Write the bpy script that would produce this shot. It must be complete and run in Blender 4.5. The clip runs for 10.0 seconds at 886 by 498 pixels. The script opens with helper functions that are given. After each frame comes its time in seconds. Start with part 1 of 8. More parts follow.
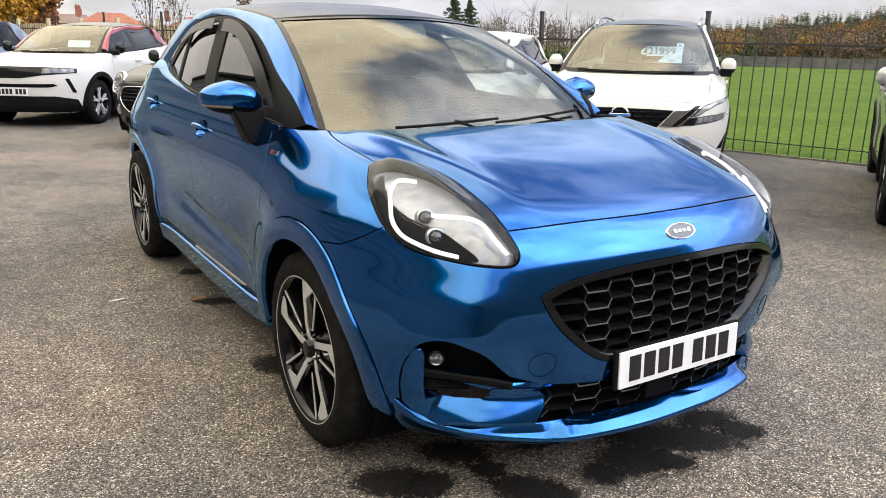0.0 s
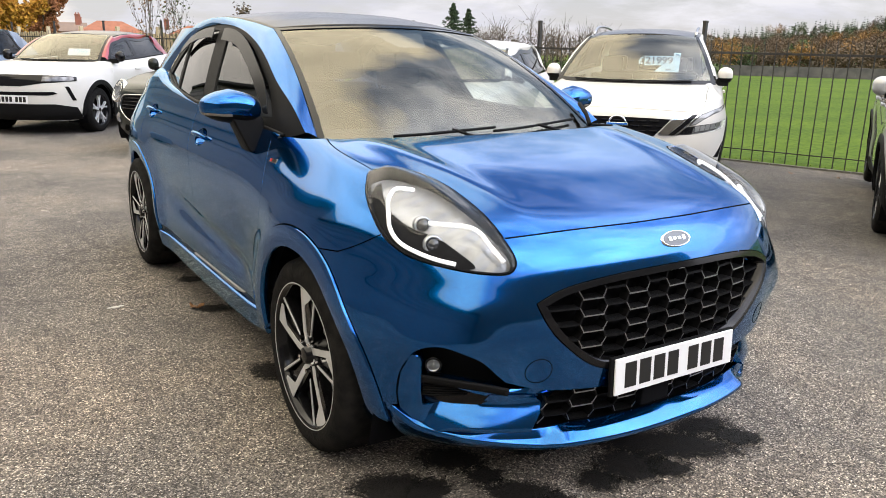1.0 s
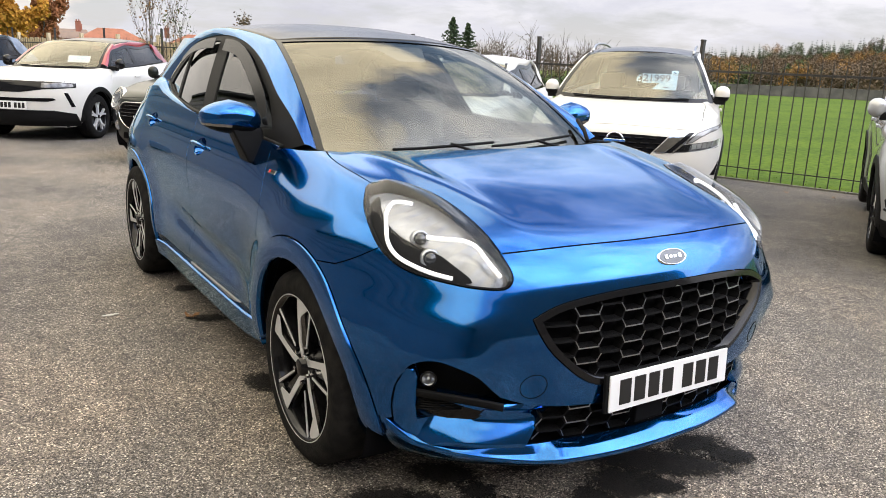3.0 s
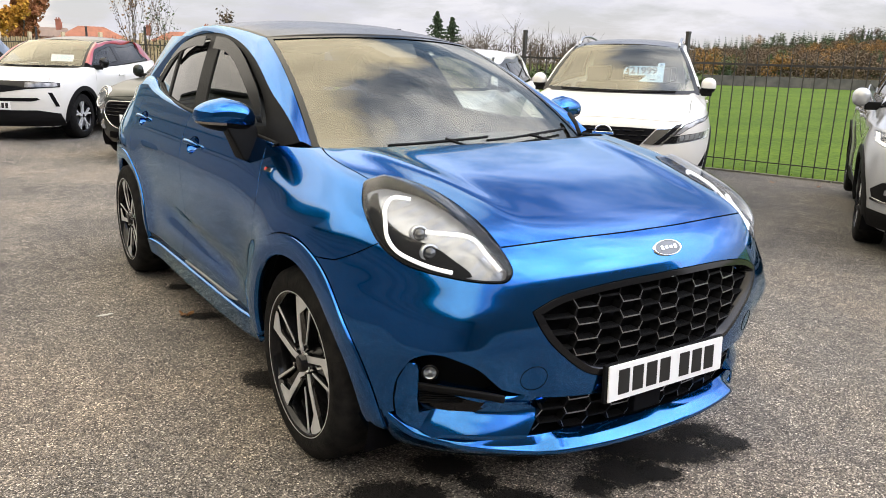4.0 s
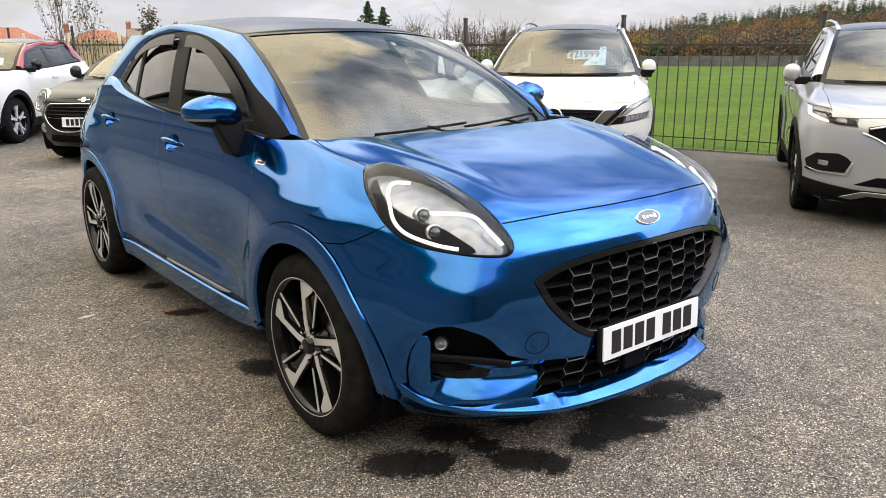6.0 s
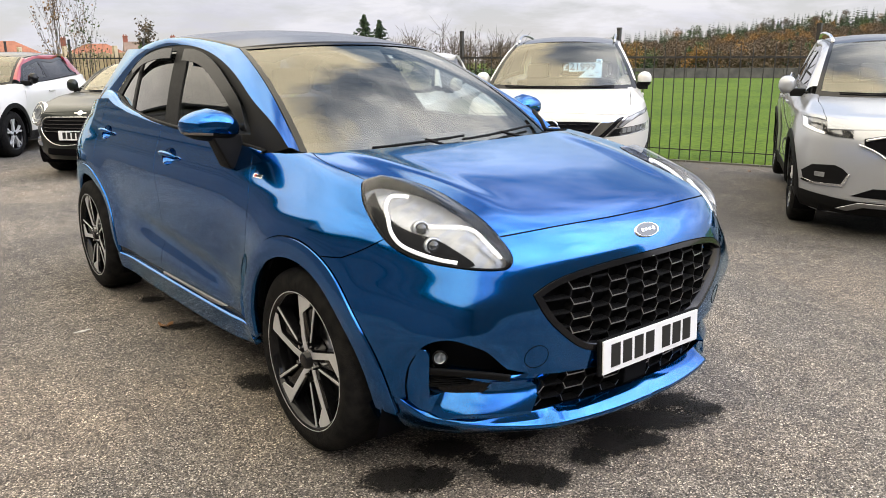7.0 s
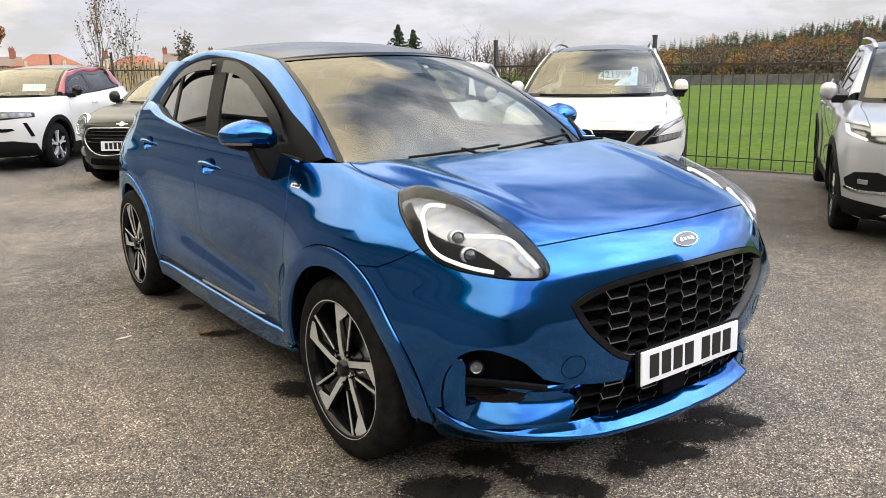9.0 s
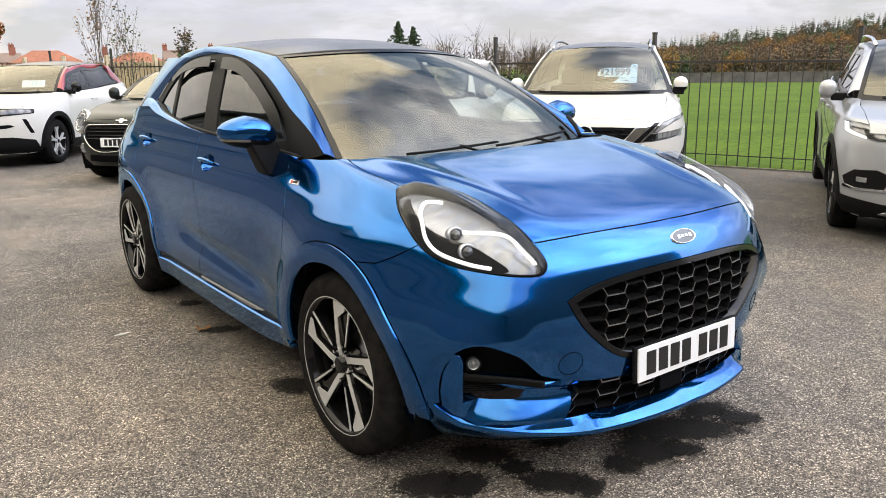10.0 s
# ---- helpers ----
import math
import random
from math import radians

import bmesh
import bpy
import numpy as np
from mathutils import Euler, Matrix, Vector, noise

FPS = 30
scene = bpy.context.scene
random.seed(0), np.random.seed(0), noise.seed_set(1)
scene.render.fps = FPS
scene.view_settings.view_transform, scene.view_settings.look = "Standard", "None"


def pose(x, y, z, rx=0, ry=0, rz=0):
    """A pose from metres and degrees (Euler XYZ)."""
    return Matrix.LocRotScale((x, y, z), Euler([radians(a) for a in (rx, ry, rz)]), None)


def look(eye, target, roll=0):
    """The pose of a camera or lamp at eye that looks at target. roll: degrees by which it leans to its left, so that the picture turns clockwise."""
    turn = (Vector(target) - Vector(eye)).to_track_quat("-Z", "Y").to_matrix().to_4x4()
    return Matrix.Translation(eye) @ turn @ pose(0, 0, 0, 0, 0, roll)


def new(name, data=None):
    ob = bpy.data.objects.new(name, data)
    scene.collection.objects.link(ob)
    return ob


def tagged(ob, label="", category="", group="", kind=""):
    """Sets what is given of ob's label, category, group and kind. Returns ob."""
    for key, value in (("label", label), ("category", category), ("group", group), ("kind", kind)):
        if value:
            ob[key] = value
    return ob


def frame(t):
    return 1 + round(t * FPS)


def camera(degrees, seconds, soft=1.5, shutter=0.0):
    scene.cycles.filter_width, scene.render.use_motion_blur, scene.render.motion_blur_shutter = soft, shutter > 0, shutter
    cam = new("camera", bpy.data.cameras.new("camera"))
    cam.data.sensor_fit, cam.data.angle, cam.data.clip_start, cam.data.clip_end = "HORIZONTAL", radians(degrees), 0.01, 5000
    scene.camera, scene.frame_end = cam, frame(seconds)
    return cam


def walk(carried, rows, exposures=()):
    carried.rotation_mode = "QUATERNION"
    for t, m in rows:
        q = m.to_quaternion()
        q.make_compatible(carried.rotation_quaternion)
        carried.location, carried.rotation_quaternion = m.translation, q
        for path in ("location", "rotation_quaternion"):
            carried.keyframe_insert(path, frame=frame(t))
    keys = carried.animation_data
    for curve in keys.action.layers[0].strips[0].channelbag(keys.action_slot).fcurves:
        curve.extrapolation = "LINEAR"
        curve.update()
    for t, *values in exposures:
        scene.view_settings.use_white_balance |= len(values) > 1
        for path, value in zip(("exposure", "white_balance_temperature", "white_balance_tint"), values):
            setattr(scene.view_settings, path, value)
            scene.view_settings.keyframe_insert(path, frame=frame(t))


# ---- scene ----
cam = camera(61.2, 10.0, soft=0.9)
PATH = [
    (0, (-1.743, -2.179, 1.322), (-0.698, -0.56, 0.787), 1.1),
    (0.5, (-1.743, -2.185, 1.327), (-0.696, -0.565, 0.798), 1.1),
    (1, (-1.751, -2.198, 1.325), (-0.7, -0.576, 0.811), 1.2),
    (1.5, (-1.75, -2.208, 1.328), (-0.696, -0.583, 0.827), 1.5),
    (2, (-1.752, -2.21, 1.328), (-0.697, -0.582, 0.84), 1.8),
    (2.5, (-1.755, -2.205, 1.33), (-0.698, -0.578, 0.847), 2.2),
    (4, (-1.795, -2.196, 1.334), (-0.704, -0.594, 0.84), 1.6),
    (4.5, (-1.898, -2.2, 1.338), (-0.784, -0.621, 0.825), 1.0),
    (5, (-1.924, -2.261, 1.328), (-0.781, -0.707, 0.8), 0.4),
    (6.5, (-2.066, -2.191, 1.341), (-0.836, -0.698, 0.831), -0.4),
    (7, (-2.031, -2.198, 1.34), (-0.806, -0.694, 0.852), -0.4),
    (7.5, (-2.042, -2.195, 1.347), (-0.835, -0.673, 0.872), -0.5),
    (8, (-2.049, -2.193, 1.346), (-0.867, -0.649, 0.878), -0.6),
    (8.5, (-2.039, -2.194, 1.344), (-0.872, -0.638, 0.88), -0.8),
    (9, (-2.04, -2.192, 1.343), (-0.881, -0.63, 0.878), -0.9),
    (9.5, (-2.043, -2.196, 1.345), (-0.886, -0.634, 0.874), -0.9),
    (10, (-2.038, -2.2, 1.342), (-0.88, -0.64, 0.87), -0.8),
]
walk(cam, [(t, look(eye, target, roll)) for t, eye, target, roll in PATH])

# ---- sky, sun, exposure ----
world = bpy.data.worlds.new("sky")
scene.world = world
world.use_nodes = True
wn, wl = world.node_tree.nodes, world.node_tree.links
wn.clear()
sky = wn.new("ShaderNodeTexSky")
sky.sky_type, sky.sun_disc, sky.sun_elevation, sky.sun_rotation = "NISHITA", False, radians(40), radians(139)
sky_dim = wn.new("ShaderNodeVectorMath")
sky_dim.operation = "SCALE"
sky_dim.inputs["Scale"].default_value = 0.10
wl.new(sky.outputs[0], sky_dim.inputs[0])
geo = wn.new("ShaderNodeTexCoord")
split = wn.new("ShaderNodeSeparateXYZ")
wl.new(geo.outputs["Generated"], split.inputs[0])


def sky_math(kind, a, b=0.0, c=0.0):
    n = wn.new("ShaderNodeMath")
    n.operation = kind
    for i, v in enumerate((a, b, c)):
        if isinstance(v, (int, float)):
            n.inputs[i].default_value = v
        else:
            wl.new(v, n.inputs[i])
    return n.outputs[0]


def sky_ramp(src, *stops):
    r = wn.new("ShaderNodeValToRGB")
    while len(r.color_ramp.elements) < len(stops):
        r.color_ramp.elements.new(0.5)
    for e, (p, c) in zip(r.color_ramp.elements, stops):
        e.position, e.color = p, (*c, 1)
    wl.new(src, r.inputs[0])
    return r.outputs[0]


def sky_mix(fac, a, b):
    m = wn.new("ShaderNodeMixRGB")
    for i, v in enumerate((fac, a, b)):
        wl.new(v, m.inputs[i])
    return m.outputs[0]


# a flat layer of broken cloud, closing up towards the horizon
lift_ = sky_math("ADD", sky_math("MAXIMUM", split.outputs[2], 0.0), 0.22)
flat = wn.new("ShaderNodeCombineXYZ")
east = sky_math("DIVIDE", split.outputs[0], lift_)
wl.new(east, flat.inputs[0])
north = sky_math("DIVIDE", split.outputs[1], lift_)
wl.new(north, flat.inputs[1])


def cloud_noise(scale, seed, detail, rough):
    n = wn.new("ShaderNodeTexNoise")
    n.noise_dimensions = "4D"
    n.inputs["W"].default_value = seed
    n.inputs["Scale"].default_value, n.inputs["Detail"].default_value, n.inputs["Roughness"].default_value = scale, detail, rough
    n.inputs["Distortion"].default_value = 0.25
    wl.new(flat.outputs[0], n.inputs["Vector"])
    return n.outputs[0]


puffs, banks = cloud_noise(1.7, 3.1, 9.0, 0.60), cloud_noise(0.9, 7.7, 9.0, 0.62)
cover = sky_ramp(puffs, (0.41, (0, 0, 0)), (0.55, (1, 1, 1)))
grey = sky_ramp(banks, (0.39, (0.41, 0.46, 0.60)), (0.50, (0.72, 0.77, 0.92)), (0.60, (1.10, 1.12, 1.20)))
cool = sky_mix(cover, sky_dim.outputs[0], grey)
# a sunlit bank of cloud stands over the north-west of the lot, its edge overhead
ragged = sky_math("MULTIPLY_ADD", sky_math("SUBTRACT", cloud_noise(2.2, 1.3, 6.0, 0.55), 0.5), 1.1, sky_math("MULTIPLY_ADD", sky_math("MINIMUM", north, 0.6), 0.6, sky_math("MULTIPLY", east, -1.0)))
glow = sky_ramp(sky_math("ADD", ragged, 1.0), (0.80, (0, 0, 0)), (0.94, (1, 1, 1)))
warm = sky_ramp(puffs, (0.36, (0.98, 0.89, 0.72)), (0.56, (1.50, 1.36, 1.10)))
mixed_sky = sky_mix(glow, cool, warm)
# pale haze low down
haze = wn.new("ShaderNodeMapRange")
haze.inputs["From Min"].default_value, haze.inputs["From Max"].default_value = 0.04, 0.40
haze.inputs["To Min"].default_value, haze.inputs["To Max"].default_value = 0.34, 1.0
wl.new(split.outputs[2], haze.inputs["Value"])
veil = wn.new("ShaderNodeMixRGB")
veil.inputs[1].default_value = (1.03, 0.995, 1.045, 1)
wl.new(haze.outputs[0], veil.inputs[0])
wl.new(mixed_sky, veil.inputs[2])
# an overcast sky is brighter overhead than at the horizon
rise = wn.new("ShaderNodeMapRange")
rise.inputs["From Min"].default_value, rise.inputs["From Max"].default_value = 0.07, 0.50
rise.inputs["To Min"].default_value, rise.inputs["To Max"].default_value = 0.92, 2.4
wl.new(split.outputs[2], rise.inputs["Value"])
back = wn.new("ShaderNodeBackground")
wl.new(veil.outputs[0], back.inputs[0])
# the cloud is thinnest round the hidden sun
toward = wn.new("ShaderNodeVectorMath")
toward.operation = "DOT_PRODUCT"
toward.inputs[1].default_value = (0.50, -0.58, 0.64)
wl.new(geo.outputs["Generated"], toward.inputs[0])
aureole = wn.new("ShaderNodeMapRange")
aureole.interpolation_type = "SMOOTHSTEP"
aureole.inputs["From Min"].default_value, aureole.inputs["From Max"].default_value = 0.50, 0.96
aureole.inputs["To Min"].default_value, aureole.inputs["To Max"].default_value = 1.0, 2.2
wl.new(toward.outputs["Value"], aureole.inputs["Value"])
wl.new(sky_math("MULTIPLY", rise.outputs[0], aureole.outputs[0]), back.inputs["Strength"])
out = wn.new("ShaderNodeOutputWorld")
wl.new(back.outputs[0], out.inputs[0])

sun = new("sun", bpy.data.lights.new("sun", "SUN"))
sun.data.energy, sun.data.angle, sun.data.color = 1.25, radians(70), (1.0, 0.925, 0.86)
sun.matrix_world = look((0, 0, 10), (-3.6, 4.2, 10 - 4.6))

scene.view_settings.exposure = -0.12

# ---- materials ----
def material(name, colour, rough=0.5, metal=0.0, coat=0.0, second=None, scale=40.0, bump=0.0, bump_scale=None, coat_rough=0.03, emit=0.0, ior=None, spec=None):
    """A Principled material with a noise between two colours and a fine relief."""
    m = bpy.data.materials.new(name)
    m.use_nodes = True
    t = m.node_tree
    b = t.nodes["Principled BSDF"]
    b.inputs["Base Color"].default_value = (*colour, 1)
    b.inputs["Roughness"].default_value, b.inputs["Metallic"].default_value = rough, metal
    b.inputs["Coat Weight"].default_value, b.inputs["Coat Roughness"].default_value = coat, coat_rough
    if ior:
        b.inputs["IOR"].default_value = ior
    if spec is not None:
        b.inputs["Specular IOR Level"].default_value = spec
    if emit:
        b.inputs["Emission Color"].default_value, b.inputs["Emission Strength"].default_value = (*colour, 1), emit
    co = t.nodes.new("ShaderNodeTexCoord")
    if second or bump:
        nz = t.nodes.new("ShaderNodeTexNoise")
        nz.inputs["Scale"].default_value, nz.inputs["Detail"].default_value = scale, 6.0
        t.links.new(co.outputs["Object"], nz.inputs["Vector"])
    if second:
        r = t.nodes.new("ShaderNodeValToRGB")
        r.color_ramp.elements[0].position, r.color_ramp.elements[0].color = 0.35, (*colour, 1)
        r.color_ramp.elements[1].position, r.color_ramp.elements[1].color = 0.65, (*second, 1)
        t.links.new(nz.outputs[0], r.inputs[0])
        t.links.new(r.outputs[0], b.inputs["Base Color"])
    if bump:
        bz = nz
        if bump_scale:
            bz = t.nodes.new("ShaderNodeTexNoise")
            bz.inputs["Scale"].default_value, bz.inputs["Detail"].default_value = bump_scale, 4.0
            t.links.new(co.outputs["Object"], bz.inputs["Vector"])
        bp = t.nodes.new("ShaderNodeBump")
        bp.inputs["Strength"].default_value, bp.inputs["Distance"].default_value = bump, 0.01
        t.links.new(bz.outputs[0], bp.inputs["Height"])
        t.links.new(bp.outputs[0], b.inputs["Normal"])
    return m


def flake_paint(name, colour, second, metal=0.75, rough=0.32, tint=(1, 1, 1)):
    """Metallic car paint: fine flakes under a clear coat, faintly dusty."""
    m = material(name, colour, rough, metal, 1.0, coat_rough=0.004)
    t = m.node_tree
    t.nodes["Principled BSDF"].inputs["Coat IOR"].default_value = 1.48
    t.nodes["Principled BSDF"].inputs["Specular Tint"].default_value = (*tint, 1)
    b = t.nodes["Principled BSDF"]
    co = t.nodes.new("ShaderNodeTexCoord")
    vor = t.nodes.new("ShaderNodeTexVoronoi")
    vor.inputs["Scale"].default_value = 900.0
    t.links.new(co.outputs["Object"], vor.inputs["Vector"])
    sep = t.nodes.new("ShaderNodeSeparateColor")
    t.links.new(vor.outputs["Color"], sep.inputs[0])
    r = t.nodes.new("ShaderNodeValToRGB")
    r.color_ramp.elements[0].color, r.color_ramp.elements[1].color = (*colour, 1), (*second, 1)
    t.links.new(sep.outputs[0], r.inputs[0])
    t.links.new(r.outputs[0], b.inputs["Base Color"])
    nz = t.nodes.new("ShaderNodeTexNoise")
    nz.inputs["Scale"].default_value, nz.inputs["Detail"].default_value = 7.0, 8.0
    t.links.new(co.outputs["Object"], nz.inputs["Vector"])
    mp = t.nodes.new("ShaderNodeMapRange")
    mp.inputs["From Min"].default_value, mp.inputs["From Max"].default_value = 0.35, 0.75
    mp.inputs["To Min"].default_value, mp.inputs["To Max"].default_value = 0.0, 0.012
    t.links.new(nz.outputs[0], mp.inputs["Value"])
    t.links.new(mp.outputs[0], b.inputs["Coat Roughness"])
    return m


def glass(name, tint, rough=0.0, gloss=0.05, sheen=(1, 1, 1)):
    """A thin pane: see-through with a tint, and mirror-like towards grazing angles; gloss is its reflectance seen square on."""
    m = bpy.data.materials.new(name)
    m.use_nodes = True
    t = m.node_tree
    t.nodes.clear()
    o = t.nodes.new("ShaderNodeOutputMaterial")
    tr = t.nodes.new("ShaderNodeBsdfTransparent")
    tr.inputs[0].default_value = (*tint, 1)
    gl = t.nodes.new("ShaderNodeBsdfGlossy")
    gl.inputs["Roughness"].default_value = rough
    gl.inputs["Color"].default_value = (*sheen, 1)
    lw = t.nodes.new("ShaderNodeLayerWeight")
    lw.inputs["Blend"].default_value = 0.5
    pw = t.nodes.new("ShaderNodeMath")
    pw.operation, pw.inputs[1].default_value = "POWER", 5.0
    t.links.new(lw.outputs["Facing"], pw.inputs[0])
    ma = t.nodes.new("ShaderNodeMath")
    ma.operation, ma.inputs[1].default_value, ma.inputs[2].default_value = "MULTIPLY_ADD", 1 - gloss, gloss
    t.links.new(pw.outputs[0], ma.inputs[0])
    mx = t.nodes.new("ShaderNodeMixShader")
    t.links.new(ma.outputs[0], mx.inputs[0])
    t.links.new(tr.outputs[0], mx.inputs[1])
    t.links.new(gl.outputs[0], mx.inputs[2])
    t.links.new(mx.outputs[0], o.inputs[0])
    return m


M_BLUE = flake_paint("blue_paint", (0.0006, 0.086, 0.300), (0.0013, 0.128, 0.430), 0.97, 0.125, (0.02, 0.62, 0.88))
M_BLACK = material("gloss_black", (0.007, 0.007, 0.008), 0.12, 0, spec=0.30)
M_PLASTIC = material("black_plastic", (0.008, 0.008, 0.0085), 0.5, 0, bump=0.15, scale=400, spec=0.09)
M_DARK = material("underbody_black", (0.005, 0.005, 0.006), 0.8, spec=0.05)
M_ROOF = material("roof_black", (0.008, 0.008, 0.009), 0.18, 0, spec=0.22)
M_TYRE = material("tyre_rubber", (0.008, 0.008, 0.0085), 0.75, second=(0.018, 0.017, 0.016), spec=0.06, scale=25, bump=0.25, bump_scale=160)
M_ALLOY = material("machined_alloy", (0.58, 0.58, 0.59), 0.42, 0.25, 0.3)
M_CHROME = material("chrome", (0.75, 0.76, 0.78), 0.08, 1.0)
M_SILVER = material("satin_silver", (0.45, 0.46, 0.48), 0.3, 1.0)
M_GLASS = glass("window_glass", (0.60, 0.64, 0.62), 0.0, 0.05)
M_SCREEN = glass("screen_glass", (0.74, 0.79, 0.78), 0.0, 0.14, (1.0, 0.95, 0.82))
M_PRIVACY = glass("privacy_glass", (0.06, 0.065, 0.07), 0.0, 0.05)
M_LENS = glass("lamp_lens", (0.95, 0.96, 0.97), 0.0, 0.020)
M_WHITE_PLATE = material("plate_white", (0.80, 0.80, 0.80), 0.35, 0, 0.3)
M_INK = material("plate_ink", (0.01, 0.01, 0.01), 0.4)
M_DRL = material("daylight_lamp", (1.0, 0.98, 0.94), 0.3, emit=0.8)
M_CLOTH = material("seat_cloth", (0.03, 0.03, 0.033), 0.85, second=(0.05, 0.05, 0.055), scale=90, bump=0.3)


# ---- mesh tools ----
def mesh_object(name, verts, faces, mat, parent=None, label="", normals=None, smooth_faces=True):
    me = bpy.data.meshes.new(name)
    me.from_pydata([tuple(map(float, v)) for v in verts], [], [tuple(map(int, f)) for f in faces])
    me.update()
    if smooth_faces:
        me.polygons.foreach_set("use_smooth", [True] * len(me.polygons))
    if normals is not None:
        me.normals_split_custom_set_from_vertices([tuple(map(float, n)) for n in normals])
    me.materials.append(mat)
    ob = new(name, me)
    if parent:
        ob.parent = parent
    if label:
        ob["label"] = label
    return ob


def part(name, bm, mat, parent, label="", smooth_faces=False):
    """Links a bmesh as one mesh object under a thing or a part."""
    me = bpy.data.meshes.new(name)
    bm.to_mesh(me)
    bm.free()
    if smooth_faces:
        me.polygons.foreach_set("use_smooth", [True] * len(me.polygons))
        me.set_sharp_from_angle(angle=radians(35))
    me.materials.append(mat)
    ob = new(name, me)
    if parent:
        ob.parent = parent
    if label:
        ob["label"] = label
    return ob


def box(bm, size, centre, bevel=0.0, rot=None):
    m = Matrix.Translation(centre) @ (rot if rot else Matrix()) @ Matrix.Diagonal((*size, 1))
    r = bmesh.ops.create_cube(bm, size=1, matrix=m)
    if bevel:
        es = {e for v in r["verts"] for e in v.link_edges}
        bmesh.ops.bevel(bm, geom=list(es), offset=bevel, segments=2, profile=0.6, affect="EDGES")
    return bm


def rod(bm, a, b, r1, r2=None, sides=8):
    a, b = Vector(a), Vector(b)
    m = Matrix.Translation((a + b) / 2) @ (b - a).to_track_quat("Z", "Y").to_matrix().to_4x4()
    bmesh.ops.create_cone(bm, cap_ends=True, segments=sides, radius1=r1, radius2=r1 if r2 is None else r2, depth=(b - a).length, matrix=m)
    return bm


def lathe(profile, sides=48, axis="x"):
    """Verts and faces of a profile of (along, radius) turned round the x axis."""
    vs, fs, n = [], [], len(profile)
    for k in range(sides):
        a = 2 * math.pi * k / sides
        for h, r in profile:
            vs.append((h, r * math.cos(a), r * math.sin(a)))
    for k in range(sides):
        for i in range(n - 1):
            p, q = k * n + i, ((k + 1) % sides) * n + i
            fs.append((p, p + 1, q + 1, q))
    return vs, fs


def tube(name, points, r, mat, parent, label="", sides=8, closed=False):
    """A round rod along points."""
    p = np.array(points, float)
    n = len(p)
    d = np.gradient(p, axis=0)
    if closed:
        d = np.roll(p, -1, 0) - np.roll(p, 1, 0)
    d /= np.linalg.norm(d, axis=1, keepdims=True) + 1e-12
    ref = np.array([0.13, 0.21, 1.0])
    u = np.cross(d, ref)
    u /= np.linalg.norm(u, axis=1, keepdims=True) + 1e-12
    w = np.cross(d, u)
    vs = [p[i] + r * (math.cos(a) * u[i] + math.sin(a) * w[i]) for i in range(n) for a in np.linspace(0, 2 * math.pi, sides, endpoint=False)]
    fs = []
    for i in range(n if closed else n - 1):
        j = (i + 1) % n
        for k in range(sides):
            fs.append((i * sides + k, i * sides + (k + 1) % sides, j * sides + (k + 1) % sides, j * sides + k))
    if not closed:
        fs += [tuple(range(sides))[::-1], tuple(range((n - 1) * sides, n * sides))]
    return mesh_object(name, vs, fs, mat, parent, label)


def curve2(points, closed=False, step=0.012):
    """A smooth line through 2D points, evenly divided."""
    p = [tuple(q) for q in points]
    if len(p) == 2 and not closed:
        n = max(2, int(math.dist(*p) / step) + 1)
        return np.linspace(p[0], p[1], n)
    k = 4
    src = p[-k:] + p + p[:k + 1] if closed else p
    _, q = spline(src, 60 * len(src))
    if closed:
        a, b = ((q - np.array(p[0])) ** 2).sum(1), None
        half = len(q) // 2
        i = int(a[:half].argmin())
        j = half + int(a[half:].argmin())
        q = q[i:j]
    d = np.concatenate([[0], np.cumsum(np.linalg.norm(np.diff(q, axis=0), axis=1))])
    n = max(3, int(d[-1] / step) + 1)
    s = np.linspace(0, d[-1], n)
    return np.stack([np.interp(s, d, q[:, i]) for i in range(q.shape[1])], 1)


def join(*lines):
    """Lines end to end, without doubled points."""
    out = []
    for line in lines:
        for q in line:
            if not out or math.dist(out[-1], q) > 1e-4:
                out.append(tuple(q))
    if math.dist(out[0], out[-1]) < 1e-4:
        out.pop()
    return np.array(out)


def inside(poly, pts):
    x, y = pts[:, 0], pts[:, 1]
    r = np.zeros(len(pts), bool)
    a, b = poly, np.roll(poly, -1, 0)
    for (x1, y1), (x2, y2) in zip(a, b):
        c = (y1 > y) != (y2 > y)
        with np.errstate(divide="ignore", invalid="ignore"):
            r ^= c & (x < (x2 - x1) * (y - y1) / (y2 - y1 + 1e-15) + x1)
    return r


def shrink(poly, d):
    """The outline moved inwards by d."""
    area = 0.5 * (poly[:, 0] * np.roll(poly[:, 1], -1) - np.roll(poly[:, 0], -1) * poly[:, 1]).sum()
    e = np.roll(poly, -1, 0) - np.roll(poly, 1, 0)
    n = np.stack([-e[:, 1], e[:, 0]], 1) / (np.linalg.norm(e, axis=1, keepdims=True) + 1e-12)
    return poly + n * d * (1 if area > 0 else -1)


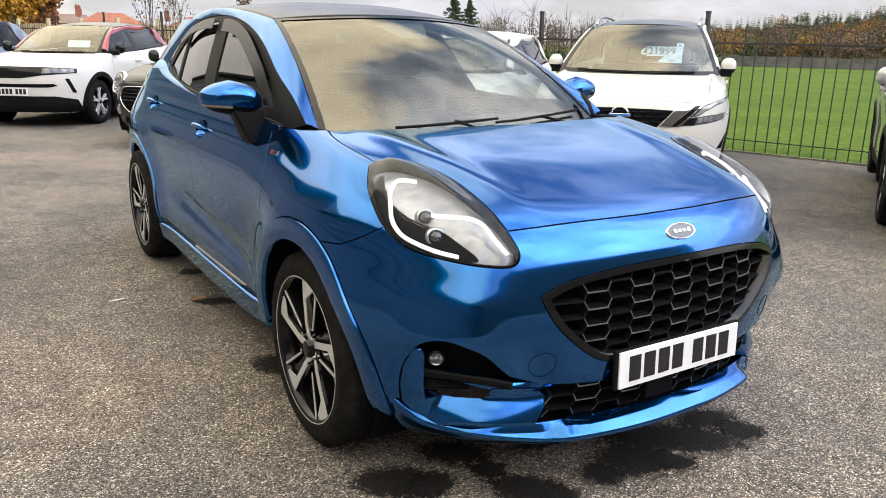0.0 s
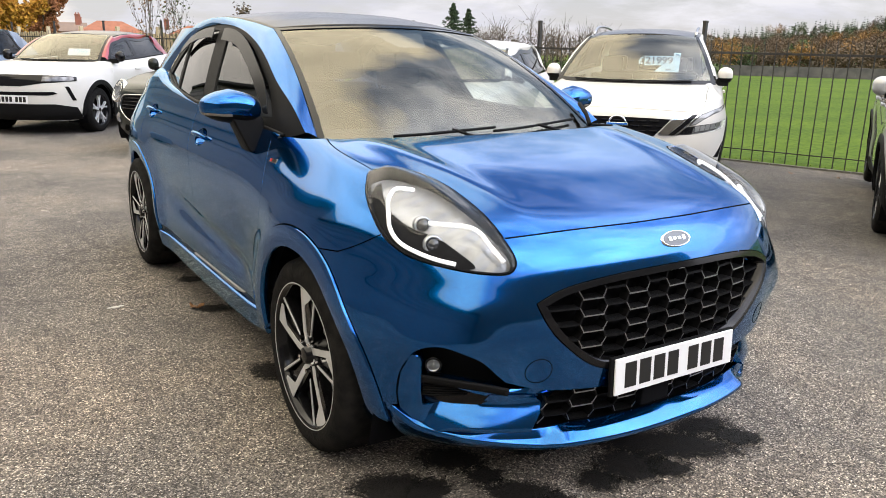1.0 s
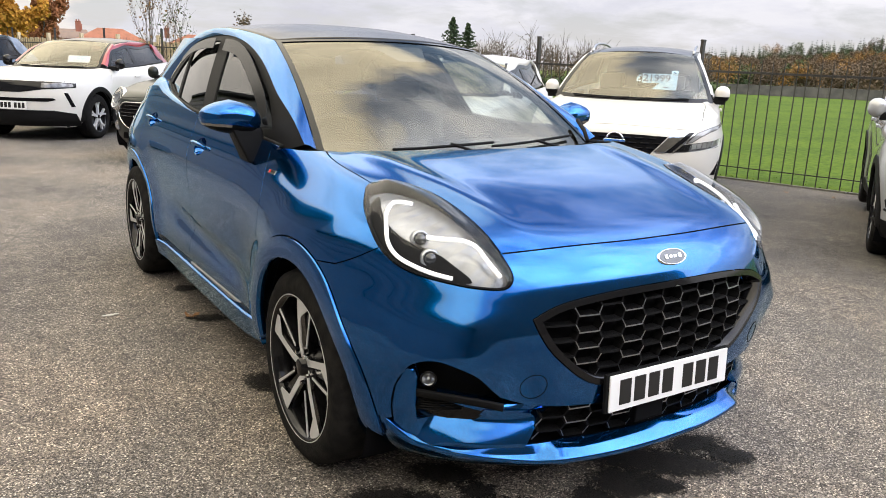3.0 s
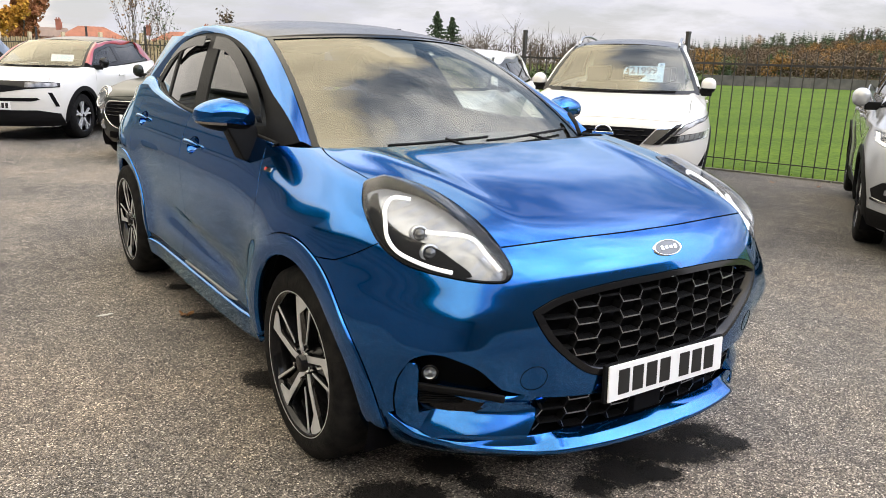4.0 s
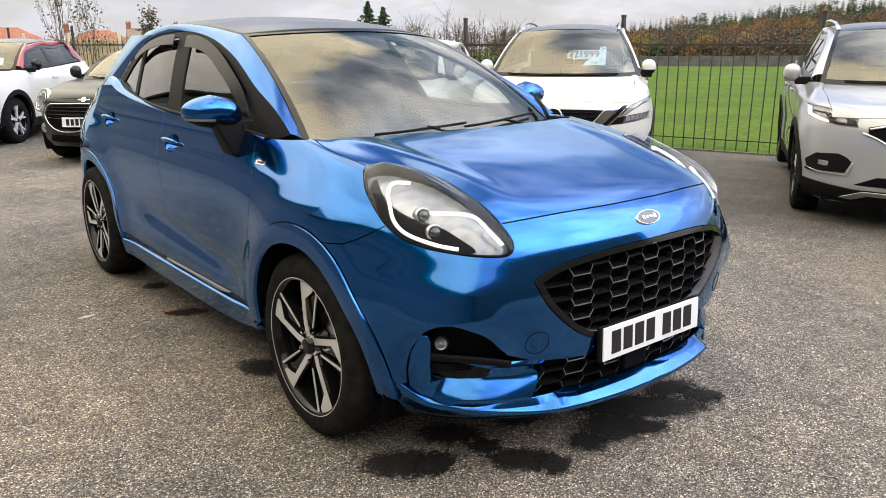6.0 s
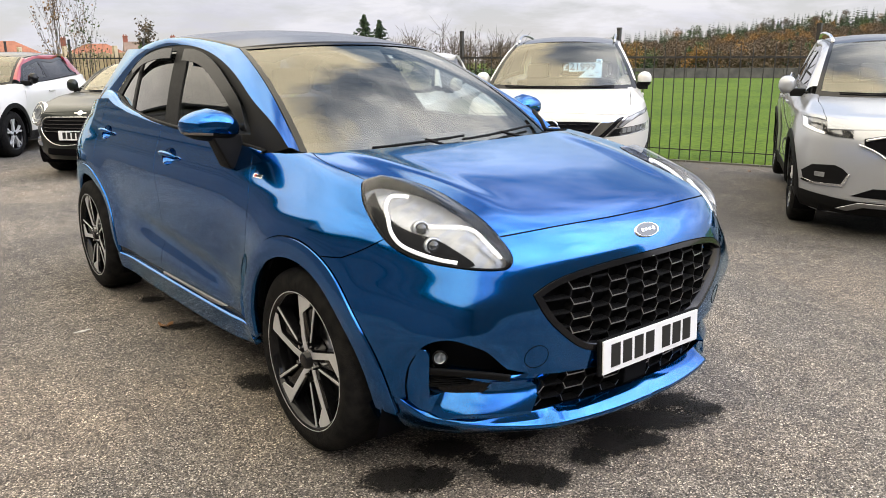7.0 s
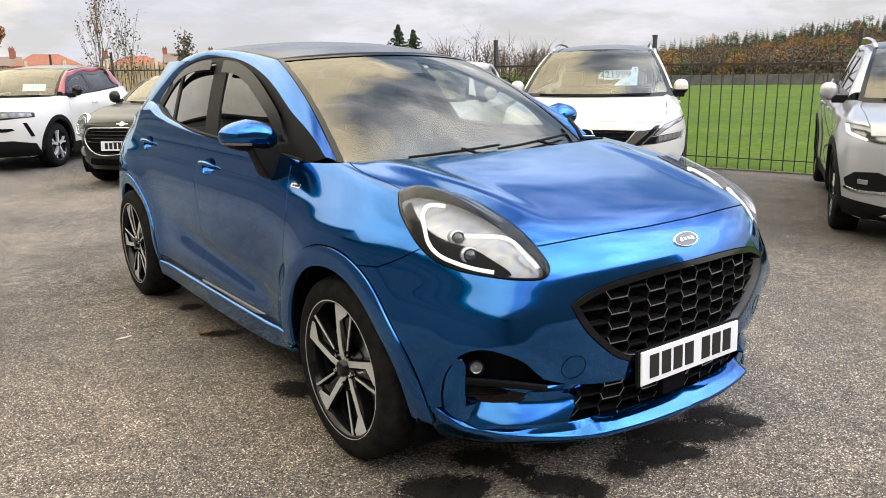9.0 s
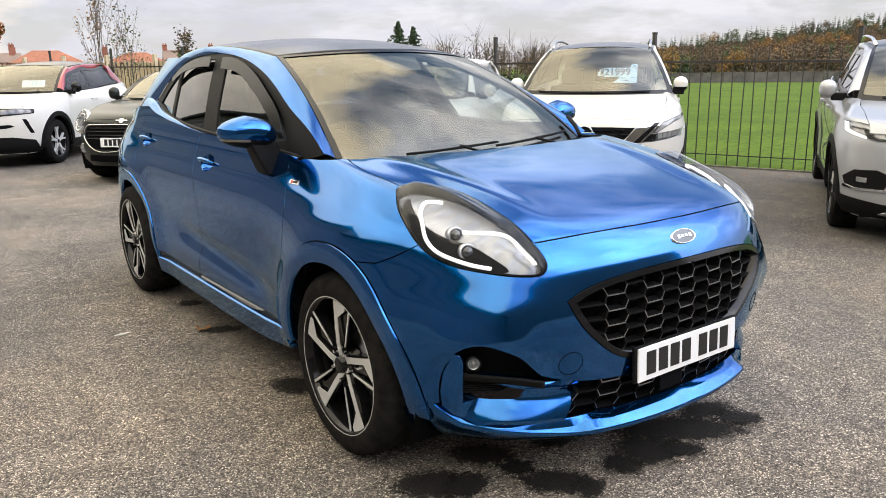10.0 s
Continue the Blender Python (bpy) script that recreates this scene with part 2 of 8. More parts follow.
def trim(outline, holes=(), h=0.02):
    """Points and triangles of the region inside outline and outside holes."""
    from mathutils.geometry import delaunay_2d_cdt
    lo, hi = outline.min(0), outline.max(0)
    gx, gy = np.meshgrid(np.arange(lo[0] + h * 0.37, hi[0], h), np.arange(lo[1] + h * 0.41, hi[1], h * 0.9))
    gx[::2] += h / 2
    g = np.stack([gx.ravel(), gy.ravel()], 1)
    keep = inside(outline, g)
    for o in (outline, *holes):
        if o is not outline:
            keep &= ~inside(o, g)
    g = g[keep]
    rim = np.concatenate([outline, *holes])
    if len(g):
        near = np.array([((rim - q) ** 2).sum(1).min() for q in g])
        g = g[near > (0.45 * h) ** 2]
    edges, base = [], 0
    for o in (outline, *holes):
        edges += [(base + i, base + (i + 1) % len(o)) for i in range(len(o))]
        base += len(o)
    pts = np.concatenate([rim, g])
    vs, _, fs, *_ = delaunay_2d_cdt([Vector(q) for q in pts], edges, [], 0, 1e-7)
    v = np.array([tuple(q) for q in vs])
    f = np.array([tuple(q) for q in fs])
    c = v[f].mean(1)
    k = inside(outline, c)
    for o in holes:
        k &= ~inside(o, c)
    return v, f[k]


def rim_loops(f):
    count = {}
    for a, b, c in f:
        for e in ((a, b), (b, c), (c, a)):
            count[e] = count.get(e, 0) + 1
    return [e for e in count if (e[1], e[0]) not in count]


def panel(name, sh, outline, mat, parent, label="", holes=(), depth=0.014, h=0.02, gap=0.002, lift=0.0, sides="r", bend=None, rim_mat=None):
    """A trimmed sheet of a surface with rolled-in edges. sides: r (right), l (left), c (both, joined at the middle)."""
    o = np.array(outline, float)
    mid = np.abs(o[:, 0]) < 1e-6
    if gap:
        o = shrink(o, gap)
        o[mid, 0] = 0.0
    v2, f = trim(o, [np.array(q, float) for q in holes], h)
    s, t = v2[:, 0], v2[:, 1]
    p, n = sh.at(s, t), sh.normal(s, t)
    d = np.full(len(p), lift) if bend is None else lift + bend(s, t)
    p = p + n * d[:, None]
    a, b, c = p[f[:, 0]], p[f[:, 1]], p[f[:, 2]]
    flip = (np.cross(b - a, c - a) * n[f[:, 0]]).sum(1) < 0
    f[flip] = f[flip][:, ::-1]
    if bend is not None:
        n = vertex_normals(p, f)
    face_count = len(f)
    rim = [e for e in rim_loops(f) if not (abs(s[e[0]]) < 1e-6 and abs(s[e[1]]) < 1e-6)]
    vs, ns, fs = list(p), list(n), [tuple(q) for q in f]
    ids = {}
    for e in rim:
        for k in e:
            if k not in ids:
                ids[k] = len(vs)
                vs += [p[k] - n[k] * 0.0006, p[k] - n[k] * depth]
                ns += [n[k], -n[k]]
    out = {k: np.zeros(3) for k in ids}
    for i, j in rim:
        w = np.cross(p[j] - p[i], n[i])
        for k in (i, j):
            out[k] = out[k] + w
    for k, b in ids.items():
        w = out[k] / (np.linalg.norm(out[k]) + 1e-12)
        ns[b], ns[b + 1] = w * 0.8 + n[k] * 0.6, w
    for i, j in rim:
        fs.append((ids[j], ids[i], ids[i] + 1, ids[j] + 1))
        fs.append((j, i, ids[i], ids[j]))
    vs, ns = np.array(vs), np.array(ns)
    flipx = np.array([-1.0, 1, 1])
    rim_flags = [0] * face_count + [1 if k % 2 == 0 else 0 for k in range(len(fs) - face_count)]
    if sides == "l":
        vs, fs, ns = vs * flipx, [q[::-1] for q in fs], ns * flipx
    if sides == "c":
        count = len(vs)
        on_mid = {i: i if abs(vs[i, 0]) < 1e-6 else i + count for i in range(count)}
        rim_flags = rim_flags * 2
        fs = fs + [tuple(on_mid[k] for k in q[::-1]) for q in fs]
        vs, ns = np.concatenate([vs, vs * flipx]), np.concatenate([ns, ns * flipx])
        ns[np.abs(vs[:, 0]) < 1e-6, 0] = 0.0
    ob = mesh_object(name, vs, fs, mat, parent, label, ns)
    if rim_mat:
        ob.data.materials.append(rim_mat)
        ob.data.polygons.foreach_set("material_index", rim_flags)
    return ob


def vertex_normals(p, f):
    n = np.zeros_like(p)
    a, b, c = p[f[:, 0]], p[f[:, 1]], p[f[:, 2]]
    w = np.cross(b - a, c - a)
    for k in range(3):
        np.add.at(n, f[:, k], w)
    return n / (np.linalg.norm(n, axis=1, keepdims=True) + 1e-12)


def sheet(name, fn, nu, nv, mat, parent, label="", thick=0.0, close_u=False):
    """A grid over fn(u, v), u and v in 0..1, with an optional thickness."""
    u, v = np.meshgrid(np.linspace(0, 1, nu), np.linspace(0, 1, nv), indexing="ij")
    p = fn(u, v).reshape(-1, 3)
    fs = [(i * nv + j, (i + 1) * nv + j, (i + 1) * nv + j + 1, i * nv + j + 1) for i in range(nu - 1) for j in range(nv - 1)]
    ob = mesh_object(name, p, fs, mat, parent, label)
    if thick:
        m = ob.modifiers.new("thickness", "SOLIDIFY")
        m.thickness, m.offset = thick, -1.0
    return ob


class Sheet:
    """A surface over (s, t) given by a function; s is 0 at the car's middle for sides='c'."""

    def __init__(self, fn):
        self.fn = fn

    def at(self, s, t):
        s, t = np.broadcast_arrays(np.asarray(s, float), np.asarray(t, float))
        return self.fn(s, t)

    def normal(self, s, t, e=0.004):
        n = np.cross(self.at(s, t + e) - self.at(s, t - e), self.at(s + e, t) - self.at(s - e, t))
        return n / np.maximum(np.linalg.norm(n, axis=-1, keepdims=True), 1e-9)
# ---- body surfaces ----
def spline(rows, count=1500):
    """A natural cubic spline through rows, as a dense table over 0..1 by chord."""
    p = np.array(rows, float)
    w = np.array([1.0, 1.0] + [0.25] * (p.shape[1] - 2))[:p.shape[1]]
    if p.shape[1] > 3:
        w[3:] = 0.0
    t = np.concatenate([[0], np.cumsum(np.sqrt((((p[1:] - p[:-1]) * w) ** 2).sum(1)))])
    n, h = len(t), np.diff(t)
    a, r = np.eye(n), np.zeros_like(p)
    for i in range(1, n - 1):
        a[i, i - 1:i + 2] = h[i - 1], 2 * (h[i - 1] + h[i]), h[i]
        r[i] = 6 * ((p[i + 1] - p[i]) / h[i] - (p[i] - p[i - 1]) / h[i - 1])
    m = np.linalg.solve(a, r)
    s = np.linspace(0, t[-1], count)
    k = np.clip(np.searchsorted(t, s, side="right") - 1, 0, n - 2)
    d, e, hk = (s - t[k])[:, None], (t[k + 1] - s)[:, None], h[k][:, None]
    q = (m[k] * e ** 3 + m[k + 1] * d ** 3) / (6 * hk) + (p[k] / hk - m[k] * hk / 6) * e + (p[k + 1] / hk - m[k + 1] * hk / 6) * d
    return s, q


def smooth(x, a, b):
    t = np.clip((x - a) / (b - a), 0, 1)
    return t * t * (3 - 2 * t)


class Shell:
    """A car's lower body. Rows give, level by level, z, the nose's y, the half width and two exponents of its plan.
    (s, t): the way round from the nose's middle and the way up. The car looks along -y, and its right side is at -x."""

    def __init__(self, rows, yc, tail, bulge=None, turn=1.7, yr=None, crest=None):
        self.crest = crest
        self.t, self.q = spline(rows)
        self.yc, self.tail, self.turn, self.bulge = yc, tail, turn, bulge
        self.yr = tail - 1.0 if yr is None else yr

    def level(self, t):
        return [np.interp(t, self.t, self.q[:, i]) for i in range(5)]

    def at(self, s, t):
        s, t = np.broadcast_arrays(np.asarray(s, float), np.asarray(t, float))
        z, yf, w, a, b = self.level(t)
        phi = np.clip(np.abs(s) / self.turn, 0, 1) * math.pi / 2
        run = np.maximum(self.yc - yf, 1e-3)
        sx, cy = np.sin(phi) / w, np.cos(phi) / run
        lo, hi = np.zeros_like(w), np.full_like(w, 3.0)
        for _ in range(36):
            mid = (lo + hi) / 2
            out = (mid * sx) ** a + (mid * cy) ** b > 1
            hi, lo = np.where(out, mid, hi), np.where(out, lo, mid)
        x, y = lo * np.sin(phi), self.yc - lo * np.cos(phi)
        back = np.abs(s) > self.turn
        yb = self.yc + np.abs(s) - self.turn
        y = np.where(back, yb, y)
        x = np.where(back, w, x)
        far = np.clip((y - self.yr) / (self.tail - self.yr), 0, 0.9999)
        x = x * (1 - far ** 4.5) ** (1 / 2.4)
        if self.bulge:
            x = x + self.bulge(x, y, z)
        if self.crest:
            z = z + self.crest(x, y, z)
        return np.stack([-x, y, z], -1)

    def normal(self, s, t, e=0.004):
        du = self.at(s + e, t) - self.at(np.maximum(s - e, 0), t)
        dv = self.at(s, np.minimum(t + e, self.t[-1])) - self.at(s, np.maximum(t - e, 0))
        n = np.cross(dv, du)
        return n / np.maximum(np.linalg.norm(n, axis=-1, keepdims=True), 1e-9)

    def up(self, z):
        """t at the height z."""
        return np.interp(z, self.q[:, 0], self.t)

    def front(self, x, z):
        """(s, t) where the shell has this x (to the car's right) and z."""
        t, lo, hi = self.up(z), 0.0, self.turn
        for _ in range(30):
            mid = (lo + hi) / 2
            lo, hi = (mid, hi) if -self.at(mid, t)[0] < x else (lo, mid)
        return lo, t

    def side(self, y, z):
        """(s, t) where the shell has this y and z, on its side."""
        t = self.up(z)
        if y >= self.yc:
            return self.turn + y - self.yc, t
        lo, hi = 0.0, self.turn
        for _ in range(30):
            mid = (lo + hi) / 2
            lo, hi = (mid, hi) if self.at(mid, t)[1] < y else (lo, mid)
        return lo, t

    def top(self, x, y):
        """(s, t) where the shell has this x and y, seen from above."""
        lo, hi = 0.0, float(self.t[-1])
        for _ in range(30):
            mid = (lo + hi) / 2
            s, _t = self.front(min(x, float(self.level(mid)[2]) * 0.995), float(np.interp(mid, self.t, self.q[:, 0])))
            lo, hi = (mid, hi) if self.at(s, mid)[1] < y else (lo, mid)
        return self.front(x, float(np.interp(lo, self.t, self.q[:, 0])))


_, HERO_SIDE = spline([(0.10, 0.78), (0.18, 0.80), (0.26, 0.818), (0.34, 0.835), (0.42, 0.842), (0.52, 0.838), (0.62, 0.840), (0.72, 0.850),
                       (0.80, 0.852), (0.86, 0.843), (0.93, 0.812), (1.0, 0.778), (1.06, 0.753), (1.16, 0.712), (1.28, 0.660)])


def hero_bulge(x, y, z):
    """The side behind the front wheel, and the flares over the wheels."""
    k = smooth(z, 0.90, 1.02)
    edge = smooth(x / np.interp(z, HERO_W[:, 0], HERO_W[:, 1]), 0.35, 0.95)
    d = edge * (smooth(y, 0.12, 0.75) * (1 - k) + smooth(y, -0.45, 0.80) * k) * (np.interp(z, HERO_SIDE[:, 0], HERO_SIDE[:, 1]) - np.interp(z, HERO_W[:, 0], HERO_W[:, 1]))
    r = np.hypot(y - 2.588, z - 0.328)
    d = d + 0.022 * np.exp(-((r - 0.42) / 0.12) ** 2) * (y > 1.6)
    r = np.hypot(y, z - 0.328)
    d = d + 0.02 * np.exp(-((r - 0.42) / 0.10) ** 2) * smooth(z, 0.1, 0.3) * (y < 1)
    return d * np.where(y > 2.7, np.clip((3.36 - y) / 0.66, 0, 1) ** 0.4, 1.0)


HERO_ROWS = [
    (0.16, -0.725, 0.79, 2.0, 5.0), (0.24, -0.775, 0.835, 2.0, 5.2), (0.36, -0.80, 0.868, 2.1, 5.5), (0.50, -0.813, 0.885, 2.15, 5.8),
    (0.62, -0.812, 0.885, 2.25, 6.2), (0.70, -0.801, 0.88, 2.25, 5.3), (0.76, -0.783, 0.874, 2.3, 4.75), (0.81, -0.752, 0.863, 2.3, 4.6),
    (0.85, -0.70, 0.845, 2.35, 4.7), (0.90, -0.555, 0.815, 2.4, 5.4), (0.95, -0.33, 0.775, 2.5, 8.0), (0.99, -0.08, 0.73, 3.0, 12.0),
    (1.02, 0.15, 0.67, 3.0, 12.0), (1.04, 0.35, 0.60, 3.0, 12.0)]
HERO_W = spline(HERO_ROWS)[1][:, (0, 2)]


def hero_crest(x, y, z):
    """The bonnet's two long ridges."""
    return 0.009 * np.exp(-((x - 0.455 - 0.16 * (y + 0.5)) / 0.055) ** 2) * smooth(y, -0.66, -0.40) * (1 - smooth(y, 0.0, 0.3)) * smooth(z, 0.84, 0.88)


hero = Shell(HERO_ROWS, 0.45, 3.36, hero_bulge, crest=hero_crest)

# ---- ground, field, fence ----
def ground_material():
    m = material("asphalt", (0.1, 0.1, 0.1), 0.85)
    t = m.node_tree
    b = t.nodes["Principled BSDF"]
    co = t.nodes.new("ShaderNodeTexCoord")

    def noise_at(scale, detail=4.0, rough=0.55):
        n = t.nodes.new("ShaderNodeTexNoise")
        n.inputs["Scale"].default_value, n.inputs["Detail"].default_value, n.inputs["Roughness"].default_value = scale, detail, rough
        t.links.new(co.outputs["Object"], n.inputs["Vector"])
        return n

    def ramp(src, *stops):
        r = t.nodes.new("ShaderNodeValToRGB")
        while len(r.color_ramp.elements) < len(stops):
            r.color_ramp.elements.new(0.5)
        for e, (p, c) in zip(r.color_ramp.elements, stops):
            e.position, e.color = p, (*c, 1)
        t.links.new(src, r.inputs[0])
        return r

    def mixed(kind, fac, a, bb):
        x = t.nodes.new("ShaderNodeMixRGB")
        x.blend_type = kind
        for k, v in enumerate((fac, a, bb)):
            if hasattr(v, "links") or hasattr(v, "is_linked"):
                t.links.new(v, x.inputs[k])
            else:
                x.inputs[k].default_value = v
        return x.outputs[0]

    vor = t.nodes.new("ShaderNodeTexVoronoi")
    vor.inputs["Scale"].default_value = 215.0
    t.links.new(co.outputs["Object"], vor.inputs["Vector"])
    sep = t.nodes.new("ShaderNodeSeparateColor")
    t.links.new(vor.outputs["Color"], sep.inputs[0])
    stones = ramp(sep.outputs[0], (0.0, (0.026, 0.024, 0.022)), (0.34, (0.100, 0.093, 0.084)), (0.74, (0.225, 0.210, 0.188)), (0.92, (0.42, 0.395, 0.355)), (1.0, (0.85, 0.82, 0.75)))
    patch = ramp(noise_at(0.55, 6).outputs[0], (0.36, (0.62, 0.62, 0.64)), (0.52, (1.0, 0.98, 0.95)), (0.68, (1.30, 1.20, 1.08)))
    base = mixed("MULTIPLY", 1.0, stones.outputs[0], patch.outputs[0])
    fine = ramp(noise_at(6.0, 8, 0.7).outputs[0], (0.3, (0.70, 0.70, 0.71)), (0.7, (1.30, 1.29, 1.27)))
    streak = ramp(noise_at(26.0, 6, 0.75).outputs[0], (0.32, (0.72, 0.72, 0.73)), (0.68, (1.28, 1.27, 1.25)))
    base = mixed("MULTIPLY", 1.0, base, fine.outputs[0])
    base = mixed("MULTIPLY", 1.0, base, streak.outputs[0])
    # an older, paler and sandier surface on one side of the lot
    sx = t.nodes.new("ShaderNodeSeparateXYZ")
    t.links.new(co.outputs["Object"], sx.inputs[0])
    wob = t.nodes.new("ShaderNodeMath")
    wob.operation, wob.inputs[1].default_value = "MULTIPLY_ADD", 5.0
    t.links.new(noise_at(0.35, 5).outputs[0], wob.inputs[0])
    t.links.new(sx.outputs[0], wob.inputs[2])
    old = t.nodes.new("ShaderNodeMapRange")
    old.inputs["From Min"].default_value, old.inputs["From Max"].default_value = 0.6, 7.0
    old.interpolation_type = "SMOOTHSTEP"
    t.links.new(wob.outputs[0], old.inputs["Value"])
    age = ramp(old.outputs[0], (0.0, (0.86, 0.82, 0.785)), (0.45, (0.82, 0.80, 0.785)), (0.95, (0.50, 0.49, 0.485)))
    base = mixed("MULTIPLY", 1.0, base, age.outputs[0])
    t.links.new(base, b.inputs["Base Color"])
    bp = t.nodes.new("ShaderNodeBump")
    bp.inputs["Strength"].default_value, bp.inputs["Distance"].default_value = 0.9, 0.005
    t.links.new(vor.outputs["Distance"], bp.inputs["Height"])
    bp2 = t.nodes.new("ShaderNodeBump")
    bp2.inputs["Strength"].default_value, bp2.inputs["Distance"].default_value = 0.35, 0.03
    t.links.new(noise_at(5.0, 6).outputs[0], bp2.inputs["Height"])
    t.links.new(bp2.outputs[0], bp.inputs["Normal"])
    t.links.new(bp.outputs[0], b.inputs["Normal"])
    return m


M_ASPHALT = ground_material()
M_IRON = material("black_iron", (0.012, 0.012, 0.013), 0.55, second=(0.03, 0.026, 0.022), scale=12)

FENCE_A = Vector((8.56, 1.14, 0))
fence_dir = Vector((-0.339, 0.941, 0)).normalized()
fence_out = Vector((fence_dir.y, -fence_dir.x, 0))


def land(x, y):
    """The lot falls gently towards the railings."""
    return -np.clip(0.018 * (np.asarray(x, float) - 2.0), 0, 0.12)


def ground_sheet():
    xs = np.concatenate([[-900, -200, -60, -25, -12], np.linspace(-6, 10, 33), [14, 25, 60, 200, 900]])
    ys = np.concatenate([[-900, -200, -60, -25, -12], np.linspace(-6, 26, 17), [40, 60, 200, 900]])
    vs = [(x, y, float(land(x, y))) for x in xs for y in ys]
    n = len(ys)
    fs = [(i * n + j, (i + 1) * n + j, (i + 1) * n + j + 1, i * n + j + 1) for i in range(len(xs) - 1) for j in range(n - 1)]
    return mesh_object("ground", vs, fs, M_ASPHALT)


tagged(ground_sheet(), "worn grey asphalt of a car lot with pale stones", "ground", kind="structure")


def along(k, out=0.0, z=0.0):
    """A point k metres along the railings, out metres beyond them."""
    p = FENCE_A + fence_dir * k + fence_out * out
    return Vector((p.x, p.y, z + float(land(p.x, p.y))))


# the playing field beyond the railings
vs, fs, n = [], [], 0
ks, os_ = np.concatenate([np.linspace(-14, 34, 49), [60, 140, 300]]), np.array([0.02, 0.25, 0.6, 1, 2, 4, 8, 15, 30, 60, 140, 320])
for k in np.concatenate([[-300, -120, -40], ks]):
    for o in os_:
        p = along(k, o)
        wob = 0.05 * math.sin(k * 7.1) + 0.04 * math.sin(k * 17.3) if o < 0.1 else 0.0
        q = along(k, o + wob)
        vs.append((q.x, q.y, q.z + (0.004 if o < 0.1 else 0.03) + (0.02 * noise.noise((q.x * 0.7, q.y * 0.7, 0)) if o > 0.5 else 0)))
n = len(os_)
fs = [(i * n + j, i * n + j + 1, (i + 1) * n + j + 1, (i + 1) * n + j) for i in range(len(ks) + 2) for j in range(n - 1)]


def grass_material():
    m = material("mown_grass", (0.042, 0.080, 0.007), 0.85, spec=0.1, bump=0.9, bump_scale=18, scale=9.0, second=(0.078, 0.128, 0.012))
    t = m.node_tree
    b = t.nodes["Principled BSDF"]
    co = t.nodes.new("ShaderNodeTexCoord")
    big = t.nodes.new("ShaderNodeTexNoise")
    big.inputs["Scale"].default_value, big.inputs["Detail"].default_value = 0.35, 6.0
    t.links.new(co.outputs["Object"], big.inputs["Vector"])
    r = t.nodes.new("ShaderNodeValToRGB")
    r.color_ramp.elements[0].position, r.color_ramp.elements[0].color = 0.3, (0.75, 0.80, 0.7, 1)
    r.color_ramp.elements[1].position, r.color_ramp.elements[1].color = 0.7, (1.25, 1.15, 1.0, 1)
    t.links.new(big.outputs[0], r.inputs[0])
    x = t.nodes.new("ShaderNodeMixRGB")
    x.blend_type, x.inputs[0].default_value = "MULTIPLY", 1.0
    src = b.inputs["Base Color"].links[0].from_socket
    t.links.new(src, x.inputs[1])
    t.links.new(r.outputs[0], x.inputs[2])
    t.links.new(x.outputs[0], b.inputs["Base Color"])
    return m


M_FIELD = grass_material()
tagged(mesh_object("field", vs, fs, M_FIELD), "bright green mown playing field", "field", kind="structure")

# blades at the field's near edge
rng = random.Random(5)
vs, fs = [], []
for _ in range(5000):
    k, o = rng.uniform(-2, 20), 0.05 + 7.0 * rng.random() ** 2.0
    p = along(k, o, 0.02)
    a, h, w = rng.uniform(0, 6.28), rng.uniform(0.008, 0.020), rng.uniform(0.005, 0.011)
    dx, dy = math.cos(a) * w, math.sin(a) * w
    b0 = len(vs)
    vs += [(p.x - dx, p.y - dy, p.z), (p.x + dx, p.y + dy, p.z), (p.x + rng.uniform(-0.03, 0.03), p.y + rng.uniform(-0.03, 0.03), p.z + h)]
    fs.append((b0, b0 + 1, b0 + 2))
tagged(mesh_object("grass_blades", vs, fs, M_FIELD, smooth_faces=False), "short grass along the railings", "grass", kind="stuff")

# dark oily patches under the nose
def stain_material():
    m = material("oil_stain", (0.012, 0.011, 0.011), 0.7, second=(0.035, 0.032, 0.029), scale=140, bump=1.0, bump_scale=140, spec=0.15)
    t = m.node_tree
    co = t.nodes.new("ShaderNodeTexCoord")
    ln = t.nodes.new("ShaderNodeVectorMath")
    ln.operation = "LENGTH"
    t.links.new(co.outputs["Object"], ln.inputs[0])
    geo_ = t.nodes.new("ShaderNodeNewGeometry")
    nz = t.nodes.new("ShaderNodeTexNoise")
    nz.inputs["Scale"].default_value, nz.inputs["Detail"].default_value, nz.inputs["Roughness"].default_value = 38.0, 12.0, 0.9
    t.links.new(geo_.outputs["Position"], nz.inputs["Vector"])
    sub = t.nodes.new("ShaderNodeMath")
    sub.operation = "SUBTRACT"
    t.links.new(nz.outputs[0], sub.inputs[0])
    half_ = t.nodes.new("ShaderNodeMath")
    half_.operation, half_.inputs[1].default_value = "MULTIPLY", 0.36
    t.links.new(ln.outputs["Value"], half_.inputs[0])
    t.links.new(half_.outputs[0], sub.inputs[1])
    mp = t.nodes.new("ShaderNodeMapRange")
    mp.inputs["From Min"].default_value, mp.inputs["From Max"].default_value = 0.22, 0.29
    mp.inputs["To Max"].default_value = 0.90
    t.links.new(sub.outputs[0], mp.inputs["Value"])
    t.links.new(mp.outputs[0], t.nodes["Principled BSDF"].inputs["Alpha"])
    return m


M_STAIN = stain_material()


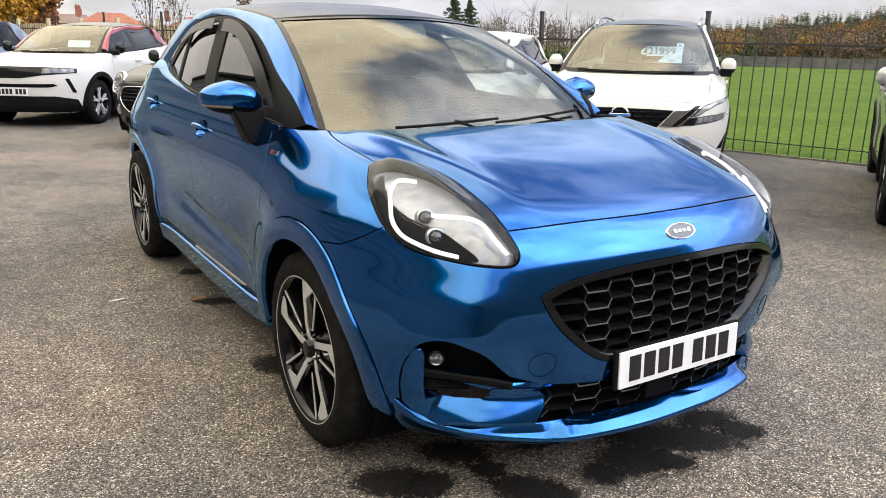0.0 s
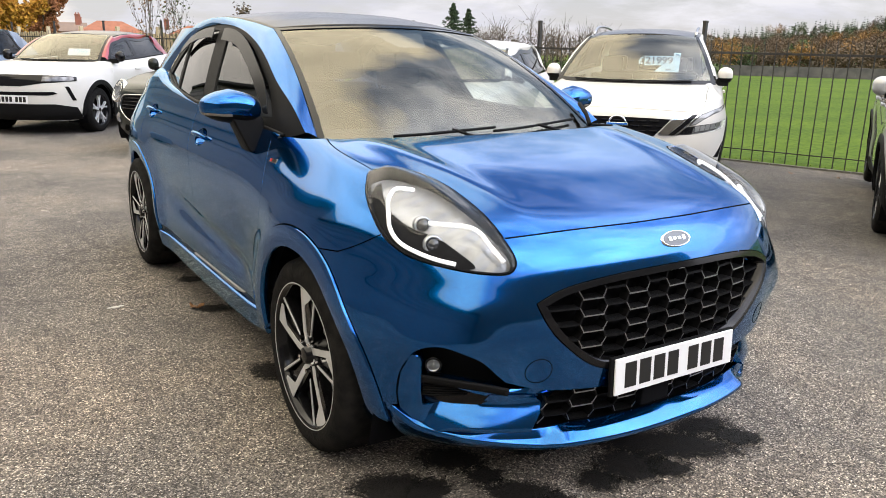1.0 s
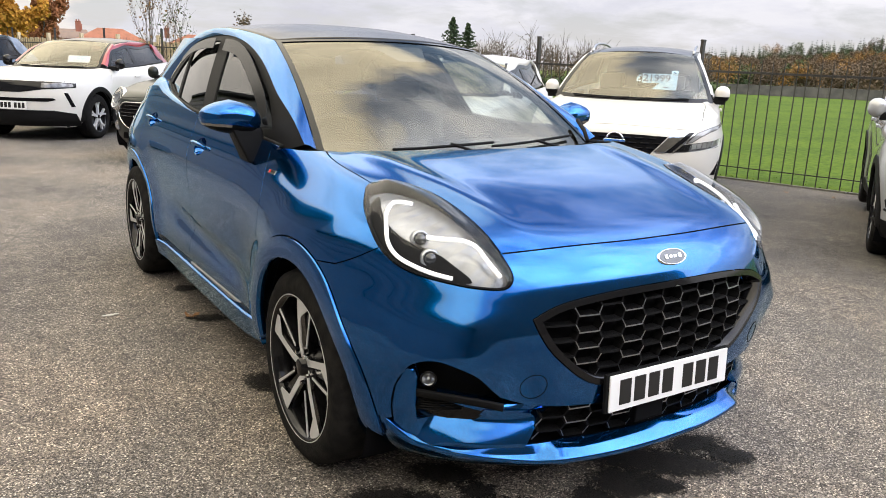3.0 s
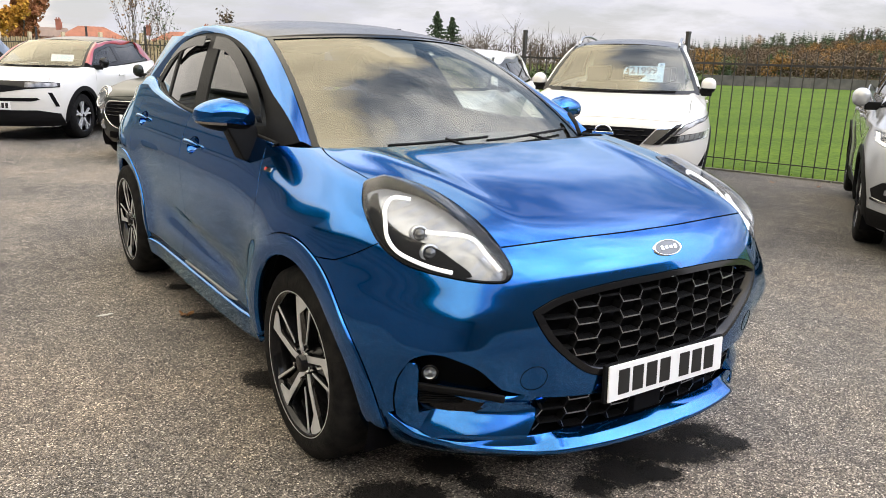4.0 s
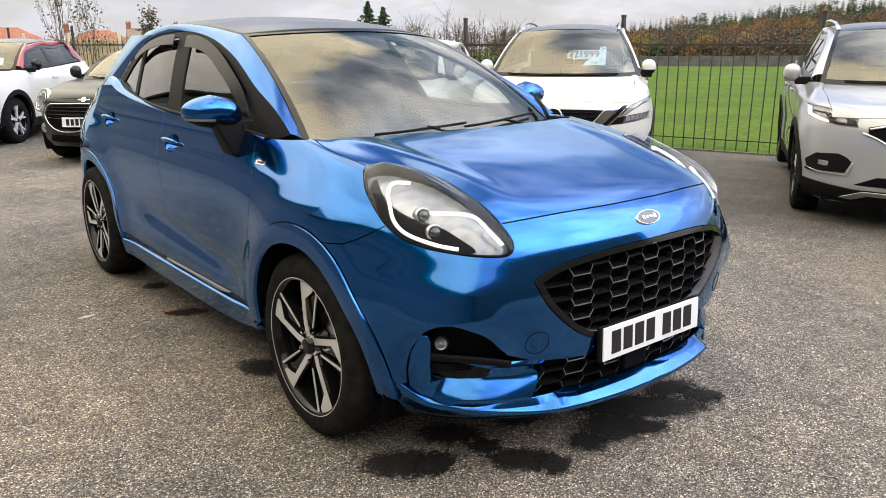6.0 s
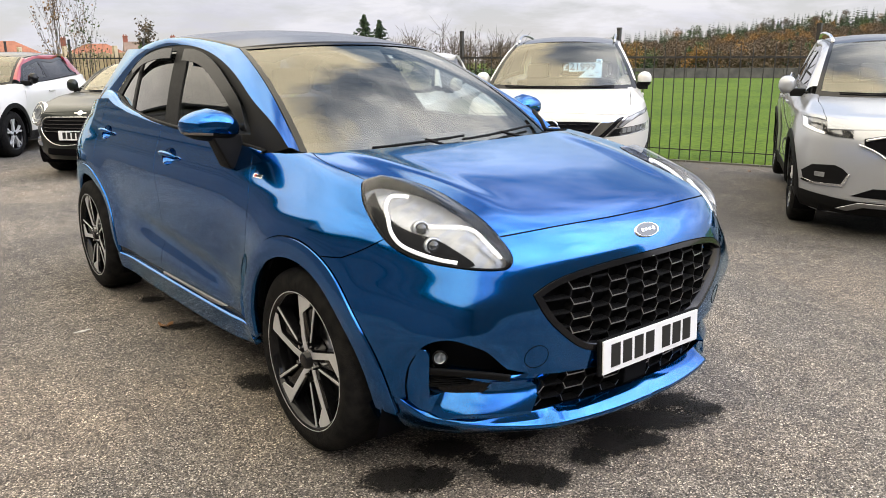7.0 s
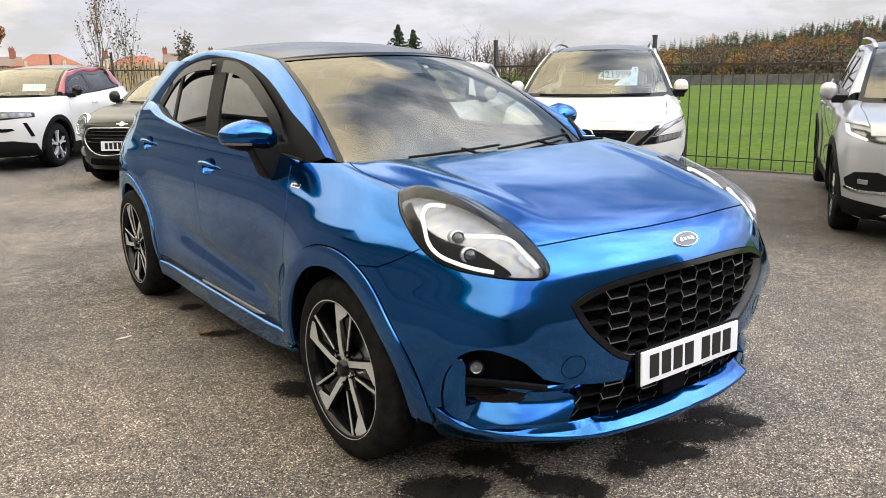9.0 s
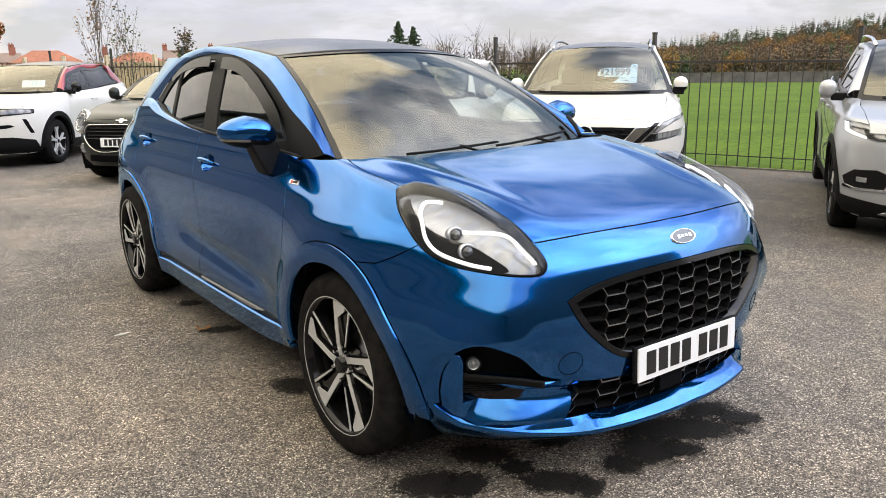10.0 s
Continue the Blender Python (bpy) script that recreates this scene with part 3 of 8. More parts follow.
def stain(cx, cy, rx, ry, turn, seed):
    n = 32
    ob = mesh_object("stain", [(math.cos(2 * math.pi * i / n) * 1.15, math.sin(2 * math.pi * i / n) * 1.15, 0) for i in range(n)], [tuple(range(n))], M_STAIN, smooth_faces=False)
    ob.matrix_basis = Matrix.Translation((cx, cy, 0.0035 + 0.0004 * seed + float(land(cx, cy)))) @ pose(0, 0, 0, 0, 0, turn) @ Matrix.Diagonal((rx * 1.5, ry * 1.5, 1, 1))
    return tagged(ob, "dark damp oil stain on the asphalt", "stain", "oil stains", "structure")


for i, (x, y, a, b, c) in enumerate(((-0.74, -0.40, 0.14, 0.08, -39), (-0.66, -0.46, 0.08, 0.06, 10), (-0.50, -0.34, 0.11, 0.07, -39), (-0.46, -0.48, 0.06, 0.05, -20), (-0.42, -0.63, 0.12, 0.07, -39), (-0.36, -0.72, 0.06, 0.05, 30), (-0.16, -0.69, 0.07, 0.06, -39),
                                     (0.00, -0.68, 0.12, 0.10, -30), (0.09, -0.76, 0.07, 0.05, -39), (0.20, -0.64, 0.24, 0.09, -39), (0.42, -0.62, 0.11, 0.06, -10), (0.47, -0.74, 0.08, 0.06, -39), (-0.76, 0.62, 0.07, 0.11, 20), (-0.74, 1.52, 0.09, 0.05, -30), (-0.72, 2.08, 0.07, 0.05, -39), (-0.20, -0.42, 0.10, 0.06, 0))):
    stain(x, y, a, b, c, i)

# a dry leaf, a twig and crumbs
M_LEAF = material("dry_leaf", (0.16, 0.07, 0.025), 0.8, second=(0.25, 0.13, 0.05), scale=60)
rng = random.Random(11)


def fallen_leaf(x, y, size, turn):
    vs = []
    for i in range(9):
        a = i / 8 * math.pi * 2
        rr = size * (0.55 + 0.45 * abs(math.cos(a)))
        vs.append((rr * math.cos(a), 0.55 * rr * math.sin(a), 0.008 + 0.010 * math.sin(2 * a + 1)))
    ob = mesh_object("fallen_leaf", vs + [(0, 0, 0.006)], [(i, i + 1, 9) for i in range(8)], M_LEAF, smooth_faces=False)
    ob.matrix_basis = pose(x, y, float(land(x, y)) + 0.002, 0, 0, turn)
    return tagged(ob, "curled brown dead leaf on the asphalt", "leaf", "fallen leaves")


for x, y, sz, tn in ((-0.815, 1.585, 0.045, 20), (-0.83, 1.61, 0.035, 100), (7.2, 2.8, 0.05, 30), (7.0, 3.3, 0.05, 80), (-2.1, 1.15, 0.03, 40)):
    fallen_leaf(x, y, sz, tn)
M_CRUMB = material("pale_crumb", (0.55, 0.53, 0.48), 0.8)
bm = bmesh.new()
for dx, dy, r in ((0, 0, 0.018), (0.03, 0.008, 0.012), (-0.028, 0.0, 0.011)):
    bmesh.ops.create_icosphere(bm, subdivisions=1, radius=r, matrix=Matrix.Translation((-1.178 + dx, 1.79 + dy, 0.004)) @ Matrix.Diagonal((1.4, 0.8, 0.35, 1)))
tagged(part("litter_scrap", bm, M_CRUMB, None), "small pale scrap of litter on the asphalt", "litter")
bm = bmesh.new()
rod(bm, (-1.98, 0.64, 0.008), (-1.87, 0.70, 0.010), 0.007, 0.004, 6)
tagged(part("twig", bm, M_LEAF, None), "short brown twig on the asphalt", "twig")

# iron railings
fence = new("railings")
tagged(fence, "black iron railings with spiked bars", "railings", kind="structure")
STEP, K0, K1 = 0.146, -2.0, 31.0


def bar_data():
    bm = bmesh.new()
    rod(bm, (0, 0, 0.02), (0, 0, 1.52), 0.0085, 0.0085, 6)
    rod(bm, (0, 0, 1.52), (0, 0, 1.66), 0.0085, 0.002, 6)
    me = bpy.data.meshes.new("bar")
    bm.to_mesh(me)
    bm.free()
    me.materials.append(M_IRON)
    return me


bar_me = bar_data()
count = 0
k = K0
rng = random.Random(3)
rest = bmesh.new()
while k < K1:
    p = along(k)
    if k < 17.5:
        b_ = new("bar", bar_me)
        b_.parent = fence
        b_.matrix_basis = Matrix.Translation(p) @ pose(0, 0, 0, rng.uniform(-0.5, 0.5), rng.uniform(-0.5, 0.5), 0)
    else:
        rod(rest, p + Vector((0, 0, 0.02)), p + Vector((0, 0, 1.52)), 0.0085, 0.0085, 5)
        rod(rest, p + Vector((0, 0, 1.52)), p + Vector((0, 0, 1.66)), 0.0085, 0.002, 5)
    k += STEP
tagged(part("bars", rest, M_IRON, fence), kind="stuff")
for z in (1.46, 0.17):
    for i in range(13):
        a, b = along(K0 + 2.66 * i - 0.0), along(min(K0 + 2.66 * (i + 1), K1))
        bm = bmesh.new()
        box(bm, (0.010, (b - a).length, 0.030 if z > 1 else 0.014), (0, 0, 0), 0.002)
        r_ = part("rail", bm, M_IRON, fence)
        mid_ = (a + b) / 2 + Vector((0, 0, z))
        r_.matrix_basis = Matrix.Translation(mid_) @ (b - a).to_track_quat("Y", "Z").to_matrix().to_4x4()
for k in (1.45, 4.1, 6.75, 9.4, 12.05, 14.7, 17.35, 20.0, 22.65, 25.3, 28.0):
    bm = bmesh.new()
    box(bm, (0.05, 0.05, 1.86), (0, 0, 0.93), 0.004)
    box(bm, (0.06, 0.06, 0.03), (0, 0, 1.87), 0.008)
    o = part("post", bm, M_IRON, fence)
    o.matrix_basis = Matrix.Translation(along(k, 0.03))

# concrete edging under the railings
bm = bmesh.new()
for i in range(34):
    a, b = along(K0 + i), along(K0 + i + 0.985)
    c = (a + b) / 2
    m = Matrix.Translation(c + Vector((0, 0, 0.0)) - fence_out * 0.06) @ (b - a).to_track_quat("Y", "Z").to_matrix().to_4x4()
    bmesh.ops.create_cube(bm, size=1, matrix=m @ Matrix.Diagonal((0.05, 0.985, 0.05, 1)))
tagged(part("edging", bm, material("edging_concrete", (0.16, 0.15, 0.13), 0.9, second=(0.10, 0.095, 0.08), scale=8, bump=0.4), None), "weathered concrete edging strip", "edging", kind="structure")

# close-boarded timber fence beyond the far railings
M_BOARD = material("weathered_board", (0.55, 0.46, 0.31), 0.85, second=(0.42, 0.34, 0.23), scale=6, bump=0.4, bump_scale=40)
timber = new("timber_fence")
tagged(timber, "pale weathered close-boarded timber fence", "fence", kind="structure")
bmb = bmesh.new()
box(bmb, (0.02, 0.135, 1.62), (0, 0, 0.81), 0.003)
me = bpy.data.meshes.new("board")
bmb.to_mesh(me)
bmb.free()
me.materials.append(M_BOARD)
k = 15.6
ang = fence_dir.to_track_quat("Y", "Z").to_matrix().to_4x4()
rng = random.Random(8)
while k < 44:
    o = new("board", me)
    o.parent = timber
    o.matrix_basis = Matrix.Translation(along(k, 1.6 + rng.uniform(-0.01, 0.01), rng.uniform(-0.03, 0.03))) @ ang
    k += 0.142
for i in range(14):
    bm = bmesh.new()
    box(bm, (0.10, 0.10, 1.80), (0, 0, 0.90), 0.01)
    o = part("fence_post", bm, M_BOARD, timber)
    o.matrix_basis = Matrix.Translation(along(15.6 + 2.1 * i, 1.50)) @ ang


# ---- woods, hedges, trees, houses in the distance ----
EYE0 = Vector((-2.0, -2.2, 0))


def bearing(deg, dist):
    """A place by its bearing (from +y towards +x) and distance from the lot's middle."""
    return Vector((EYE0.x + dist * math.sin(radians(deg)), EYE0.y + dist * math.cos(radians(deg)), 0))


def quads(vs, fs, c, size, rng, n, spread, tall=1.0):
    """n small leaf clumps about c."""
    for _ in range(n):
        u = Vector((rng.gauss(0, 1), rng.gauss(0, 1), rng.gauss(0, 1))).normalized() * rng.random() ** 0.4
        p = Vector(c) + Vector((u.x * spread, u.y * spread, u.z * spread * tall))
        a = Vector((rng.uniform(-1, 1), rng.uniform(-1, 1), rng.uniform(-1, 1))).normalized() * size * rng.uniform(0.5, 1.1)
        b = a.cross(Vector((rng.uniform(-1, 1), rng.uniform(-1, 1), rng.uniform(-1, 1)))).normalized() * size * rng.uniform(0.4, 0.9)
        i = len(vs)
        vs += [tuple(p - a), tuple(p + b), tuple(p + a), tuple(p - b)]
        fs.append((i, i + 1, i + 2, i + 3))


def leaf_material(name, a, b):
    m = material(name, a, 0.9)
    t = m.node_tree
    g_ = t.nodes.new("ShaderNodeNewGeometry")
    r = t.nodes.new("ShaderNodeValToRGB")
    r.color_ramp.elements[0].color, r.color_ramp.elements[1].color = (*a, 1), (*b, 1)
    t.links.new(g_.outputs["Random Per Island"], r.inputs[0])
    t.links.new(r.outputs[0], t.nodes["Principled BSDF"].inputs["Base Color"])
    return m


M_CONIFER = leaf_material("conifer_green", (0.022, 0.042, 0.022), (0.05, 0.08, 0.035))
M_BROWN = leaf_material("bare_brown", (0.066, 0.048, 0.031), (0.105, 0.074, 0.044))
M_OCHRE = leaf_material("autumn_ochre", (0.13, 0.070, 0.022), (0.24, 0.135, 0.035))
M_ORANGE = leaf_material("autumn_orange", (0.30, 0.13, 0.012), (0.50, 0.27, 0.03))
M_RUST = leaf_material("autumn_rust", (0.20, 0.08, 0.03), (0.32, 0.13, 0.05))
M_GREENLEAF = leaf_material("dull_green", (0.03, 0.05, 0.014), (0.07, 0.10, 0.03))
M_BARK = material("bark", (0.07, 0.055, 0.042), 0.9, second=(0.13, 0.11, 0.09), scale=20, bump=0.5)

rng = random.Random(21)
crowns = {"c": ([], []), "b": ([], []), "o": ([], []), "g": ([], [])}
trunks = bmesh.new()
for row in range(15):
    dist = 118 + row * 11
    for i in range(46 if row < 10 else 92):
        be = 43 + (i + rng.random()) * (0.78 if row < 10 else 0.39)
        d = dist + rng.uniform(-6, 6)
        p = bearing(be, d)
        hill = (0.6 + 8.8 * float(smooth(be, 46, 70))) * (row / 14.0) ** 1.15
        if be < 51:
            if row > 4:
                continue
            hill = 0
        kind = rng.choices("cbog", (0.86, 0.06, 0.03, 0.05) if row > 9 else (0.16, 0.66, 0.12, 0.06))[0]
        h = rng.uniform(2.2, 3.8) if row < 6 else rng.uniform(3.2, 5.0) if row < 10 else rng.uniform(5.0, 7.6)
        if be < 51:
            h *= 0.7
        vs, fs = crowns[kind]
        z = hill - 0.3
        rod(trunks, (p.x, p.y, z), (p.x, p.y, z + h * 0.7), 0.14, 0.05, 5)
        if kind == "c":
            for q in range(11):
                f = q / 10
                quads(vs, fs, (p.x, p.y, z + h * (0.15 + 0.85 * f)), 0.44 * (1.1 - f * 0.75), rng, 16 - int(9 * f), 1.35 * (1.02 - f), 0.35)
        else:
            for q in range(9):
                quads(vs, fs, (p.x + rng.gauss(0, 0.8), p.y + rng.gauss(0, 0.8), z + h * rng.uniform(0.25, 0.92)), 0.19, rng, 66, 1.1, 0.9)
for key, nm, mt, lb in (("c", "conifer_wood", M_CONIFER, "dark conifers along the ridge of a distant hill"), ("b", "bare_wood", M_BROWN, "brown bare woodland on the distant hillside"), ("o", "autumn_wood", M_OCHRE, "ochre autumn trees in the distant wood"), ("g", "green_wood", M_GREENLEAF, "dull green trees in the distant wood")):
    tagged(mesh_object(nm, crowns[key][0], crowns[key][1], mt, smooth_faces=False), lb, "woodland", kind="stuff")
tagged(part("wood_trunks", trunks, M_BARK, None), "trunks of the distant wood", "woodland", kind="stuff")

# the hill under the wood
vs, fs = [], []
bes, rows_ = np.linspace(40, 84, 45), np.linspace(100, 420, 17)
for be in bes:
    for d in rows_:
        p = bearing(be, d)
        f = max(0.0, (d - 118) / 154.0)
        vs.append((p.x, p.y, -0.35 + (0.6 + 8.8 * float(smooth(be, 46, 70))) * min(f, 1.3) ** 1.15 * (1 if be > 51 else 0)))
n = len(rows_)
fs = [(i * n + j, i * n + j + 1, (i + 1) * n + j + 1, (i + 1) * n + j) for i in range(len(bes) - 1) for j in range(n - 1)]
tagged(mesh_object("hillside", vs, fs, material("leaf_litter", (0.030, 0.026, 0.015), 0.95, second=(0.055, 0.045, 0.025), scale=0.5, spec=0.05)), "brown hillside under the wood", "hill", kind="structure")

# grey stone wall at the field's far side
M_STONE = material("grey_stone", (0.065, 0.065, 0.07), 0.9, second=(0.11, 0.108, 0.11), scale=1.6, bump=0.5)
stone = new("field_wall")
tagged(stone, "long low grey stone wall beyond the field", "wall", kind="structure")
rng = random.Random(4)
for i in range(64):
    a, b = bearing(40 + i * 0.7, 62 + rng.uniform(-0.05, 0.05)), bearing(40 + (i + 1) * 0.7, 62)
    bm = bmesh.new()
    c = (a + b) / 2
    m = Matrix.Translation((c.x, c.y, 0.22)) @ (b - a).to_track_quat("Y", "Z").to_matrix().to_4x4()
    bmesh.ops.create_cube(bm, size=1, matrix=m @ Matrix.Diagonal((0.4, (b - a).length, 0.85 + rng.uniform(-0.03, 0.03), 1)))
    part("wall_length", bm, M_STONE, stone)


# hedgerow of bare shrubs
def twig_tree(name, base, h, rng, leaf, leaves, label, category, spread=0.45, mat=M_BARK, depth=4, leaf_size=0.05, group="", trunk=0.03, upright=0.5):
    root = new(name)
    tagged(root, label, category, group)
    root.matrix_basis = Matrix.Translation(base)
    wood = bmesh.new()
    vs, fs = [], []

    def grow(p, d, length, r, level):
        q = p + d * length
        rod(wood, p, q, r, r * 0.62, 5 if level < 2 else 3)
        if level >= 2 and leaf:
            quads(vs, fs, p + d * length * rng.uniform(0.3, 1.0), leaf_size, rng, leaves, length * 0.5)
        if level >= depth:
            return
        for _ in range(3 if level else 4):
            t = rng.uniform(0.35, 1.0)
            e = (d + Vector((rng.gauss(0, spread), rng.gauss(0, spread), rng.uniform(-0.05, upright)))).normalized()
            grow(p + d * length * t, e, length * rng.uniform(0.5, 0.78), r * 0.55, level + 1)
        grow(q, (d + Vector((rng.gauss(0, 0.12), rng.gauss(0, 0.12), 0.2))).normalized(), length * 0.7, r * 0.62, level + 1)

    grow(Vector((0, 0, -0.05)), Vector((rng.gauss(0, 0.04), rng.gauss(0, 0.04), 1)).normalized(), h * 0.36, trunk, 0)
    part("trunk", wood, mat, root)
    if leaf and vs:
        mesh_object("crown", vs, fs, leaf, root, smooth_faces=False)
    return root


rng = random.Random(33)
hedge_v, hedge_f = [], []
hedge_w = bmesh.new()
for i in range(120):
    be = rng.uniform(27, 52)
    d = rng.uniform(46, 60)
    p = bearing(be, d)
    top = rng.uniform(1.2, 2.0) + (1.8 * math.exp(-((be - 39) / 3.5) ** 2) + 0.9 * math.exp(-((be - 43.5) / 2.0) ** 2)) * rng.uniform(0.6, 1)
    rod(hedge_w, (p.x, p.y, 0), (p.x + rng.gauss(0, 0.2), p.y + rng.gauss(0, 0.2), top), 0.05, 0.012, 5)
    for _ in range(16):
        z = rng.uniform(0.25, 0.9) * top
        rod(hedge_w, (p.x, p.y, z), (p.x + rng.gauss(0, 0.45), p.y + rng.gauss(0, 0.45), z + rng.uniform(0.5, 1.2)), 0.016, 0.005, 3)
    quads(hedge_v, hedge_f, (p.x, p.y, top * 0.55), 0.075, rng, 130, top * 0.45, 0.95)
tagged(mesh_object("hedge_leaves", hedge_v, hedge_f, M_BROWN, smooth_faces=False), "brown hedgerow beyond the railings", "hedge", kind="stuff")
tagged(part("hedge_stems", hedge_w, M_BARK, None), "bare hedgerow stems", "hedge", kind="stuff")
vs, fs = [], []
for i in range(150):
    p = bearing(20 + i * 0.22, 44 + rng.uniform(-1, 1))
    quads(vs, fs, (p.x, p.y, 0.45), 0.15, rng, 40, 0.65, 0.7)
tagged(mesh_object("low_hedge", vs, fs, M_GREENLEAF, smooth_faces=False), "low dark green hedge", "hedge", kind="stuff")


def conifer(base, h, rng):
    root = new("conifer_tree")
    tagged(root, "dark green conifer standing above the hedge", "tree", "conifers")
    root.matrix_basis = Matrix.Translation(base)
    bm = bmesh.new()
    rod(bm, (0, 0, -0.1), (0, 0, h), 0.14, 0.02, 8)
    part("trunk", bm, M_BARK, root)
    vs, fs = [], []
    for q in range(15):
        f = q / 14
        n = 8
        for j in range(n):
            a = j / n * 6.283 + q * 0.7 + rng.uniform(-0.3, 0.3)
            reach = h * 0.50 * (1.03 - f) ** 0.9 * rng.uniform(0.6, 1.15)
            for k in range(5):
                t = (k + 0.6) / 5
                quads(vs, fs, (math.cos(a) * reach * t, math.sin(a) * reach * t, h * (0.12 + 0.88 * f + rng.uniform(-0.03, 0.03)) - 0.16 * reach * t), h * 0.024, rng, 6, h * 0.026, 0.4)
    mesh_object("crown", vs, fs, M_CONIFER, root, smooth_faces=False)


for be, d, h in ((33.5, 76, 5.5), (34.6, 80, 5.2)):
    conifer(bearing(be, d), h, rng)

# thin young tree and a shrub by the far railings, autumn trees, far bare tree
twig_tree("young_tree", along(16.9, -0.5), 4.4, random.Random(71), M_OCHRE, 1, "slender young tree with few autumn leaves", "tree", 0.30, depth=4, leaf_size=0.035, trunk=0.02, upright=0.75)
twig_tree("young_tree", along(16.3, -0.2), 3.6, random.Random(75), M_GREENLEAF, 2, "slender sapling with sparse leaves by the railings", "tree", 0.30, depth=3, leaf_size=0.035, trunk=0.014, upright=0.75)
twig_tree("shrub", along(15.4, 1.0), 2.0, random.Random(72), M_GREENLEAF, 7, "dark evergreen shrub by the railings", "shrub", 0.6, depth=4, leaf_size=0.07, trunk=0.05)
twig_tree("autumn_tree", bearing(3.6, 46), 6.0, random.Random(73), M_ORANGE, 44, "orange autumn tree behind the timber fence", "tree", 0.5, depth=4, leaf_size=0.13, trunk=0.10)
twig_tree("autumn_tree", bearing(5.6, 50), 4.6, random.Random(74), M_RUST, 36, "rust-brown autumn tree behind the timber fence", "tree", 0.5, depth=4, leaf_size=0.11, trunk=0.08)
twig_tree("bare_tree", bearing(18.8, 120), 8.2, random.Random(76), M_BROWN, 1, "bare tree beyond the houses", "tree", 0.5, depth=4, leaf_size=0.25, trunk=0.10)

# houses
M_TILE = material("red_roof_tile", (0.30, 0.115, 0.065), 0.85, second=(0.22, 0.085, 0.05), scale=1.2, bump=0.5)
M_GTILE = material("brown_roof_tile", (0.20, 0.14, 0.11), 0.85, second=(0.15, 0.11, 0.09), scale=1.2, bump=0.5)
M_BRICK = material("red_brick", (0.27, 0.10, 0.07), 0.9, second=(0.20, 0.075, 0.05), scale=2.0, bump=0.4)


def house(be, d, wide, deep, eaves, ridge, tile, hip, turn, chimneys, label):
    root = new("house")
    tagged(root, label, "house", "houses beyond the fence")
    p = bearing(be, d)
    root.matrix_basis = pose(p.x, p.y, 0, 0, 0, -be + turn)
    bm = bmesh.new()
    box(bm, (wide, deep, eaves), (0, 0, eaves / 2))
    part("wall", bm, M_BRICK, root)
    bm = bmesh.new()
    w, q = wide / 2 + 0.3, deep / 2 + 0.3
    r = wide / 2 - (deep / 2 if hip else -0.2)
    v = [bm.verts.new(c) for c in ((-w, -q, eaves - 0.05), (w, -q, eaves - 0.05), (w, q, eaves - 0.05), (-w, q, eaves - 0.05), (-r, 0, ridge), (r, 0, ridge))]
    for f in ((0, 1, 5, 4), (1, 2, 5), (2, 3, 4, 5), (3, 0, 4), (3, 2, 1, 0)):
        bm.faces.new([v[i] for i in f])
    rf = part("roof", bm, tile, root)
    for cx in chimneys:
        bm = bmesh.new()
        box(bm, (1.0, 0.7, 2.2), (cx, 0, ridge + 0.1), 0.03)
        box(bm, (1.15, 0.85, 0.15), (cx, 0, ridge + 1.1), 0.02)
        for e in (-0.25, 0.25):
            rod(bm, (cx + e, 0, ridge + 1.15), (cx + e, 0, ridge + 1.55), 0.14, 0.11, 8)
        part("chimney", bm, M_BRICK, rf)
    for i, wx in enumerate(np.linspace(-wide / 2 + 1.5, wide / 2 - 1.5, 4)):
        bm = bmesh.new()
        box(bm, (1.1, 0.08, 1.1), (wx, -deep / 2 - 0.03, eaves - 1.1))
        part("window", bm, M_BLACK, root)


house(9.6, 185, 13, 8, 3.4, 5.9, M_TILE, True, 8, (-6.3,), "brick house with a red hipped tile roof")
house(15.2, 185, 12, 8, 3.2, 5.4, M_TILE, True, -6, (-6.5,), "brick house with a red hipped tile roof and chimney")
house(18.6, 190, 11, 8, 3.8, 6.0, M_GTILE, False, 4, (-5.2, 5.0), "brick house with a brown gabled roof and two chimneys")
house(4.5, 195, 14, 8, 3.0, 4.9, M_GTILE, True, 4, (-3.0, 4.0), "brick house with a low brown roof")
house(6.8, 195, 9, 8, 3.6, 5.6, M_GTILE, False, 4, (-3.2, 3.2), "brick terrace end with two chimneys")

# unseen building added behind the camera, to be mirrored in the paint and the windows
M_CLADWALL = material("dark_cladding", (0.15, 0.14, 0.125), 0.6, second=(0.19, 0.175, 0.15), scale=0.8)
hall = new("reflected_building")
tagged(hall, "unseen beige clad building beside the lot, added for reflections", "building", kind="structure")
M_RIB = material("cladding_edge", (0.085, 0.08, 0.075), 0.6)
for y0, y1, h in ((-13.0, 9.0, 4.6), (9.0, 48.0, 6.4)):
    long, mid = y1 - y0, (y0 + y1) / 2
    bm = bmesh.new()
    box(bm, (8, long, h), (-11.5, mid, h / 2))
    part("wall", bm, M_CLADWALL, hall)
    for i in range(4):
        bm = bmesh.new()
        box(bm, (0.05, long - 0.02, 0.16), (-7.49, mid, h - 0.4 - i * 0.45), 0.03)
        part("cladding_rib", bm, M_RIB, hall)
    bm = bmesh.new()
    box(bm, (8.6, long - 0.02, 0.22), (-11.5, mid, h + 0.11), 0.04)
    part("roof_edge", bm, M_PLASTIC, hall)

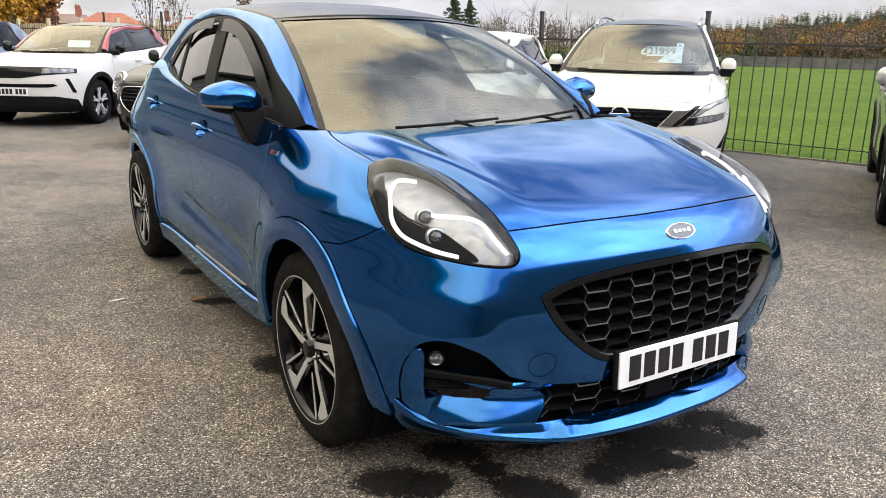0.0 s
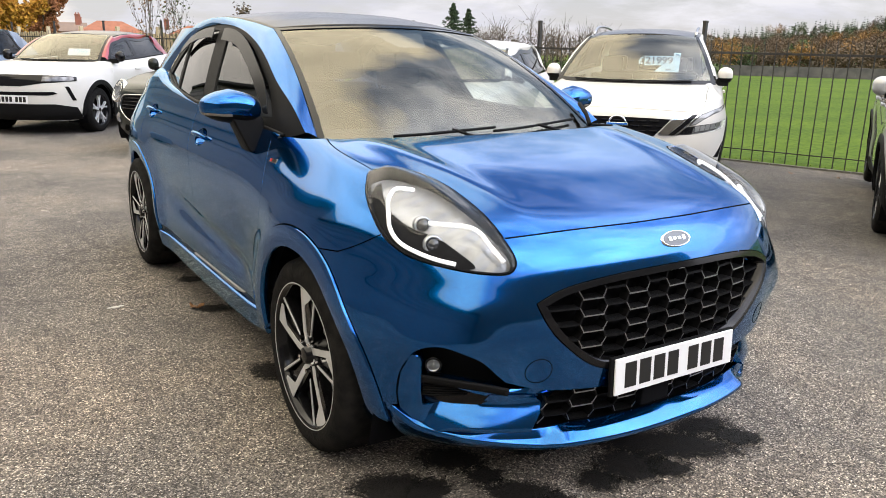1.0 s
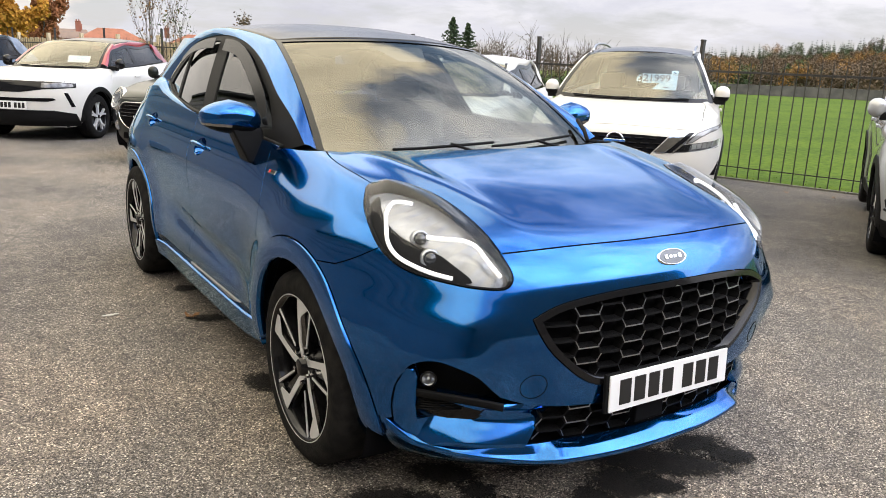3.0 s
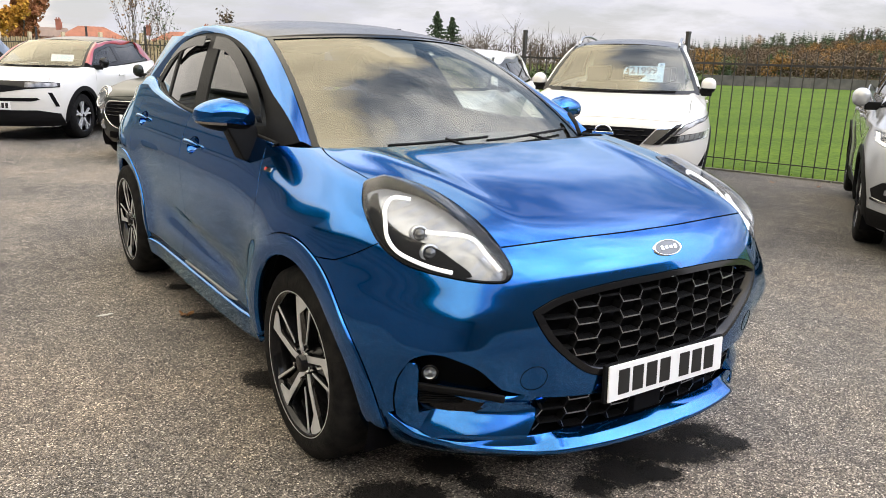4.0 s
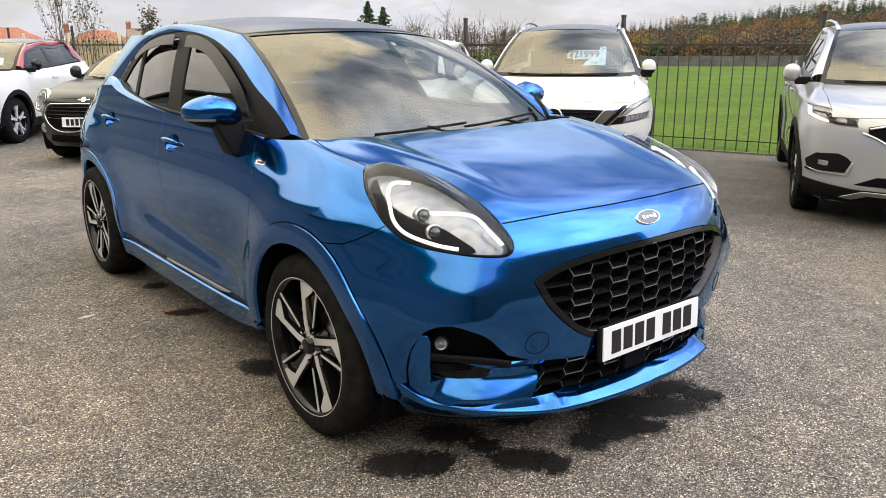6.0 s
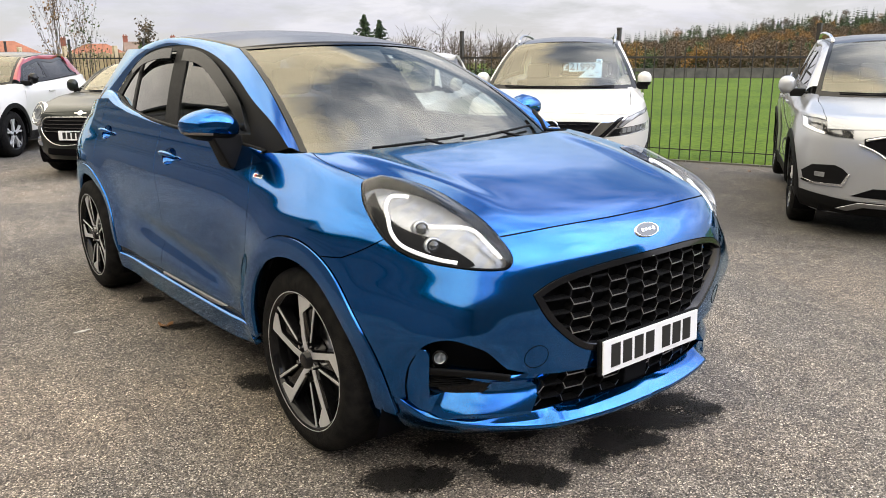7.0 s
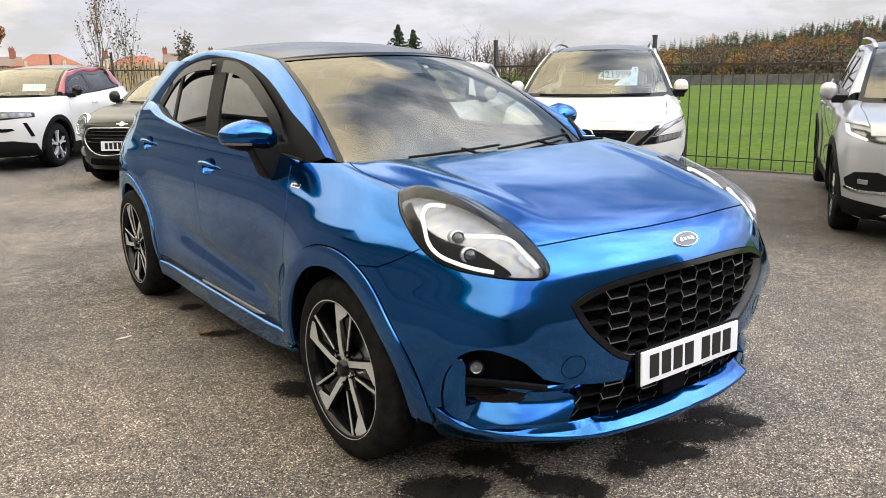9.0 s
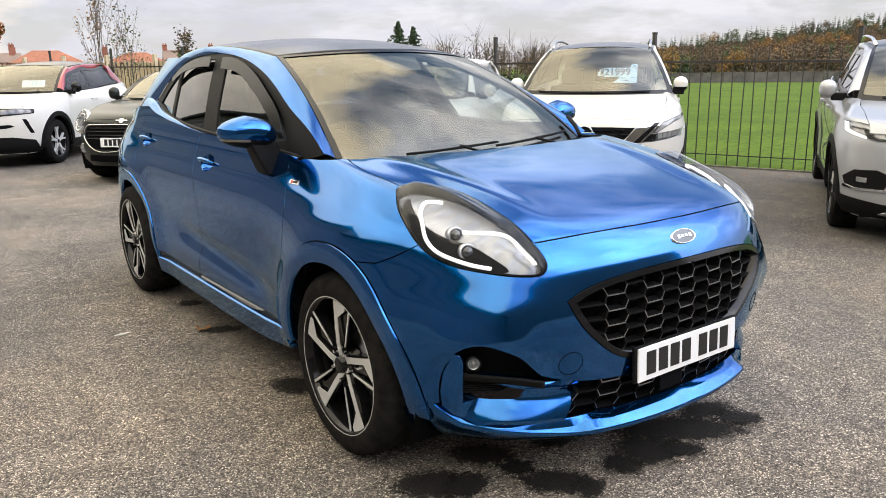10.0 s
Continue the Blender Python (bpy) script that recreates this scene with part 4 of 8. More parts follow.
# unseen plain wall added behind the camera; it darkens the bumper's reflections
yard = new("wall_south")
tagged(yard, "unseen plain dark rendered wall, added behind the camera", "wall", kind="structure")
bm = bmesh.new()
box(bm, (40, 0.35, 6.6), (-4.0, -13.4, 3.3))
part("wall_body", bm, material("dark_render", (0.10, 0.095, 0.09), 0.9, second=(0.14, 0.13, 0.12), scale=0.7, bump=0.3), yard)
bm = bmesh.new()
box(bm, (40.2, 0.55, 0.12), (-4.0, -13.4, 6.66), 0.02)
part("coping", bm, M_STONE, yard)

# ---- the blue crossover ----
def F(points):
    return [hero.front(x, z) for x, z in points]


def S(points):
    return [hero.side(y, z) for y, z in points]


def T(points):
    return [hero.top(x, y) for x, y in points]


car = new("blue_crossover_car")
tagged(car, "glossy metallic blue compact crossover with a black honeycomb grille", "car")

# shared lines on the shell, as (s, t)
LAMP = np.array(T([(0.638, -0.156), (0.692, -0.156)]) + S([(-0.182, 0.946), (-0.223, 0.919), (-0.278, 0.886), (-0.331, 0.854), (-0.385, 0.820), (-0.433, 0.795)])
                + F([(0.747, 0.772), (0.699, 0.759), (0.640, 0.749), (0.582, 0.745), (0.549, 0.751), (0.533, 0.769), (0.531, 0.797), (0.538, 0.831)])
                + T([(0.541, -0.566), (0.540, -0.459), (0.548, -0.348), (0.569, -0.259), (0.600, -0.192)]))
lamp = curve2(LAMP, closed=True, step=0.009)


def lamp_piece(a, b):
    """The lamp's outline from the control point a on to b."""
    i = int(((lamp - LAMP[a % len(LAMP)]) ** 2).sum(1).argmin())
    j = int(((lamp - LAMP[b % len(LAMP)]) ** 2).sum(1).argmin())
    return lamp[i:j + 1] if j >= i else np.concatenate([lamp[i:], lamp[:j + 1]])


HOOD_FRONT = curve2(F([(0, 0.8475), (0.106, 0.847), (0.325, 0.845), (0.443, 0.839), (0.538, 0.831)]))
HOOD_SIDE = curve2(T([(0.692, -0.156), (0.701, -0.071), (0.708, 0.023), (0.700, 0.13), (0.682, 0.197)]))
HOOD_REAR = curve2(T([(0.682, 0.197), (0.66, 0.185), (0.5, 0.155), (0.25, 0.135), (0.0, 0.130)]))
SPLIT = curve2(S([(-0.385, 0.820), (-0.319, 0.778), (-0.259, 0.750)]))

hood_outline = join(HOOD_FRONT, lamp_piece(15, 21), lamp_piece(0, 1), HOOD_SIDE, HOOD_REAR, curve2([HOOD_REAR[-1], HOOD_FRONT[0]]))


def arch_line(yw, r, a0, a1, rz=None):
    """A line round a wheel, from the angle a0 to a1 in degrees (0 ahead, 90 up)."""
    return curve2([hero.side(yw - r * math.cos(radians(a)), 0.328 + (rz or r) * math.sin(radians(a))) for a in np.linspace(a0, a1, 13)])


hood = panel("hood", hero, hood_outline, M_BLUE, car, "long bonnet with a central dome", gap=0.004, sides="c", rim_mat=M_DARK)

# bumper skin: from the bonnet's edge down to the intakes, round the grille
GRILLE_LOW = curve2(F([(0, 0.452), (0.254, 0.452), (0.302, 0.464), (0.345, 0.486), (0.398, 0.528), (0.453, 0.582), (0.486, 0.635), (0.499, 0.670)]))
GRILLE_TOP = curve2(F([(0.499, 0.670), (0.441, 0.697), (0.359, 0.717), (0.297, 0.725), (0.203, 0.732), (0.073, 0.735), (0, 0.7355)]))
ARCH_BUMP = arch_line(0.0, 0.445, 68, -8)
FOG_TOP = curve2(F([(0.776, 0.512), (0.774, 0.526), (0.763, 0.544), (0.745, 0.555), (0.719, 0.557), (0.685, 0.545), (0.641, 0.519), (0.597, 0.471), (0.568, 0.442)]))
INTAKE_TOP = curve2(F([(0.568, 0.442), (0.505, 0.420), (0.409, 0.403), (0.308, 0.396), (0.140, 0.388), (0, 0.393)]))
SEAM = curve2(F([(0.822, 0.337), (0.807, 0.336), (0.792, 0.335), (0.785, 0.341)]))
FIN = curve2(F([(0.785, 0.341), (0.792, 0.383), (0.792, 0.443), (0.784, 0.488), (0.776, 0.512)]))
bump_outline = join(HOOD_FRONT, lamp_piece(6, 15)[::-1], SPLIT, curve2([SPLIT[-1], ARCH_BUMP[0]]), ARCH_BUMP, curve2([ARCH_BUMP[-1], SEAM[0]]), SEAM, FIN, FOG_TOP, INTAKE_TOP,
                    curve2([INTAKE_TOP[-1], GRILLE_LOW[0]]), GRILLE_LOW, GRILLE_TOP, curve2([GRILLE_TOP[-1], HOOD_FRONT[0]]))


def brow(s, t):
    """The bumper swells out over the fog recess."""
    q = hero.at(s, t)
    x, z = -q[..., 0], q[..., 2]
    return 0.019 * np.exp(-((z - 0.548) / np.where(z > 0.548, 0.046, 0.085)) ** 2) * smooth(x, 0.55, 0.68) * (1 - smooth(x, 0.76, 0.86))


bumper = panel("front_bumper", hero, bump_outline, M_BLUE, car, sides="c", h=0.015, rim_mat=M_DARK, bend=brow)

# front wings
WING_REAR = np.array(S(curve2([(0.480, 0.350), (0.474, 0.43), (0.456, 0.52), (0.428, 0.63), (0.402, 0.75), (0.407, 0.842), (0.470, 0.933), (0.50, 0.99)])))
WING_TOP = curve2(S([(0.50, 0.99), (0.40, 1.008), (0.30, 1.013)]))
ARCH_WING = arch_line(0.0, 0.445, 68, 177)
for sd in "rl":
    wing_outline = join(HOOD_SIDE, curve2([HOOD_SIDE[-1], WING_TOP[-1]]), WING_TOP[::-1], WING_REAR[::-1], curve2([WING_REAR[0], ARCH_WING[-1]]), ARCH_WING[::-1],
                        curve2([ARCH_WING[0], SPLIT[-1]]), SPLIT[::-1], lamp_piece(1, 6)[::-1])
    panel("front_wing", hero, wing_outline, M_BLUE, car, sides=sd, rim_mat=M_DARK)
    # arch trims
    inner, outer = arch_line(0.0, 0.372, -8, 183), arch_line(0.0, 0.443, -8, 183)
    panel("wheel_arch_trim", hero, join(outer, inner[::-1]), M_BLUE, car, sides=sd, lift=0.008, depth=0.03, h=0.016)
    inner, outer = arch_line(2.588, 0.372, -4, 190), arch_line(2.588, 0.435, -4, 190)
    panel("wheel_arch_trim", hero, join(outer, inner[::-1]), M_BLUE, car, sides=sd, lift=0.006, depth=0.03, h=0.016)

# doors and quarter, over (y, z)
def side_skin(s, t):
    x = np.interp(t, HERO_W[:, 0], HERO_W[:, 1])
    x = x * (1 - np.clip((s - 2.36) / 1.0, 0, 0.9999) ** 4.5) ** (1 / 2.4)
    # long scallop low on the doors
    scallop = 0.022 * np.exp(-((t - 0.44 - 0.075 * (s - 0.6)) / 0.058) ** 2) * smooth(s, 0.5, 0.85) * (1 - smooth(s, 1.6, 2.0))
    return np.stack([-(x + hero_bulge(x, s, t) - scallop), s, t], -1)


SKIN = Sheet(side_skin)


def L(points, step=0.012):
    return curve2(points, step=step)


def ring(yw, r, a0, a1):
    return L([(yw - r * math.cos(radians(a)), 0.328 + r * math.sin(radians(a))) for a in np.linspace(a0, a1, 13)])


DOOR_FRONT = L([(0.480, 0.350), (0.474, 0.43), (0.456, 0.52), (0.428, 0.63), (0.402, 0.75), (0.407, 0.842), (0.470, 0.933), (0.50, 0.99)])
DOOR_MID = L([(1.50, 0.335), (1.475, 0.42), (1.43, 0.62), (1.415, 0.75), (1.45, 0.86), (1.50, 0.95), (1.52, 1.045)])
BELT_F = L([(0.50, 0.99), (0.60, 1.012), (0.9, 1.024), (1.2, 1.034), (1.52, 1.045)])
BELT_R = L([(1.52, 1.045), (1.8, 1.060), (2.1, 1.082), (2.35, 1.11), (2.50, 1.14)])
SILL_F = L([(0.480, 0.350), (0.9, 0.342), (1.50, 0.335)])
SILL_R = L([(1.50, 0.335), (1.9, 0.335), (2.13, 0.345)])
ARCH_RD = ring(2.588, 0.437, 2, 62)
QUARTER = L([(2.375, 0.71), (2.43, 0.85), (2.50, 1.0), (2.50, 1.14)])
ARCH_RQ = ring(2.588, 0.437, 62, 190)
HANDLES = ((1.30, 0.917), (2.33, 0.957))
cups = [np.array([(y + 0.080 * math.cos(a), z + 0.039 * math.sin(a)) for a in np.linspace(0, 2 * math.pi, 28, endpoint=False)]) for y, z in HANDLES]
for sd in "rl":
    panel("front_door", SKIN, join(SILL_F, DOOR_MID, BELT_F[::-1], DOOR_FRONT[::-1]), M_BLUE, car, holes=[cups[0]], sides=sd, rim_mat=M_DARK)
    panel("rear_door", SKIN, join(SILL_R, curve2([SILL_R[-1], ARCH_RD[0]]), ARCH_RD, curve2([ARCH_RD[-1], QUARTER[0]]), QUARTER, BELT_R[::-1], DOOR_MID[::-1]), M_BLUE, car, holes=[cups[1]], sides=sd, rim_mat=M_DARK)
    TAIL = L([(3.02, 0.26), (3.20, 0.5), (3.27, 0.75), (3.26, 0.90), (3.18, 1.02)])
    panel("rear_quarter", SKIN, join(ARCH_RQ, curve2([ARCH_RQ[-1], TAIL[0]]), TAIL, L([(3.18, 1.02), (2.95, 1.085), (2.70, 1.13), (2.50, 1.14)]), QUARTER[::-1], curve2([QUARTER[0], ARCH_RQ[0]])), M_BLUE, car, sides=sd, gap=0.001, rim_mat=M_DARK)


# greenhouse: the side glass leans in, the screen is bowed
def side_glass(s, t):
    x = 0.752 - 0.40 * (t - 1.05) - 0.20 * np.maximum(t - 1.05, 0) ** 2 - 0.05 * np.maximum(s - 1.4, 0) ** 2 - 0.154 * np.maximum(0.9 - s, 0) ** 2
    return np.stack([-x, s, t], -1)


GLASSHOUSE = Sheet(side_glass)


def screen(s, t):
    """s: -1..1 across; t: 0..1 up."""
    a = np.abs(s)
    yb, zb, xb = 0.175 + 0.15 * a ** 2.2, 0.995 + 0.012 * a ** 2, 0.665 * s
    yt, zt, xt = 0.955 + 0.12 * a ** 2.2, 1.422 - 0.026 * a ** 2, 0.535 * s
    bow = 0.03 * 4 * t * (1 - t)
    return np.stack([xb + (xt - xb) * t, yb + (yt - yb) * t - bow * 0.6, zb + (zt - zb) * t + bow], -1)


sheet("windscreen", lambda u, v: screen(2 * u - 1, v), 41, 25, M_SCREEN, car, "large raked windscreen reflecting clouds").visible_shadow = False
for nm, a, b in (("screen_border", -1.0, -0.965), ("screen_border", 0.965, 1.0)):
    sheet(nm, lambda u, v, a=a, b=b: screen(a + (b - a) * u, v) + np.array([0, -0.002, 0.003]), 3, 25, M_BLACK, car)
sheet("screen_border", lambda u, v: screen(2 * u - 1, 0.975 + 0.03 * v) + np.array([0, -0.002, 0.003]), 41, 3, M_BLACK, car)


def roof(u, v):
    """u across from the left rail to the right, v from the screen back."""
    s, y = 2 * u - 1, 0.955 + 0.12 * np.abs(2 * u - 1) ** 2.2 * (1 - v) + v * 1.85
    crown = np.interp(v, np.linspace(0, 1, 9), [1.426, 1.466, 1.492, 1.505, 1.506, 1.497, 1.478, 1.448, 1.405])
    drop = np.interp(v, np.linspace(0, 1, 9), [0.028, 0.038, 0.042, 0.042, 0.042, 0.042, 0.042, 0.045, 0.045])
    half = np.interp(v, np.linspace(0, 1, 5), [0.535, 0.548, 0.545, 0.525, 0.49])
    return np.stack([half * s, y, crown - drop * np.abs(s) ** 2.4], -1)


sheet("roof", roof, 41, 41, M_ROOF, car, "gloss black panoramic glass roof", thick=0.02)

WIN_F = curve2([(1.36, 1.062), (1.419, 1.157), (1.516, 1.343), (1.545, 1.390)])
WIN_FT = curve2([(1.545, 1.390), (1.40, 1.384), (1.25, 1.360), (1.05, 1.305), (0.85, 1.228), (0.69, 1.145), (0.60, 1.062)])
win_f = join(WIN_F, WIN_FT, curve2([(0.60, 1.062), (0.9, 1.050), (1.36, 1.062)]))
win_r = join(curve2([(1.533, 1.068), (1.631, 1.233), (1.726, 1.400)]), curve2([(1.726, 1.400), (1.9, 1.397), (2.05, 1.383), (2.23, 1.347), (2.40, 1.268), (2.52, 1.155)]), curve2([(2.52, 1.155), (2.236, 1.108), (1.846, 1.076), (1.533, 1.068)]))
frame_o = join(curve2([(0.33, 1.03), (0.46, 1.106), (0.66, 1.190), (0.81, 1.256), (1.05, 1.336), (1.34, 1.397), (1.64, 1.425), (2.01, 1.420), (2.30, 1.380), (2.50, 1.29), (2.66, 1.16)]),
               curve2([(2.66, 1.16), (2.50, 1.143), (2.35, 1.113), (2.1, 1.085), (1.8, 1.063), (1.52, 1.048), (1.2, 1.037), (0.9, 1.027), (0.6, 1.015), (0.46, 1.003), (0.33, 1.03)]))
for sd in "rl":
    panel("window_frame", GLASSHOUSE, frame_o, M_PLASTIC, car, holes=[win_f, win_r], sides=sd, gap=0, depth=0.03, lift=-0.004, h=0.03)
    panel("side_window", GLASSHOUSE, win_f, M_GLASS, car, sides=sd, gap=-0.003, depth=0.004, lift=-0.010, h=0.04).visible_shadow = False
    panel("side_window", GLASSHOUSE, win_r, M_PRIVACY, car, "dark tinted rear side window", sides=sd, gap=-0.003, depth=0.004, lift=-0.010, h=0.04).visible_shadow = False
    # rounded shoulder from the doors up to the window frame, and the belt moulding
    fw = 1 if sd == "r" else -1
    FB = curve2([(0.46, 1.003), (0.6, 1.015), (0.9, 1.027), (1.2, 1.037), (1.52, 1.048), (1.8, 1.063), (2.1, 1.085), (2.35, 1.113), (2.50, 1.143), (2.66, 1.16)], step=0.03)
    BT = np.array([(0.46, 0.985), (0.50, 0.988), (0.60, 1.010), (0.9, 1.022), (1.2, 1.032), (1.52, 1.043), (1.8, 1.058), (2.1, 1.080), (2.35, 1.108), (2.50, 1.135), (2.70, 1.128)])

    def shoulder(u, v, fw=fw):
        y = np.interp(u, np.linspace(0, 1, len(FB)), FB[:, 0])
        a = side_skin(y, np.interp(y, BT[:, 0], BT[:, 1]))
        b = side_glass(y, np.interp(y, FB[:, 0], FB[:, 1]) + 0.004)
        p = a + (b - a) * v[..., None]
        p[..., 2] += 0.35 * np.abs(a - b)[..., 0] * np.sin(np.pi * v)
        return p * np.array([fw, 1, 1])

    sheet("door_shoulder", shoulder, 60, 7, M_BLUE, car)
    line = np.array([side_glass(y, z + 0.004) + np.array([-0.003, 0, 0]) for y, z in FB]) * np.array([fw, 1, 1])
    tube("belt_moulding", line, 0.009, M_PLASTIC, car, sides=8)
    # body-colour rail from the screen's foot over the doors to the tail
    FO = curve2([(0.33, 1.03), (0.46, 1.106), (0.66, 1.190), (0.81, 1.256), (1.05, 1.336), (1.34, 1.397), (1.64, 1.425), (2.01, 1.420), (2.30, 1.380), (2.50, 1.29), (2.66, 1.16)], step=0.03)
    n = len(FO)

    def rail(u, v, sd=sd):
        fo = np.stack([np.interp(u, np.linspace(0, 1, n), FO[:, i]) for i in (0, 1)], -1)
        a = side_glass(fo[..., 0], fo[..., 1])
        y = fo[..., 0]
        # inner line: the screen's edge, then the roof's edge
        k = np.clip((y - 0.325) / 0.75, 0, 1)
        sc = screen(-np.ones_like(y), k)
        w = np.clip((y - 1.075) / 1.73, 0, 1)
        ro = roof(np.zeros_like(y), w)
        b = np.where((y < 1.075)[..., None], sc, ro)
        p = a + (b - a) * v[..., None]
        out = np.stack([-np.ones_like(y) * 0.6, np.zeros_like(y) - 0.15, np.ones_like(y)], -1)
        p = p + out * (0.03 * 4 * v * (1 - v))[..., None] * 0.14
        return p * (np.array([1, 1, 1]) if sd == "r" else np.array([-1, 1, 1]))

    sheet("roof_rail", rail, n, 9, M_BLUE, car)


# wheels
def wheel(parent, x, y, out, spin=0.0, r=0.332, rim_r=0.250, width=0.225):
    hub = new("wheel")
    hub.parent = parent
    hub.matrix_basis = pose(x, y, r - 0.004, 0, 0, 180 if out > 0 else 0)
    w = width
    vs, fs = lathe([(-0.035, rim_r - 0.004), (-0.038, rim_r + 0.006), (-0.040, rim_r + 0.03), (-0.034, r - 0.030), (-0.020, r - 0.010), (0.012, r - 0.001), (0.10, r), (w - 0.055, r), (w - 0.03, r - 0.02), (w - 0.02, rim_r)], 72)
    tyre = mesh_object("tyre", vs, fs, M_TYRE, hub, "black low-profile tyre")
    vs, fs = lathe([(-0.033, rim_r + 0.001), (-0.036, rim_r - 0.004), (-0.030, rim_r - 0.012), (-0.008, rim_r - 0.020), (0.06, rim_r - 0.030), (0.16, rim_r - 0.035), (0.17, 0.02)], 72)
    mesh_object("rim", vs, fs, M_BLACK, hub, "gloss black rim barrel")
    vs, fs = lathe([(-0.0345, rim_r + 0.0005), (-0.0375, rim_r - 0.0025), (-0.0345, rim_r - 0.0055)], 72)
    mesh_object("rim_edge", vs, fs, M_ALLOY, hub)
    for k in range(5):
        a = radians(spin + 72 * k)
        for nm, inner, outer, mt, lift in (("spoke", 0, 0, M_BLACK, 0.0), ("spoke_face", 0, 0, M_ALLOY, 0.0035)):
            bm = bmesh.new()
            face = nm == "spoke_face"
            e = 0.0 if face else 0.004
            wide = [(0.022, -0.024 - e), (0.080, -0.019 - e), (0.168, -0.010 - e), (0.240, -0.004 - e), (0.2285, 0.073), (0.209, 0.072 + e), (0.176, 0.013 + e), (0.083, 0.004 + e), (0.024, 0.002 + e)]
            thin = [(0.072, 0.036 - e), (0.2195, 0.0985 - e), (0.2155, 0.107 + e), (0.074, 0.043 + e)]
            if not face:
                # the dark web between the two machined edges
                wide = [(0.022, -0.028), (0.080, -0.023), (0.168, -0.014), (0.240, -0.008), (0.2165, 0.105), (0.198, 0.097), (0.165, 0.055), (0.072, 0.030), (0.024, 0.010)]
            for poly in (wide, thin):
                top = [bm.verts.new(((-0.010 if face or poly is thin else 0.0) - lift - 0.012 * min(1, rr / 0.2) + 0.006 * (rr < 0.06), rr * math.cos(a) - q * math.sin(a), rr * math.sin(a) + q * math.cos(a))) for rr, q in poly]
                low = [bm.verts.new((v.co.x + (0.003 if face else 0.035), v.co.y, v.co.z)) for v in top]
                bm.faces.new(top)
                for i in range(len(top)):
                    j = (i + 1) % len(top)
                    bm.faces.new((top[j], top[i], low[i], low[j]))
            bmesh.ops.recalc_face_normals(bm, faces=bm.faces)
            part(nm, bm, mt, hub)
        bm = bmesh.new()
        b = a + radians(36)
        rod(bm, (-0.004, 0.054 * math.cos(b), 0.054 * math.sin(b)), (-0.026, 0.054 * math.cos(b), 0.054 * math.sin(b)), 0.0095, 0.007, 6)
        part("wheel_nut", bm, M_CHROME, hub)
    vs, fs = lathe([(-0.031, 0.0), (-0.031, 0.022), (-0.028, 0.028), (-0.008, 0.034), (0.02, 0.075), (0.05, 0.08)], 32)
    mesh_object("hub_cap", vs, fs, M_BLACK, hub)
    vs, fs = lathe([(0.035, 0.05), (0.035, 0.165), (0.055, 0.165)], 40)
    mesh_object("brake_disc", vs, fs, M_SILVER, hub, "grey steel brake disc")
    return hub


for x, sgn in ((-0.842, -1), (0.842, 1)):
    wheel(car, x, 0.0, sgn, 86)
    wheel(car, x, 2.588, sgn, 60)

def nose(x, z, lift=0.0):
    """A point of the nose at x (right positive) and z, moved out by lift in plan."""
    x, z = np.broadcast_arrays(np.asarray(x, float), np.asarray(z, float))
    t = np.interp(z, hero.q[:, 0], hero.t)
    _, yf, w, a, b = hero.level(t)
    k = np.clip(np.abs(x) / w, 0, 0.9999)
    run = hero.yc - yf
    y = hero.yc - run * (1 - k ** a) ** (1 / b)
    gx = a * k ** (a - 1) / w * np.sign(x)
    gy = -b * np.clip((hero.yc - y) / run, 0, 1) ** (b - 1) / run
    g = np.hypot(gx, gy) + 1e-9
    return np.stack([-(x + gx / g * lift), y + gy / g * lift, z], -1)


# grille
half = join(GRILLE_LOW, GRILLE_TOP)
inner_half = shrink(join(half, curve2([GRILLE_TOP[-1], GRILLE_LOW[0]])), 0.020)[:len(half)]
inner_half[0, 0] = inner_half[-1, 0] = 0.0
grille = panel("grille", hero, join(half, inner_half[::-1]), M_BLACK, car, "black sports grille of elongated honeycomb cells", sides="c", gap=0.001, lift=0.002, depth=0.055, h=0.012)
panel("grille_back", hero, half, M_DARK, grille, sides="c", gap=0.004, lift=-0.075, depth=0.002, h=0.04)
shape_x, shape_z = [], []
for s_, t_ in inner_half[::3]:
    q = hero.at(s_, t_)
    shape_x.append(-q[0])
    shape_z.append(q[2])
OUT_XZ = np.array(list(zip(shape_x, shape_z)) + [(-x, z) for x, z in list(zip(shape_x, shape_z))[::-1]])


